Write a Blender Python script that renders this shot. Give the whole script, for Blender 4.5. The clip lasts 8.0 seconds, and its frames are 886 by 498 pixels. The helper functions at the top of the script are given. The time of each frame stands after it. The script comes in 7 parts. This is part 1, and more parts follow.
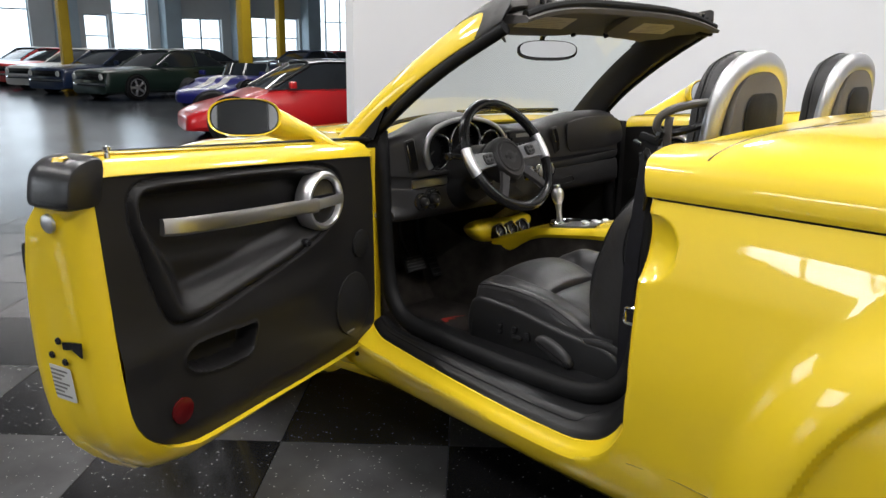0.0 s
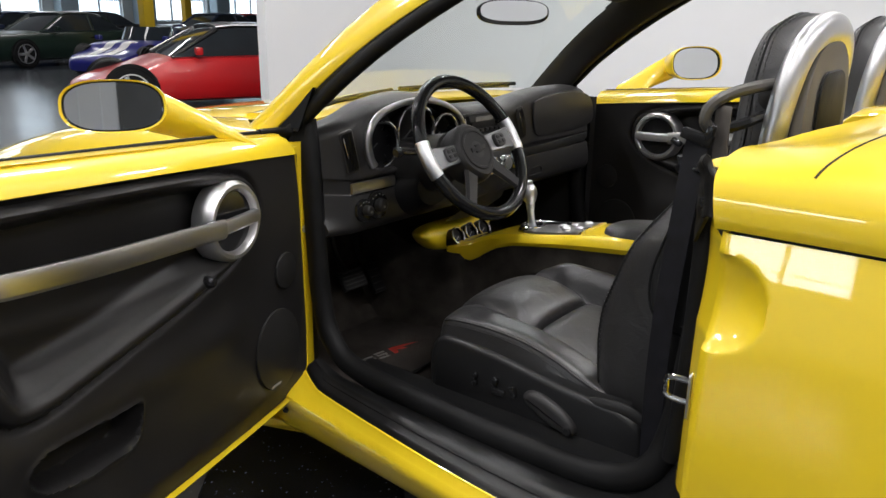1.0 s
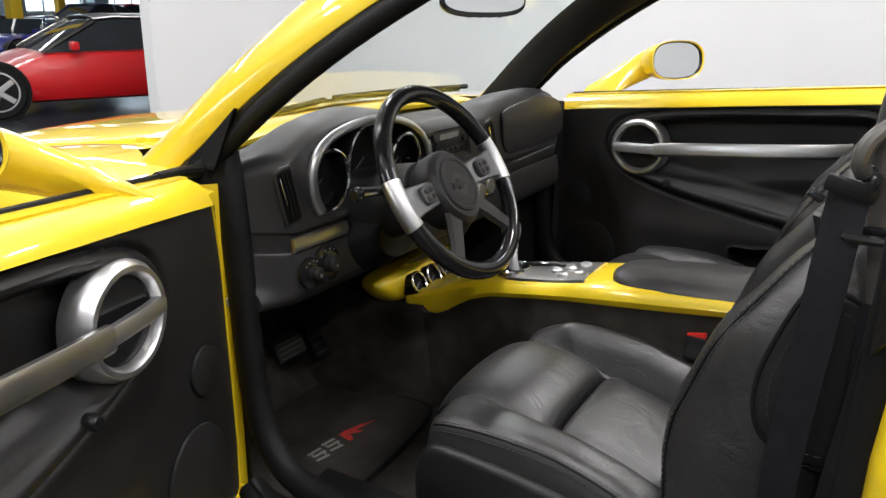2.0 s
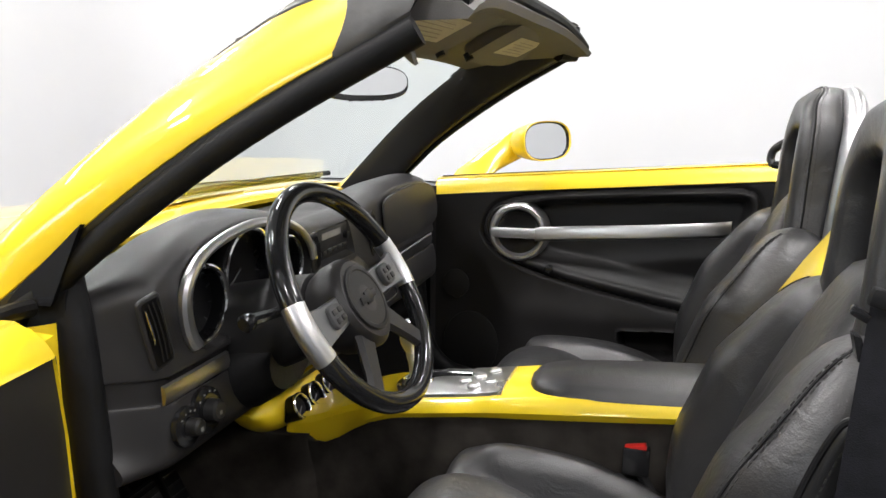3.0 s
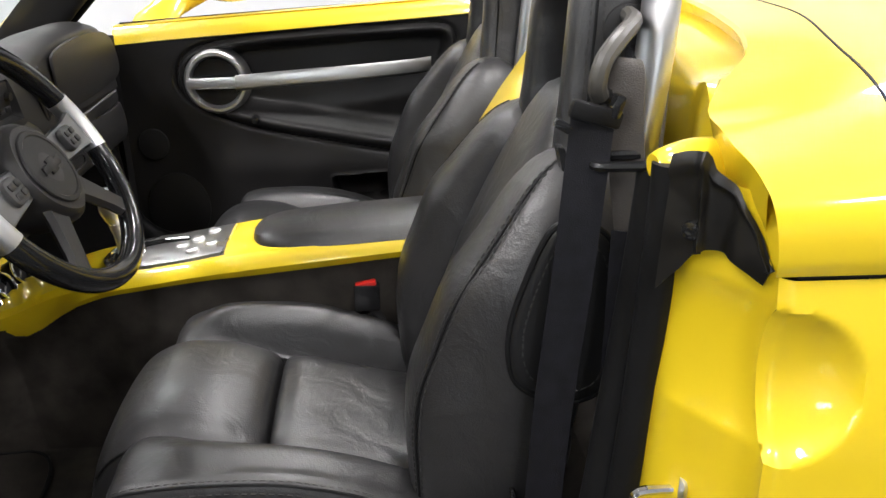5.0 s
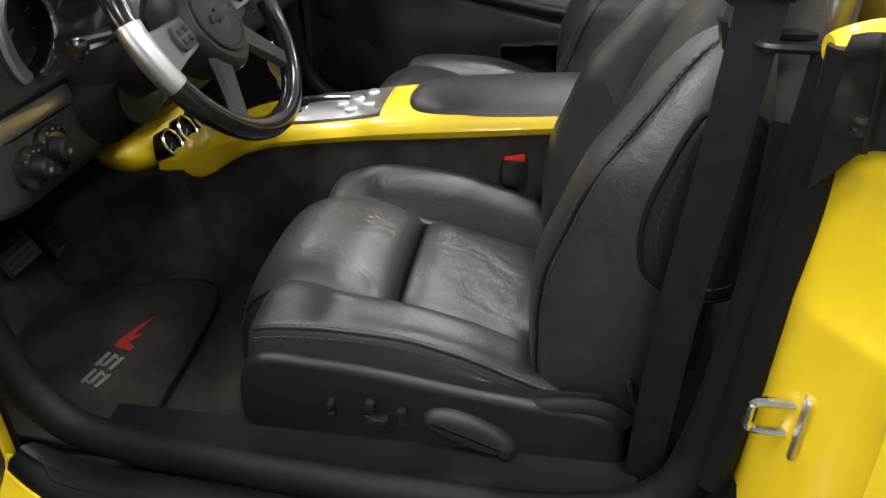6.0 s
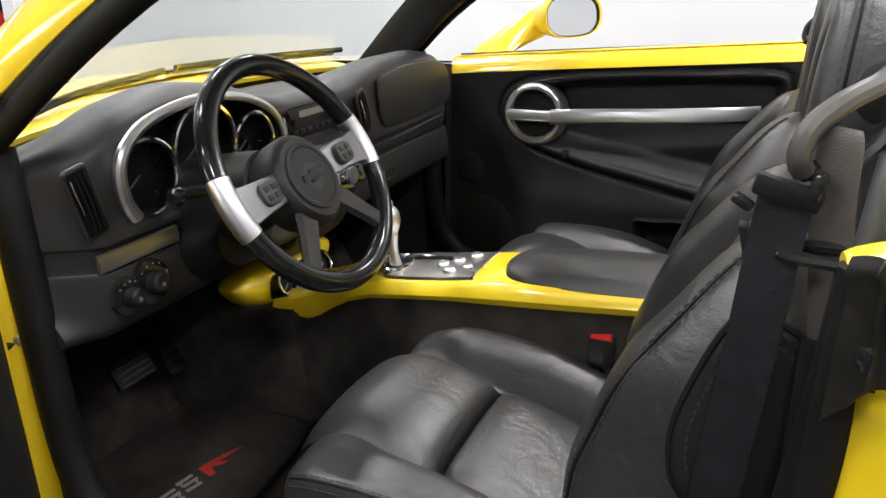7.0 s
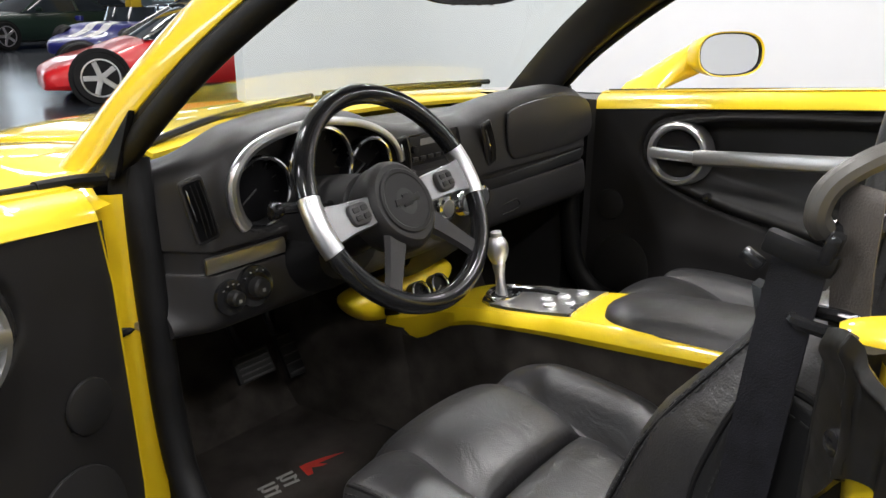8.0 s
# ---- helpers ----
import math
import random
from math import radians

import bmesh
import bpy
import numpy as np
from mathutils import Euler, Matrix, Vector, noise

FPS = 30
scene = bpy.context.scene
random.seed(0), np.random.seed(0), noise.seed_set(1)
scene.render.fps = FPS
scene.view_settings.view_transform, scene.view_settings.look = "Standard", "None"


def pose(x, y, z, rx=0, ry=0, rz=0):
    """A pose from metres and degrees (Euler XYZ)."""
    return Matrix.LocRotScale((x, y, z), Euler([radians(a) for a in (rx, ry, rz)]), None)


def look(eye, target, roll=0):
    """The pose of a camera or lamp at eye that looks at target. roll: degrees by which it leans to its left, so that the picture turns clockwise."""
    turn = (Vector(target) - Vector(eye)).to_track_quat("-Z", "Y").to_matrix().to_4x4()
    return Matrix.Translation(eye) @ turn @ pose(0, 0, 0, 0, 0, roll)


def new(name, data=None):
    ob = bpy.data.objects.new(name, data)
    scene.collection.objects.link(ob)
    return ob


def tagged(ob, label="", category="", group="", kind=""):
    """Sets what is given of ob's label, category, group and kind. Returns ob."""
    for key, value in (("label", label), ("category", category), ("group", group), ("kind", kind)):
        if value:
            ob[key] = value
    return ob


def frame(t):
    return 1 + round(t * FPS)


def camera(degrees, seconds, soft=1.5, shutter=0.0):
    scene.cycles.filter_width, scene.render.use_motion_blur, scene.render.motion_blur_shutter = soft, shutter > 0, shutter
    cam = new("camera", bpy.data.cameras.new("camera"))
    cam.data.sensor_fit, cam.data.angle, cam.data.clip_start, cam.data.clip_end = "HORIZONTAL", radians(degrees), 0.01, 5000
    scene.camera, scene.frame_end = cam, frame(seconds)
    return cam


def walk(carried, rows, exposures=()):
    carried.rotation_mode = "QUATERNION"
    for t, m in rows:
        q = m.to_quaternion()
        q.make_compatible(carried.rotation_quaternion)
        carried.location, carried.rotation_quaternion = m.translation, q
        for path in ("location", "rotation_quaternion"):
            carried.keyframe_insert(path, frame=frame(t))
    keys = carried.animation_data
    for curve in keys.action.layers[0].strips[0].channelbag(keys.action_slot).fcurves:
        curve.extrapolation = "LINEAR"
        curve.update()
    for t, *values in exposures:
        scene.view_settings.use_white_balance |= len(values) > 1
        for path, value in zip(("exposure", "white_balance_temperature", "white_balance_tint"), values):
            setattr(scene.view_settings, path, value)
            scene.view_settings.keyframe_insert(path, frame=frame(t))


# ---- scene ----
cam = camera(60.3, 8.0)
PATH = [
    (0, (-2.341, -1.649, 1.383), (-0.969, -0.282, 0.882), 0.7),
    (0.5, (-2.156, -1.429, 1.38), (-0.772, -0.11, 0.794), 0.6),
    (1, (-1.972, -1.175, 1.378), (-0.479, 0.022, 0.794), 0.8),
    (1.2, (-1.902, -1.083, 1.375), (-0.375, 0.073, 0.798), 0.7),
    (2.3, (-1.571, -0.622, 1.378), (0.126, 0.261, 0.794), 0.7),
    (2.5, (-1.537, -0.563, 1.378), (0.213, 0.236, 0.832), 0.7),
    (3, (-1.483, -0.477, 1.388), (0.384, 0.105, 0.969), 0.6),
    (3.5, (-1.459, -0.448, 1.382), (0.485, -0.212, 0.977), 0.4),
    (4, (-1.454, -0.455, 1.384), (0.504, -0.527, 0.983), 0.4),
    (4.5, (-1.454, -0.46, 1.38), (0.477, -0.658, 0.896), 0.2),
    (5, (-1.449, -0.457, 1.364), (0.386, -0.628, 0.587), 0.7),
    (5.2, (-1.447, -0.463, 1.361), (0.34, -0.586, 0.47), 0.4),
    (6.3, (-1.418, -0.571, 1.347), (0.23, -0.109, 0.313), 0.3),
    (6.5, (-1.401, -0.641, 1.348), (0.248, -0.012, 0.408), -0.6),
    (7, (-1.365, -0.679, 1.368), (0.342, 0.09, 0.664), 0.2),
    (7.5, (-1.317, -0.767, 1.376), (0.302, 0.223, 0.743), 0.4),
    (8, (-1.292, -0.832, 1.377), (0.179, 0.365, 0.742), 0.4),
]
EXPOSURE = [(0.0, 0.08), (1.0, 0.06), (2.5, 0.52), (3.5, 0.65), (4.5, 0.68), (5.0, 0.65), (6.5, 0.62), (8.0, 0.5)]
walk(cam, [(t, look(eye, target, roll)) for t, eye, target, roll in PATH], EXPOSURE)

# world and large lights
world = bpy.data.worlds.new("world")
scene.world = world
world.use_nodes = True
sky = world.node_tree.nodes.new("ShaderNodeTexSky")
sky.sky_type, sky.sun_disc, sky.sun_elevation, sky.sun_rotation = "NISHITA", False, radians(40), radians(120)
world.node_tree.links.new(sky.outputs[0], world.node_tree.nodes["Background"].inputs[0])
world.node_tree.nodes["Background"].inputs[1].default_value = 0.12


def area(name, m, sx, sy, watts, color=(1, 1, 1)):
    d = bpy.data.lights.new(name, "AREA")
    d.shape, d.size, d.size_y, d.energy, d.color = "RECTANGLE", sx, sy, watts, color
    ob = new(name, d)
    ob.matrix_world = m
    return ob


LAMPS = [(x, y) for x in (-5.2, -1.6, 2.0, 5.6) for y in (-5.0, -1.2, 2.6, 6.2)]
LAMP_Z = 5.6
for lx, ly in LAMPS:
    area("ceiling_lamp", pose(lx, ly, LAMP_Z - 0.08), 1.1, 0.45, 100, (1.0, 0.98, 0.975))
# daylight through the windows of the hall
area("window_daylight", look((-14.5, 2.8, 3.45), (0, 2.8, 3.3)), 3.5, 1.1, 150, (0.92, 0.96, 1.0))
area("window_daylight", look((-13.8, 13.2, 2.8), (0, 8, 1.5)), 4.2, 2.6, 160, (0.92, 0.96, 1.0))
area("window_daylight", look((8.0, 38.4, 3.2), (6, 20, 0.5)), 22.0, 2.6, 160, (0.9, 0.95, 1.0))
# unseen fill lights without fixtures, added to brighten the far hall
area("hall_fill", pose(8, 16, 6.6), 10.0, 0.8, 320, (1.0, 0.98, 0.975))
area("hall_fill", pose(8, 26, 6.6), 10.0, 0.8, 320, (1.0, 0.98, 0.975))

# materials


def mat(name, color, rough=0.5, metal=0.0, coat=0.0, var=0.12, scale=8.0, bump=0.0, bump_scale=200.0, rough_var=0.1, spec=0.5, bump_dist=0.002):
    """A surface with two scales of variation in colour and roughness, and a fine relief."""
    m = bpy.data.materials.new(name)
    m.use_nodes = True
    nt = m.node_tree
    b = nt.nodes["Principled BSDF"]
    co = nt.nodes.new("ShaderNodeTexCoord")
    big, fine = nt.nodes.new("ShaderNodeTexNoise"), nt.nodes.new("ShaderNodeTexNoise")
    big.inputs["Scale"].default_value, big.inputs["Detail"].default_value = scale, 4
    fine.inputs["Scale"].default_value, fine.inputs["Detail"].default_value = bump_scale, 3
    for n in (big, fine):
        nt.links.new(co.outputs["Object"], n.inputs["Vector"])
    ramp = nt.nodes.new("ShaderNodeMapRange")
    ramp.inputs["From Min"].default_value, ramp.inputs["From Max"].default_value = 0.3, 0.7
    ramp.inputs["To Min"].default_value, ramp.inputs["To Max"].default_value = 1 - var, 1 + var
    nt.links.new(big.outputs["Fac"], ramp.inputs["Value"])
    mul = nt.nodes.new("ShaderNodeMix")
    mul.data_type, mul.blend_type = "RGBA", "MULTIPLY"
    mul.inputs["Factor"].default_value = 1.0
    mul.inputs["A"].default_value = (*color, 1)
    nt.links.new(ramp.outputs[0], mul.inputs["B"])
    nt.links.new(mul.outputs["Result"], b.inputs["Base Color"])
    rr = nt.nodes.new("ShaderNodeMapRange")
    rr.inputs["To Min"].default_value, rr.inputs["To Max"].default_value = max(0.0, rough - rough_var), min(1, rough + rough_var)
    nt.links.new(big.outputs["Fac"], rr.inputs["Value"])
    nt.links.new(rr.outputs[0], b.inputs["Roughness"])
    b.inputs["Metallic"].default_value = metal
    b.inputs["Coat Weight"].default_value = coat
    b.inputs["Coat Roughness"].default_value = 0.03
    b.inputs["Specular IOR Level"].default_value = spec
    if bump:
        bp = nt.nodes.new("ShaderNodeBump")
        bp.inputs["Strength"].default_value, bp.inputs["Distance"].default_value = bump, bump_dist
        nt.links.new(fine.outputs["Fac"], bp.inputs["Height"])
        nt.links.new(bp.outputs[0], b.inputs["Normal"])
    return m


def leather(name, color, rough):
    """Leather: a fine pebble grain and soft wrinkles."""
    m = mat(name, color, rough, var=0.15, scale=5, rough_var=0.08, spec=0.65)
    nt = m.node_tree
    co = nt.nodes["Texture Coordinate"]
    vor, wr = nt.nodes.new("ShaderNodeTexVoronoi"), nt.nodes.new("ShaderNodeTexNoise")
    vor.inputs["Scale"].default_value = 420
    wr.inputs["Scale"].default_value, wr.inputs["Detail"].default_value, wr.inputs["Distortion"].default_value = 14, 5, 1.2
    nt.links.new(co.outputs["Object"], vor.inputs["Vector"])
    nt.links.new(co.outputs["Object"], wr.inputs["Vector"])
    b1, b2 = nt.nodes.new("ShaderNodeBump"), nt.nodes.new("ShaderNodeBump")
    b1.inputs["Strength"].default_value, b1.inputs["Distance"].default_value = 0.25, 0.001
    b2.inputs["Strength"].default_value, b2.inputs["Distance"].default_value = 0.42, 0.008
    nt.links.new(vor.outputs["Distance"], b1.inputs["Height"])
    nt.links.new(wr.outputs["Fac"], b2.inputs["Height"])
    nt.links.new(b2.outputs[0], b1.inputs["Normal"])
    nt.links.new(b1.outputs[0], nt.nodes["Principled BSDF"].inputs["Normal"])
    return m


def brushed(name, color, rough, axis=0):
    """Brushed metal, the grain along one axis of the object."""
    m = mat(name, color, rough, metal=1.0, var=0.06, scale=6)
    nt = m.node_tree
    mp, no, bp = nt.nodes.new("ShaderNodeMapping"), nt.nodes.new("ShaderNodeTexNoise"), nt.nodes.new("ShaderNodeBump")
    s = [300.0, 300.0, 300.0]
    s[axis] = 6.0
    mp.inputs["Scale"].default_value = s
    no.inputs["Scale"].default_value = 1.0
    bp.inputs["Strength"].default_value, bp.inputs["Distance"].default_value = 0.12, 0.001
    nt.links.new(nt.nodes["Texture Coordinate"].outputs["Object"], mp.inputs["Vector"])
    nt.links.new(mp.outputs[0], no.inputs["Vector"])
    nt.links.new(no.outputs["Fac"], bp.inputs["Height"])
    nt.links.new(bp.outputs[0], nt.nodes["Principled BSDF"].inputs["Normal"])
    return m


def glow(name, color, strength):
    m = bpy.data.materials.new(name)
    m.use_nodes = True
    b = m.node_tree.nodes["Principled BSDF"]
    b.inputs["Base Color"].default_value = (*color, 1)
    b.inputs["Emission Color"].default_value = (*color, 1)
    b.inputs["Emission Strength"].default_value = strength
    return m


def glass(name, color=(1, 1, 1), tint=0.9, gloss=0.08):
    """A thin pane: mostly clear, with a mirror-like sheen."""
    m = bpy.data.materials.new(name)
    m.use_nodes = True
    nt = m.node_tree
    nt.nodes.remove(nt.nodes["Principled BSDF"])
    tr, gl, mix, lw = (nt.nodes.new("ShaderNode" + n) for n in ("BsdfTransparent", "BsdfGlossy", "MixShader", "LayerWeight"))
    pw, ma = nt.nodes.new("ShaderNodeMath"), nt.nodes.new("ShaderNodeMath")
    pw.operation, ma.operation = "POWER", "MULTIPLY_ADD"
    pw.inputs[1].default_value = 4.0
    ma.inputs[1].default_value, ma.inputs[2].default_value = 0.6, gloss * 0.5
    lw.inputs[0].default_value = 0.5
    tr.inputs[0].default_value = (*[c * tint for c in color], 1)
    gl.inputs["Roughness"].default_value = 0.02
    nt.links.new(lw.outputs["Facing"], pw.inputs[0])
    nt.links.new(pw.outputs[0], ma.inputs[0])
    nt.links.new(ma.outputs[0], mix.inputs[0])
    nt.links.new(tr.outputs[0], mix.inputs[1])
    nt.links.new(gl.outputs[0], mix.inputs[2])
    nt.links.new(mix.outputs[0], nt.nodes["Material Output"].inputs[0])
    return m


YELLOW = mat("yellow_paint", (0.86, 0.62, 0.016), 0.35, coat=1.0, var=0.015, scale=3, rough_var=0.05)
VENTSHADE = mat("vent_shade", (0.004, 0.004, 0.0045), 0.35, var=0.1, spec=0.3)
PLASTIC = mat("black_plastic", (0.017, 0.0165, 0.017), 0.46, var=0.15, scale=6, bump=0.25, bump_scale=700, bump_dist=0.0008, spec=0.32)
DASHMAT = mat("dash_vinyl", (0.0215, 0.0205, 0.0212), 0.44, var=0.12, scale=6, bump=0.35, bump_scale=600, bump_dist=0.0008, spec=0.46)
TRIM = mat("door_vinyl", (0.0175, 0.0167, 0.0170), 0.40, var=0.18, scale=5, bump=0.3, bump_scale=600, bump_dist=0.0008, spec=0.24)
LEATHER = leather("black_leather", (0.0245, 0.0238, 0.0248), 0.36)
SKIRT = mat("seat_vinyl", (0.011, 0.011, 0.0118), 0.42, var=0.15, scale=6, bump=0.3, bump_scale=600, bump_dist=0.0008, spec=0.42)
HOOPMETAL = mat("polished_hoop", (0.55, 0.55, 0.56), 0.36, metal=1.0, var=0.05, scale=5, rough_var=0.05)
GLOSSBLACK = mat("gloss_black", (0.012, 0.012, 0.013), 0.16, var=0.1, scale=9, rough_var=0.05)
# shade in the rocker's panel seam, put into a darker yellow
SEAMSHADE = mat("seam_shadow", (0.20, 0.14, 0.01), 0.6, var=0.1)
SILLMAT = mat("sill_plastic", (0.0075, 0.0075, 0.008), 0.38, var=0.2, scale=9, bump=0.3, bump_scale=500, bump_dist=0.0008, spec=0.35, rough_var=0.12)
RUBBER = mat("rubber", (0.0085, 0.0085, 0.009), 0.55, var=0.25, scale=12, bump=0.25, bump_scale=120, spec=0.18)
CARPET = mat("carpet", (0.050, 0.044, 0.039), 0.95, var=0.35, scale=18, bump=1.0, bump_scale=900, bump_dist=0.004, spec=0.1)
MATCLOTH = mat("mat_cloth", (0.045, 0.039, 0.035), 0.95, var=0.3, scale=14, bump=1.0, bump_scale=800, bump_dist=0.003, spec=0.1)
PLATE = brushed("plate_aluminium", (0.74, 0.73, 0.72), 0.28, 1)
ALU = brushed("brushed_aluminium", (0.55, 0.54, 0.53), 0.32, 1)
SATIN = mat("satin_silver", (0.72, 0.72, 0.73), 0.36, metal=1.0, var=0.05, scale=7)
CHROME = mat("chrome", (0.75, 0.75, 0.76), 0.1, metal=1.0, var=0.04, scale=9, rough_var=0.05)
MIRROR = mat("mirror_glass", (0.8, 0.82, 0.83), 0.02, metal=1.0, var=0.02, scale=3, rough_var=0.01)
GAUGE = mat("gauge_face", (0.006, 0.006, 0.007), 0.28, var=0.1, scale=9, rough_var=0.05, spec=0.3)
WHITEMARK = mat("white_print", (0.6, 0.6, 0.58), 0.6, var=0.05)
NEEDLE = mat("dial_print", (0.055, 0.055, 0.058), 0.5, var=0.1)
GREYMARK = mat("grey_print", (0.2, 0.195, 0.185), 0.85, var=0.15, scale=60)
REDMARK = mat("red_print", (0.35, 0.02, 0.012), 0.8, var=0.15, scale=60)
BELT = mat("belt_webbing", (0.0078, 0.0078, 0.0108), 0.6, var=0.35, scale=60, bump=0.6, bump_scale=600, bump_dist=0.0008, spec=0.25)
VISOR = mat("visor_vinyl", (0.105, 0.098, 0.093), 0.6, var=0.15, scale=9, bump=0.25, bump_scale=400)
GREYRUBBER = mat("grey_rubber", (0.075, 0.072, 0.070), 0.5, var=0.35, scale=16, bump=0.6, bump_scale=50)
SPOKE = mat("spoke_metal", (0.21, 0.21, 0.215), 0.36, metal=1.0, var=0.06, scale=12)
TANMARK = mat("tan_print", (0.36, 0.32, 0.25), 0.7, var=0.1, scale=40)
STITCH = mat("stitch_thread", (0.032, 0.031, 0.031), 0.7, var=0.1, scale=40)
CREAM = mat("cream_label", (0.55, 0.50, 0.38), 0.6, var=0.08, scale=30)
REDPL = mat("red_plastic", (0.5, 0.02, 0.015), 0.3, var=0.05)
DARKRED = mat("dark_red_reflector", (0.09, 0.004, 0.006), 0.2, var=0.2, scale=40)
GLASS = glass("windscreen_glass", (0.90, 0.96, 0.95), 0.93)
WALLPAINT = mat("white_wall_paint", (0.78, 0.78, 0.79), 0.6, var=0.02, scale=0.7)
HALLPAINT = mat("hall_wall_paint", (0.72, 0.75, 0.76), 0.7, var=0.08, scale=0.5)
CEILPAINT = mat("ceiling_paint", (0.75, 0.75, 0.75), 0.8, var=0.06, scale=0.5)
YELLOWPOST = mat("yellow_post_paint", (0.62, 0.42, 0.02), 0.5, var=0.08, scale=2)
CONCRETE = mat("polished_floor", (0.026, 0.031, 0.039), 0.22, var=0.2, scale=0.8, rough_var=0.06, spec=0.30)

# mesh helpers


def part(name, bm, material, parent=None, label="", smooth=35, matrix=None):
    """Links a bmesh as one mesh object under a thing or a part."""
    bmesh.ops.recalc_face_normals(bm, faces=bm.faces)
    for f in bm.faces:
        f.smooth = smooth > 0
    if smooth:
        lim = radians(smooth)
        for e in bm.edges:
            if len(e.link_faces) == 2 and e.calc_face_angle(0) > lim:
                e.smooth = False
    me = bpy.data.meshes.new(name)
    bm.to_mesh(me)
    bm.free()
    me.materials.append(material)
    ob = new(name, me)
    if matrix is not None:
        ob.matrix_basis = matrix
    if parent:
        ob.parent = parent
    if label:
        ob["label"] = label
    return ob


def thing(name, label, category, group="", m=None):
    ob = new(name)
    if m is not None:
        ob.matrix_basis = m
    return tagged(ob, label, category, group)


def box(sx, sy, sz, at=(0, 0, 0), bevel=0.0, seg=2, bm=None):
    own = bmesh.new()
    bmesh.ops.create_cube(own, size=1.0, matrix=Matrix.Translation(at) @ Matrix.Diagonal((sx, sy, sz, 1)))
    if bevel:
        bmesh.ops.bevel(own, geom=own.edges[:], offset=bevel, segments=seg, profile=0.6, affect="EDGES")
    return merge(bm, own)


def merge(bm, own):
    if bm is None:
        return own
    me = bpy.data.meshes.new("tmp")
    own.to_mesh(me)
    own.free()
    bm.from_mesh(me)
    bpy.data.meshes.remove(me)
    return bm


def moved(bm, m):
    bmesh.ops.transform(bm, matrix=m, verts=bm.verts)
    return bm


def loft(rings, closed=True, caps=True, bm=None):
    """A skin over rings of equally many points."""
    own = bmesh.new()
    vs = [[own.verts.new(p) for p in r] for r in rings]
    n = len(rings[0])
    for a, b in zip(vs, vs[1:]):
        for i in range(n if closed else n - 1):
            j = (i + 1) % n
            own.faces.new((a[i], a[j], b[j], b[i]))
    if caps and closed:
        own.faces.new(vs[0])
        own.faces.new(vs[-1][::-1])
    return merge(bm, own)


def grid(f, nu, nv, bm=None):
    """An open sheet f(u, v), u and v from 0 to 1."""
    return loft([[f(i / nu, j / nv) for i in range(nu + 1)] for j in range(nv + 1)], closed=False, bm=bm)


def thick(bm, d):
    bmesh.ops.recalc_face_normals(bm, faces=bm.faces)
    bmesh.ops.solidify(bm, geom=bm.faces[:], thickness=d)
    return bm


def curve_pts(pts, n=8, closed=False):
    """A smooth line through points."""
    P = [Vector(p) for p in pts]
    out, m = [], len(P)
    for i in range(m if closed else m - 1):
        if closed:
            a, b, c, d = (P[(i + k - 1) % m] for k in range(4))
        else:
            a, b, c, d = P[max(i - 1, 0)], P[i], P[i + 1], P[min(i + 2, m - 1)]
        for k in range(n):
            t = k / n
            out.append(0.5 * (2 * b + (c - a) * t + (2 * a - 5 * b + 4 * c - d) * t * t + (3 * b - a - 3 * c + d) * t ** 3))
    if not closed:
        out.append(P[-1])
    return out


def tube(pts, r, seg=10, closed=False, smooth=6, flat=None, up=(0, 0, 1), bm=None):
    """A round or oval bar along a smooth line. flat: the second half-width, across 'up'."""
    P = curve_pts(pts, smooth, closed) if smooth else [Vector(p) for p in pts]
    rings, m = [], len(P)
    prev = None
    for i, p in enumerate(P):
        a, b = (P[i - 1], P[(i + 1) % m]) if closed else (P[max(i - 1, 0)], P[min(i + 1, m - 1)])
        t = (b - a).normalized()
        u = Vector(up) if prev is None else prev
        u = (u - t * u.dot(t))
        if u.length < 1e-4:
            u = t.orthogonal()
        u.normalize()
        prev = u if flat is None else None
        w = t.cross(u)
        rr = r(i / max(m - 1, 1)) if callable(r) else r
        ff = rr if flat is None else flat
        rings.append([p + u * (rr * math.sin(2 * math.pi * k / seg)) + w * (ff * math.cos(2 * math.pi * k / seg)) for k in range(seg)])
    if closed:
        rings.append(rings[0])
        own = loft(rings, caps=False)
        bmesh.ops.remove_doubles(own, verts=own.verts, dist=1e-6)
        return merge(bm, own)
    return loft(rings, bm=bm)


def dashes(pts, r=0.0014, dash=0.006, gap=0.0035):
    """A row of short stitches along a smooth line, as one mesh."""
    P = curve_pts(pts, 12)
    bm, acc, on, run = bmesh.new(), 0.0, True, [P[0]]
    def flush():
        if len(run) > 1:
            a, b = run[0], run[-1]
            t = (b - a).normalized()
            u = t.orthogonal().normalized()
            w = t.cross(u)
            v = [[bm.verts.new(p + u * (r * math.cos(k * math.pi / 2)) + w * (r * math.sin(k * math.pi / 2))) for k in range(4)] for p in (a, b)]
            for k in range(4):
                bm.faces.new((v[0][k], v[0][(k + 1) % 4], v[1][(k + 1) % 4], v[1][k]))
    for a, b in zip(P, P[1:]):
        n = max(1, int((b - a).length / 0.0015))
        for i in range(1, n + 1):
            p = a.lerp(b, i / n)
            acc += (b - a).length / n
            if on:
                run.append(p)
            if acc > (dash if on else gap):
                if on:
                    flush()
                on, acc, run = not on, 0.0, [p]
    return bm


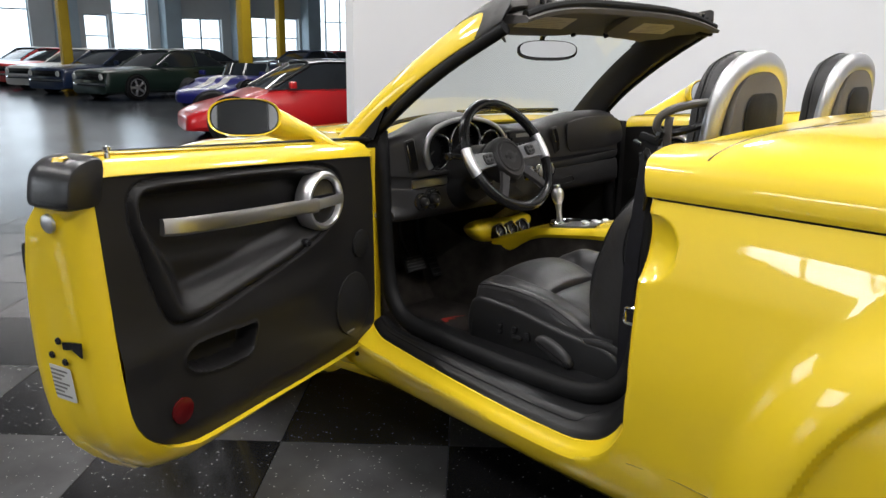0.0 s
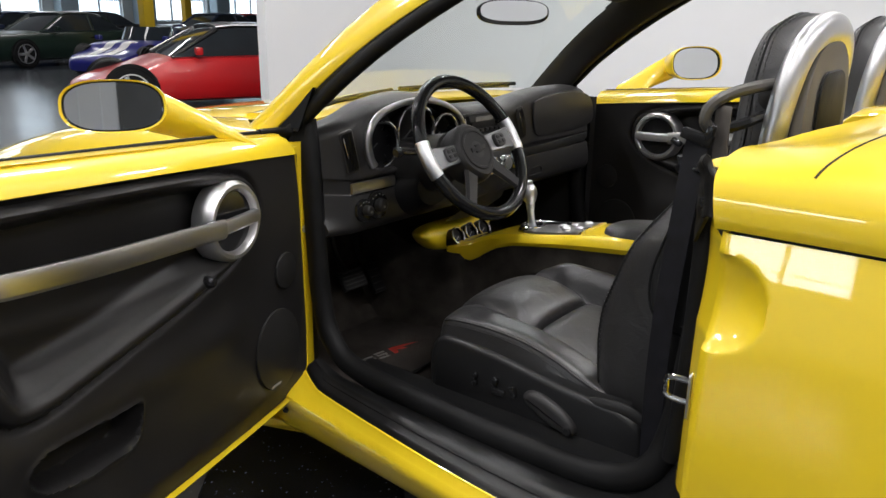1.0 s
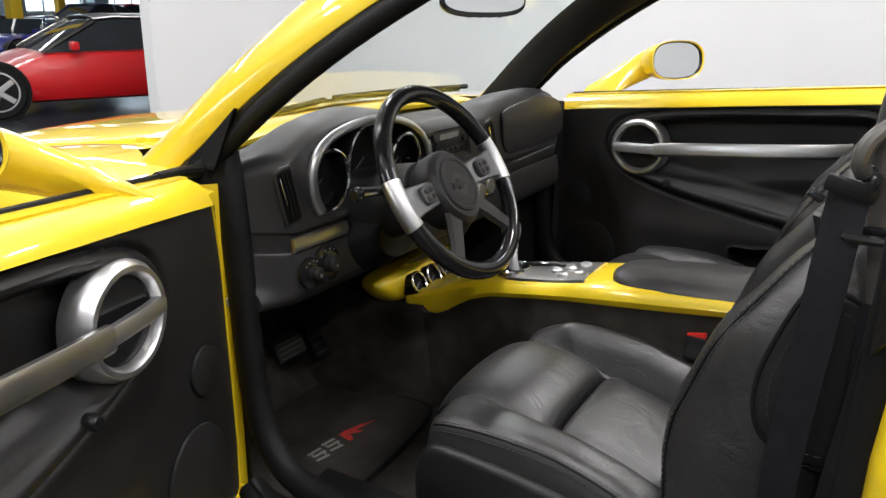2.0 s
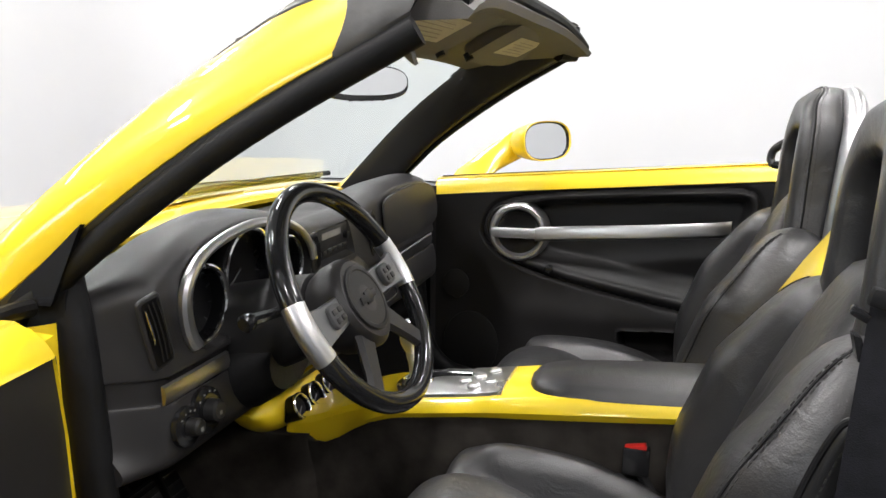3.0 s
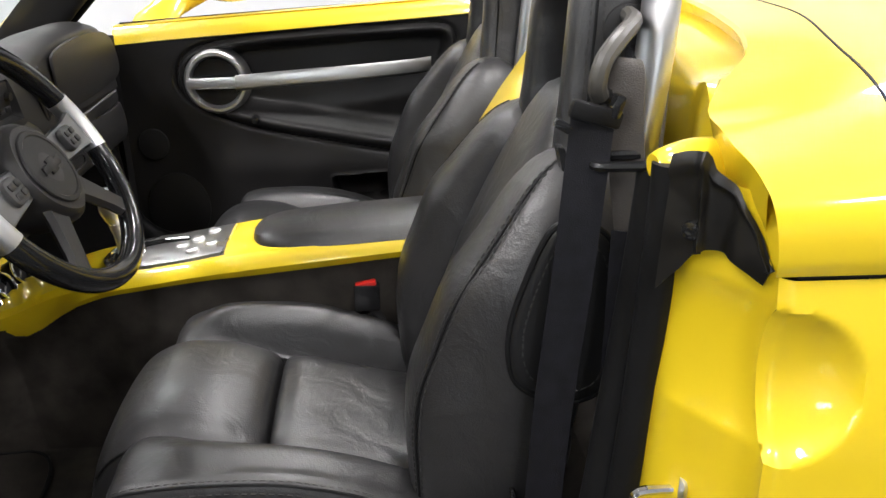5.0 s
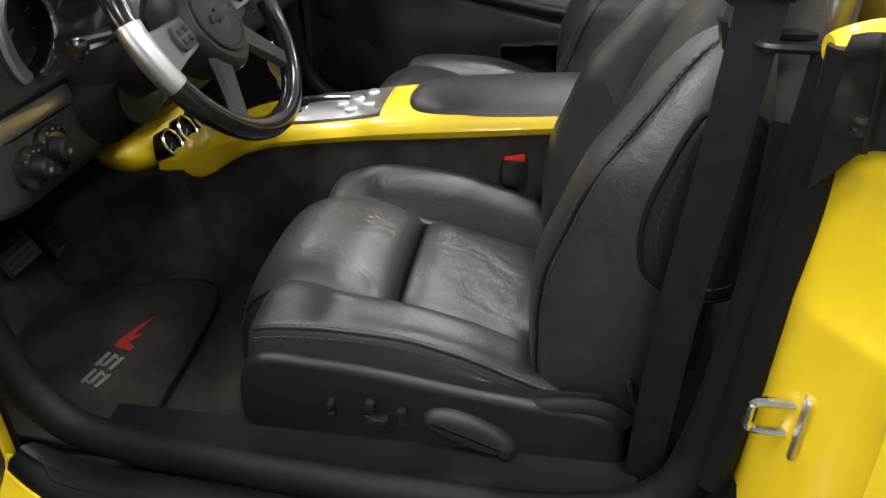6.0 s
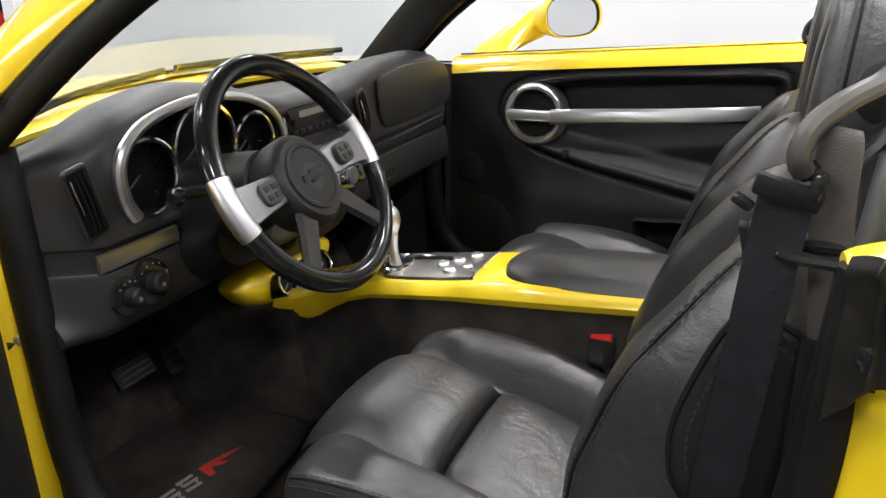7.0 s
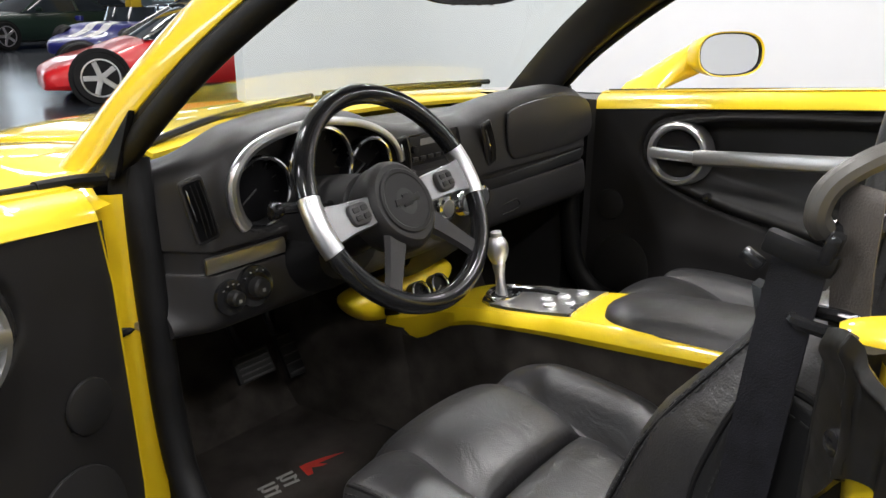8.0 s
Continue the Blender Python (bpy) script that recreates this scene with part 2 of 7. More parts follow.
def lathe(profile, seg=32, bm=None):
    """A turned body round z from (radius, height) pairs."""
    own = bmesh.new()
    rings = [[own.verts.new((r * math.cos(2 * math.pi * k / seg), r * math.sin(2 * math.pi * k / seg), z)) for k in range(seg)] for r, z in profile]
    for a, b in zip(rings, rings[1:]):
        for k in range(seg):
            own.faces.new((a[k], a[(k + 1) % seg], b[(k + 1) % seg], b[k]))
    if profile[0][0] > 0:
        own.faces.new(rings[0][::-1])
    if profile[-1][0] > 0:
        own.faces.new(rings[-1])
    bmesh.ops.remove_doubles(own, verts=own.verts, dist=1e-6)
    return merge(bm, own)


def slab(outline, depth, bevel=0.0, seg=2, bm=None):
    """A plate: the outline in x and y, from z = 0 up to depth, its upper rim rounded."""
    rings, P = [], [Vector((p[0], p[1], 0)) for p in outline]
    n = len(P)
    area2 = sum(P[i].x * P[(i + 1) % n].y - P[(i + 1) % n].x * P[i].y for i in range(n))
    if area2 < 0:
        P.reverse()
    nor = []
    for i in range(n):
        a, b = (P[i] - P[i - 1]).normalized(), (P[(i + 1) % n] - P[i]).normalized()
        t = (a + b)
        t = t.normalized() if t.length > 1e-6 else a
        nor.append(Vector((-t.y, t.x, 0)))
    rings.append([p.copy() for p in P])
    steps = max(seg, 1)
    if bevel:
        for k in range(steps + 1):
            a = math.pi / 2 * k / steps
            rings.append([p + q * (bevel * (1 - math.cos(a))) + Vector((0, 0, depth - bevel + bevel * math.sin(a))) for p, q in zip(P, nor)])
    else:
        rings.append([p + Vector((0, 0, depth)) for p in P])
    return loft(rings, bm=bm)


def rounded(w, h, r, n=5, cx=0.0, cy=0.0):
    """A rectangle with round corners."""
    out = []
    for sx, sy, a0 in ((1, 1, 0), (-1, 1, 90), (-1, -1, 180), (1, -1, 270)):
        for k in range(n + 1):
            a = radians(a0 + 90 * k / n)
            out.append((cx + sx * (w / 2 - r) + r * math.cos(a), cy + sy * (h / 2 - r) + r * math.sin(a)))
    return out


def lerp(x, table):
    """A value between the rows of a table of (x, value), smoothed."""
    if x <= table[0][0]:
        return table[0][1]
    n = len(table) - 1
    for i in range(n):
        (a, p), (b, q) = table[i], table[i + 1]
        if x <= b:
            d = (q - p) / (b - a)
            d0 = (p - table[i - 1][1]) / (a - table[i - 1][0]) if i else d
            d1 = (table[i + 2][1] - q) / (table[i + 2][0] - b) if i + 2 <= n else d
            m0 = 0 if d0 * d <= 0 and i else 2 * d0 * d / (d0 + d) if abs(d0 + d) > 1e-12 else 0
            m1 = 0 if d1 * d <= 0 and i + 2 <= n else 2 * d1 * d / (d1 + d) if abs(d1 + d) > 1e-12 else 0
            t = (x - a) / (b - a)
            w = b - a
            return p * (1 + 2 * t) * (1 - t) ** 2 + m0 * w * t * (1 - t) ** 2 + q * t * t * (3 - 2 * t) + m1 * w * t * t * (t - 1)
    return table[-1][1]


def sstep(a, b, x):
    t = min(1, max(0, (x - a) / (b - a)))
    return t * t * (3 - 2 * t)


def arc(n, a0, a1):
    return [radians(a0 + (a1 - a0) * k / n) for k in range(n + 1)]

# the hall: floor, walls, ceiling, windows


def tile_mat(name, color, fleck):
    m = mat(name, color, 0.20, var=0.22, scale=5, rough_var=0.10, spec=0.32)
    nt = m.node_tree
    b = nt.nodes["Principled BSDF"]
    vor, mr, mx = nt.nodes.new("ShaderNodeTexVoronoi"), nt.nodes.new("ShaderNodeMapRange"), nt.nodes.new("ShaderNodeMix")
    geo, sc = nt.nodes.new("ShaderNodeNewGeometry"), nt.nodes.new("ShaderNodeMapping")
    sc.inputs["Scale"].default_value = (1, 1, 1)
    nt.links.new(geo.outputs["Position"], sc.inputs["Vector"])
    vor.inputs["Scale"].default_value = 48
    nt.links.new(sc.outputs[0], vor.inputs["Vector"])
    mr.inputs["From Min"].default_value, mr.inputs["From Max"].default_value = 0.2, 0.1
    nt.links.new(vor.outputs["Distance"], mr.inputs["Value"])
    mx.data_type = "RGBA"
    old = b.inputs["Base Color"].links[0].from_socket
    no = nt.nodes.new("ShaderNodeTexNoise")
    no.inputs["Scale"].default_value = 90
    nt.links.new(geo.outputs["Position"], no.inputs["Vector"])
    m2 = nt.nodes.new("ShaderNodeMath")
    m2.operation = "GREATER_THAN"
    m2.inputs[1].default_value = 0.52
    nt.links.new(no.outputs["Fac"], m2.inputs[0])
    m3 = nt.nodes.new("ShaderNodeMath")
    m3.operation = "MULTIPLY"
    nt.links.new(mr.outputs[0], m3.inputs[0])
    nt.links.new(m2.outputs[0], m3.inputs[1])
    nt.links.new(m3.outputs[0], mx.inputs["Factor"])
    nt.links.new(old, mx.inputs["A"])
    mx.inputs["B"].default_value = (*fleck, 1)
    nt.links.new(mx.outputs["Result"], b.inputs["Base Color"])
    return m


TILE_DARK = tile_mat("black_speckled_tile", (0.012, 0.012, 0.013), (0.30, 0.30, 0.29))
TILE_LIGHT = tile_mat("grey_speckled_tile", (0.060, 0.060, 0.062), (0.30, 0.30, 0.29))

tagged(part("floor", box(90, 90, 0.2, (10, 20, -0.112)), CONCRETE), "polished grey-blue concrete hall floor", "floor", kind="structure")
checker = new("checker_floor")
tagged(checker, "black and grey speckled checkerboard vinyl tiles on the floor", "tile floor", kind="structure")
TILE, TA = 0.612, radians(-46.8)
TU, TV = Vector((math.cos(TA), math.sin(TA), 0)), Vector((-math.sin(TA), math.cos(TA), 0))
T0 = Vector((-0.969, 0.54, -0.006))
tile_me = []
for m_ in (TILE_DARK, TILE_LIGHT):
    bm_ = box(TILE - 0.003, TILE - 0.003, 0.012, (0, 0, 0), 0.0012, 1)
    me_ = bpy.data.meshes.new("tile")
    bm_.to_mesh(me_)
    bm_.free()
    me_.materials.append(m_)
    tile_me.append(me_)
for i in range(-9, 9):
    for j in range(-8, 9):
        p = T0 + TU * (TILE * (i + 0.5)) + TV * (TILE * (j + 0.5))
        if abs(p.x + 0.3) > 4.6 or p.y > 5.6 or p.y < -5.2:
            continue
        o = new("tile", tile_me[(i + j) % 2])
        o.matrix_basis = Matrix.Translation(p) @ Matrix.Rotation(TA, 4, "Z")
        o.parent = checker

# the white photo wall, with a rounded corner
WALL_Y, WALL_X, WALL_H = 6.6, 9.4, 5.2
path = [(4.08, WALL_Y)] + [(WALL_X - 3 + 3 * math.sin(a), WALL_Y - 3 + 3 * math.cos(a)) for a in arc(14, 0, 90)] + [(WALL_X, -9.4)]
bm_ = loft([[(x, y, 0), (x, y, WALL_H)] for x, y in path], closed=False)
tagged(part("wall_photo", thick(bm_, 0.16), WALLPAINT), "plain white painted photo wall with a rounded corner", "wall", kind="structure")
ou = thing("wall_outlet", "small white outlet plate on the white wall", "outlet", m=pose(4.58, WALL_Y - 0.004, 1.02))
part("plate", moved(slab(rounded(0.09, 0.14, 0.008), 0.008, 0.002), pose(0, 0, 0, 90)), mat("outlet_white", (0.8, 0.8, 0.78), 0.4), ou)
for dz in (-0.03, 0.03):
    part("socket", moved(slab(rounded(0.034, 0.03, 0.008), 0.01, 0.002), pose(0, 0, dz, 90)), mat("outlet_face", (0.65, 0.65, 0.63), 0.4), ou)

# dark panel added behind the camera, for the dark half of the driver's mirror
sd = part("wall_dark_panel", box(1.12, 0.06, 3.2, (-8.6, -9.41, 1.61), 0.01), mat("dark_panel_paint", (0.09, 0.09, 0.092), 0.5, var=0.1, scale=2))
tagged(sd, "dark grey panel on the wall, added for the mirror's dark reflection", "door", kind="structure")
for k in range(9):
    o = part("wall_seam", box(0.02, 0.012, 4.5, (-13.4 + 0.48 * k, -9.446, 2.26)), HALLPAINT)
    tagged(o, "thin upright seam between wall panels", "trim", kind="structure")
# outer walls of the hall
tagged(part("wall_south", box(50, 0.3, 7.5, (8, -9.6, 3.75)), WALLPAINT), "plain white painted wall", "wall", kind="structure")
tagged(part("wall_east", box(0.3, 60, 7.5, (34, 15, 3.75)), HALLPAINT), "pale grey hall wall", "wall", kind="structure")
tagged(part("ceiling", box(62, 64, 0.3, (8, 15, 7.2)), CEILPAINT), "grey painted hall ceiling", "ceiling", kind="structure")
for lx, ly in LAMPS:
    lamp = thing("ceiling_light", "rectangular white ceiling light hanging on rods", "ceiling light", "ceiling lights", pose(lx, ly, LAMP_Z))
    part("housing", box(1.2, 0.55, 0.1, (0, 0, 0.05), 0.01), HALLPAINT, lamp)
    part("rod", box(0.02, 0.02, 1.36, (-0.4, 0, 0.78)), HALLPAINT, lamp)
    part("rod", box(0.02, 0.02, 1.36, (0.4, 0, 0.78)), HALLPAINT, lamp)

# the yellow open car: body
car = thing("convertible", "bright yellow open-top roadster pickup with its driver door wide open", "car")


def mirror_x(bm):
    return moved(bm, Matrix.Diagonal((-1, 1, 1, 1)))


# side skin: half width over height, with the rear wheel flare and the handle scoop
SIDE = [(0.24, 0.74), (0.28, 0.80), (0.33, 0.855), (0.40, 0.885), (0.52, 0.905), (0.70, 0.915), (0.90, 0.902), (1.0, 0.885), (1.08, 0.866)]


def side_x(y, z):
    w = lerp(z, SIDE)
    r = math.hypot(y + 1.78, z - 0.405)
    w += (0.046 * (1 - sstep(0.60, 0.76, r)) - 0.022 * (1 - sstep(0.582, 0.596, r))) * sstep(0.2, 0.4, z) * (1 - sstep(0.80, 1.08, z))
    w += 0.02 * sstep(-0.9, -1.7, y) * sstep(0.3, 0.7, z) * (1 - sstep(0.68, 1.08, z))
    return w


def scoop(y, z):
    r = math.hypot((y + 0.822) / 0.078, (z - 0.975) / 0.074)
    return 0.030 * (1 - r * r) ** 0.75 if r < 1 else 0.0


def quarter(left):
    def f(u, v):
        y = -0.815 - 1.62 * v ** 1.15
        z = 0.24 + 0.838 * u
        x = side_x(y, z) - (scoop(y, z) if left else 0)
        edge = (1 - sstep(-0.812, -0.832, y)) * sstep(0.56, 0.66, z)
        x -= 0.010 * edge * edge
        x -= 0.25 * sstep(-2.05, -2.5, y) ** 2
        return (-x, y, z)
    bm = grid(f, 170, 220)
    # shut face towards the door, down to the seal
    def g(u, v):
        z = 0.24 + 0.838 * v
        e0 = (1 - sstep(-0.812, -0.832, -0.815)) * sstep(0.56, 0.66, z)
        x0 = side_x(-0.815, z) - (scoop(-0.815, z) if left else 0) - 0.010 * e0 * e0
        x1 = 0.665
        t = min(u / 0.35, 1)
        x = x0 + (x1 - x0) * u
        y = lerp(u, [(0, -0.815), (0.05, -0.823), (0.12, -0.819), (0.30, -0.793), (0.5, -0.764), (0.62, -0.758), (1, -0.757)])
        if u == 0:
            y = -0.815
        return (-x, y, z)
    bm = grid(g, 30, 150, bm=bm)
    bmesh.ops.remove_doubles(bm, verts=bm.verts, dist=0.0008)
    return bm


for s in (1, -1):
    part("rocker_seam", tube([(-s * (side_x(y, z) + 0.0002), y, z) for y, z in ((-0.825, 0.455), (-0.95, 0.462), (-1.1, 0.468), (-1.2, 0.472))], 0.0011, 6), SEAMSHADE, car)
part("quarter_panel", quarter(True), YELLOW, car)
part("quarter_panel", mirror_x(quarter(False)), YELLOW, car)

# the rear deck with its rolled front lip round the seats
DECK = [(0.868, 1.083), (0.872, 1.10), (0.868, 1.135), (0.848, 1.17), (0.80, 1.20), (0.70, 1.225), (0.52, 1.246), (0.3, 1.257), (0.0, 1.262)]


def deck_lip(x):
    return lerp(abs(x), [(0, -1.045), (0.15, -1.022), (0.286, -0.992), (0.42, -0.960), (0.49, -0.934), (0.535, -0.908), (0.575, -0.876), (0.61, -0.848), (0.645, -0.824), (0.69, -0.804), (0.74, -0.793), (0.80, -0.788), (0.88, -0.788)])


def shelf_edge(x):
    """The front edge of the painted shelf below the deck's lip."""
    return lerp(abs(x), [(0, -0.905), (0.35, -0.890), (0.50, -0.868), (0.556, -0.852), (0.61, -0.832), (0.66, -0.812)])


def lip_drop(x):
    return lerp(abs(x), [(0, 0.014), (0.35, 0.014), (0.5, 0.022), (0.57, 0.030), (0.61, 0.036), (0.645, 0.042), (0.69, 0.040), (0.74, 0.030), (0.80, 0.022), (0.848, 0.008), (0.868, 0.0), (0.9, 0.0)])


def side_lip(z):
    return lerp(z, [(1.083, -0.806), (1.12, -0.800), (1.16, -0.793), (1.195, -0.789), (1.21, -0.788)])


def deck_pt(k, y):
    i = min(int(k), len(DECK_FINE) - 1)
    x, z = DECK_FINE[i]
    lip = deck_lip(x) if abs(x) <= 0.78 else side_lip(z)
    z -= lip_drop(x) * (1 - sstep(-0.01, 0.24, lip - y))
    back = sstep(-1.9, -2.45, y)
    return x * (1 - 0.288 * sstep(-2.05, -2.5, y) ** 2), z - 0.06 * back * sstep(1.085, 1.2, z)


DECK_FINE = [(-p.x, p.y) for p in curve_pts([(x, z, 0) for x, z in DECK], 6)]
DECK_FINE += [(-x, z) for x, z in DECK_FINE[-2::-1]]


def deck():
    """The deck, its overhanging lip, the shelf in front of it and the wall down from there."""
    rings = []
    n = 60
    for j in range(-9, n + 1):
        ring = []
        for k, (x, z) in enumerate(DECK_FINE):
            lip = deck_lip(x) if abs(x) <= 0.78 else side_lip(z)
            side = sstep(1.16, 1.20, z)
            if j <= 0:
                g = 1 - sstep(0.47, 0.60, abs(x))
                b = sstep(0.60, 0.67, abs(x))
                e = max(shelf_edge(x), lip + 0.012)
                y, drop = [(lip, 0.0), (lip + 0.004 * g, 0.006 * g), (lip - 0.003 * g, 0.016 * g), (lip - 0.010 * g, 0.027 * g), (lip + 0.006, 0.030 * g + 0.001), (e - 0.016, 0.034 * g + 0.003), (e - 0.003, 0.038 * g + 0.008), (e + 0.003, 0.055), (e + 0.006, 0.15), (e + 0.008, 0.26)][-j]
                a = -j / 9
                y, drop = y + (lip - 0.03 * a * side - y) * b, drop * (1 - b) + 0.09 * a * side * b
            else:
                y, drop = lip - (2.48 + lip) * (j / n) ** 1.6, 0.0
            px, pz = deck_pt(k, y)
            ring.append((px, y, pz - drop))
        rings.append(ring)
    return loft(rings, closed=False)


part("rear_deck", deck(), YELLOW, car, "glossy yellow rear deck with a curved lid seam")


def seam_line(off):
    out = []
    for k, (x, z) in enumerate(DECK_FINE):
        if abs(x) > 0.845:
            continue
        a = abs(x)
        y = lerp(a, [(0, -1.145), (0.25, -1.112), (0.46, -1.052), (0.71, -0.972), (0.8, -0.940), (0.86, -0.92)])
        px, pz = deck_pt(k, y)
        out.append((px, y, pz + off))
    return out


part("lip_tongue", tube([(-0.705, -0.822, 1.138), (-0.712, -0.785, 1.143), (-0.721, -0.757, 1.144), (-0.725, -0.738, 1.142)], lambda t: 0.028 - 0.014 * t ** 1.5, 14), YELLOW, car)
for s in (-1, 1):
    part("shut_top", loft([[(s * w, y, z) for w, y in ((0.66, -0.765), (0.74, -0.766), (0.80, -0.794), (w1 - 0.012, -0.820))] for z, w1 in ((1.06, 0.852), (1.09, 0.862), (1.12, 0.862), (1.145, 0.852))], closed=False), YELLOW, car)
part("rear_panel", box(1.34, 0.10, 0.86, (0, -2.40, 0.75), 0.03), YELLOW, car)
part("lid_seam", tube(seam_line(-0.0016), 0.0028, 6, smooth=0), RUBBER, car, "thin black gap round the lid")
for s in (-1, 1):
    part("panel_seam", tube([(s * (side_x(y, 1.081) - 0.0025 - (0.006 if y > -0.83 else 0)), y, 1.081) for y in (-0.83, -1.0, -1.2, -1.5, -1.9, -2.1)], 0.003, 6), RUBBER, car)
    part("rear_valance", loft([[(0.0, -2.44, z), (s * 0.55, -2.42, z), (s * 0.7, -2.33, z)] for z in (0.3, 0.7, 1.08, 1.2)], closed=False), YELLOW, car)


def wheel(parent, x, y, s, r=0.365, w=0.25, name="wheel"):
    prof = [(r - 0.12, -w / 2), (r - 0.03, -w / 2), (r - 0.006, -w / 2 + 0.03), (r, 0), (r - 0.006, w / 2 - 0.03), (r - 0.03, w / 2), (r - 0.12, w / 2)]
    m = pose(x, y, r, 0, 90 * s, 0)
    t = part(name, moved(lathe(prof, 40), m), RUBBER, parent, "black tyre on a silver alloy wheel")
    part("rim_lip", moved(lathe([(r - 0.125, w / 2 - 0.03), (r - 0.105, w / 2 + 0.002), (r - 0.10, w / 2 + 0.008), (r - 0.118, w / 2 + 0.009), (r - 0.135, w / 2 - 0.02)], 36), m), SATIN, t)
    part("rim", moved(lathe([(r - 0.12, -w / 2 + 0.01), (r - 0.11, w / 2 + 0.004), (r - 0.13, w / 2 + 0.004), (r - 0.15, w / 2 - 0.05), (0.05, w / 2 - 0.03), (0.0, w / 2 - 0.03)], 32), m), GLOSSBLACK, t)
    bm = bmesh.new()
    for k in range(5):
        bm = merge(bm, moved(box(r - 0.14, 0.075, 0.03, ((r - 0.14) / 2 + 0.02, 0, w / 2 - 0.01), 0.01, 1), pose(0, 0, 0, 0, 0, 72 * k + 18)))
    bm = merge(bm, moved(lathe([(0.055, 0), (0.05, 0.02), (0, 0.022)], 20), pose(0, 0, w / 2 - 0.01)))
    part("spokes", moved(bm, m), SATIN, t)
    return t


for s in (-1, 1):
    wheel(car, s * 0.87, -1.78, s)
    wheel(car, s * 0.86, 1.14, s)
    for yy, nm in ((-1.78, "arch"), (1.14, "arch")):
        part("wheel_arch", moved(lathe([(0.40, 0.0), (0.405, 0.02), (0.43, 0.024), (0.435, 0.0)], 40), pose(s * (0.985 if yy < 0 else 0.955), yy, 0.40, 0, 90 * s, 0)), YELLOW, car)

# rockers with a stepped ledge and the black sill plates
SILL_OUT = curve_pts([(0.770, 0.245, 0.490), (0.792, 0.19, 0.476), (0.806, 0.12, 0.468), (0.835, -0.20, 0.452), (0.845, -0.42, 0.441), (0.850, -0.58, 0.438), (0.852, -0.655, 0.443), (0.856, -0.715, 0.465), (0.861, -0.758, 0.500), (0.866, -0.790, 0.545), (0.8715, -0.8155, 0.602)], 6)
SILL_IN = curve_pts([(0.735, 0.215, 0.505), (0.735, 0.16, 0.482), (0.735, 0.08, 0.472), (0.735, -0.20, 0.466), (0.735, -0.42, 0.466), (0.735, -0.55, 0.470), (0.735, -0.62, 0.478), (0.735, -0.68, 0.503), (0.737, -0.715, 0.540), (0.739, -0.738, 0.580), (0.740, -0.750, 0.615)], 6)


def rocker():
    """The painted sill under the plate; its upper edge sweeps up into the rear quarter."""
    rings = []
    for o in SILL_OUT:
        y = o.y
        front = 0.045 * sstep(-0.7, 0.4, y)
        ring = [(-(o.x - 0.03), y + 0.01, o.z - 0.008), (-(o.x - 0.004), y, o.z - 0.007), (-(o.x + 0.004), y, o.z - 0.009)]
        top = o.z - 0.012
        for j in range(1, 15):
            z = top - (top - 0.235) * (j / 14) ** 1.3
            skin = side_x(-0.83, z) - front
            k = sstep(0.0, 0.040, top - z)
            ring.append((-((o.x + 0.006) + (max(skin, o.x + 0.006) - o.x - 0.006) * k if z > 0.38 else skin), y, z))
        rings.append(ring)
    first = rings[0]
    rings.insert(0, [(x, 0.30, z) for x, y, z in first])
    # the front end flares out to meet the fender's lower edge
    rings.insert(0, [(x if z > 0.46 else -0.862, 0.345, max(z, 0.325)) for x, y, z in first])
    return loft(rings, closed=False)


def sill_plate(u, v):
    i = min(int(v * (len(SILL_OUT) - 1)), len(SILL_OUT) - 2)
    t = v * (len(SILL_OUT) - 1) - i
    o, n = SILL_OUT[i].lerp(SILL_OUT[i + 1], t), SILL_IN[i].lerp(SILL_IN[i + 1], t)
    p = o.lerp(n, u)
    hump = 0.010 * math.sin(math.pi * u) + 0.004 * sstep(0.42, 0.50, u) - 0.008 * (1 - sstep(0.0, 0.10, u))
    return (-p.x, p.y, p.z + hump)


for s in (1, -1):
    bm = rocker()
    part("rocker_panel", bm if s == 1 else mirror_x(bm), YELLOW, car)
    bm = grid(sill_plate, 24, 66)
    plate = part("sill_plate", thick(bm if s == 1 else mirror_x(bm), 0.006), SILLMAT, car, "black plastic sill plate with a raised border")
    bm = tube([Vector(sill_plate(0.30 + 0.35 * sstep(0.55, 0.66, v) + 0.3 * sstep(0.12, 0.06, v), v)) + Vector((0, 0, 0.0008)) for v in [0.06 + 0.6 * k / 20 for k in range(21)]], 0.0016, 6, smooth=0)
    part("sill_line", bm if s == 1 else mirror_x(bm), RUBBER, plate)

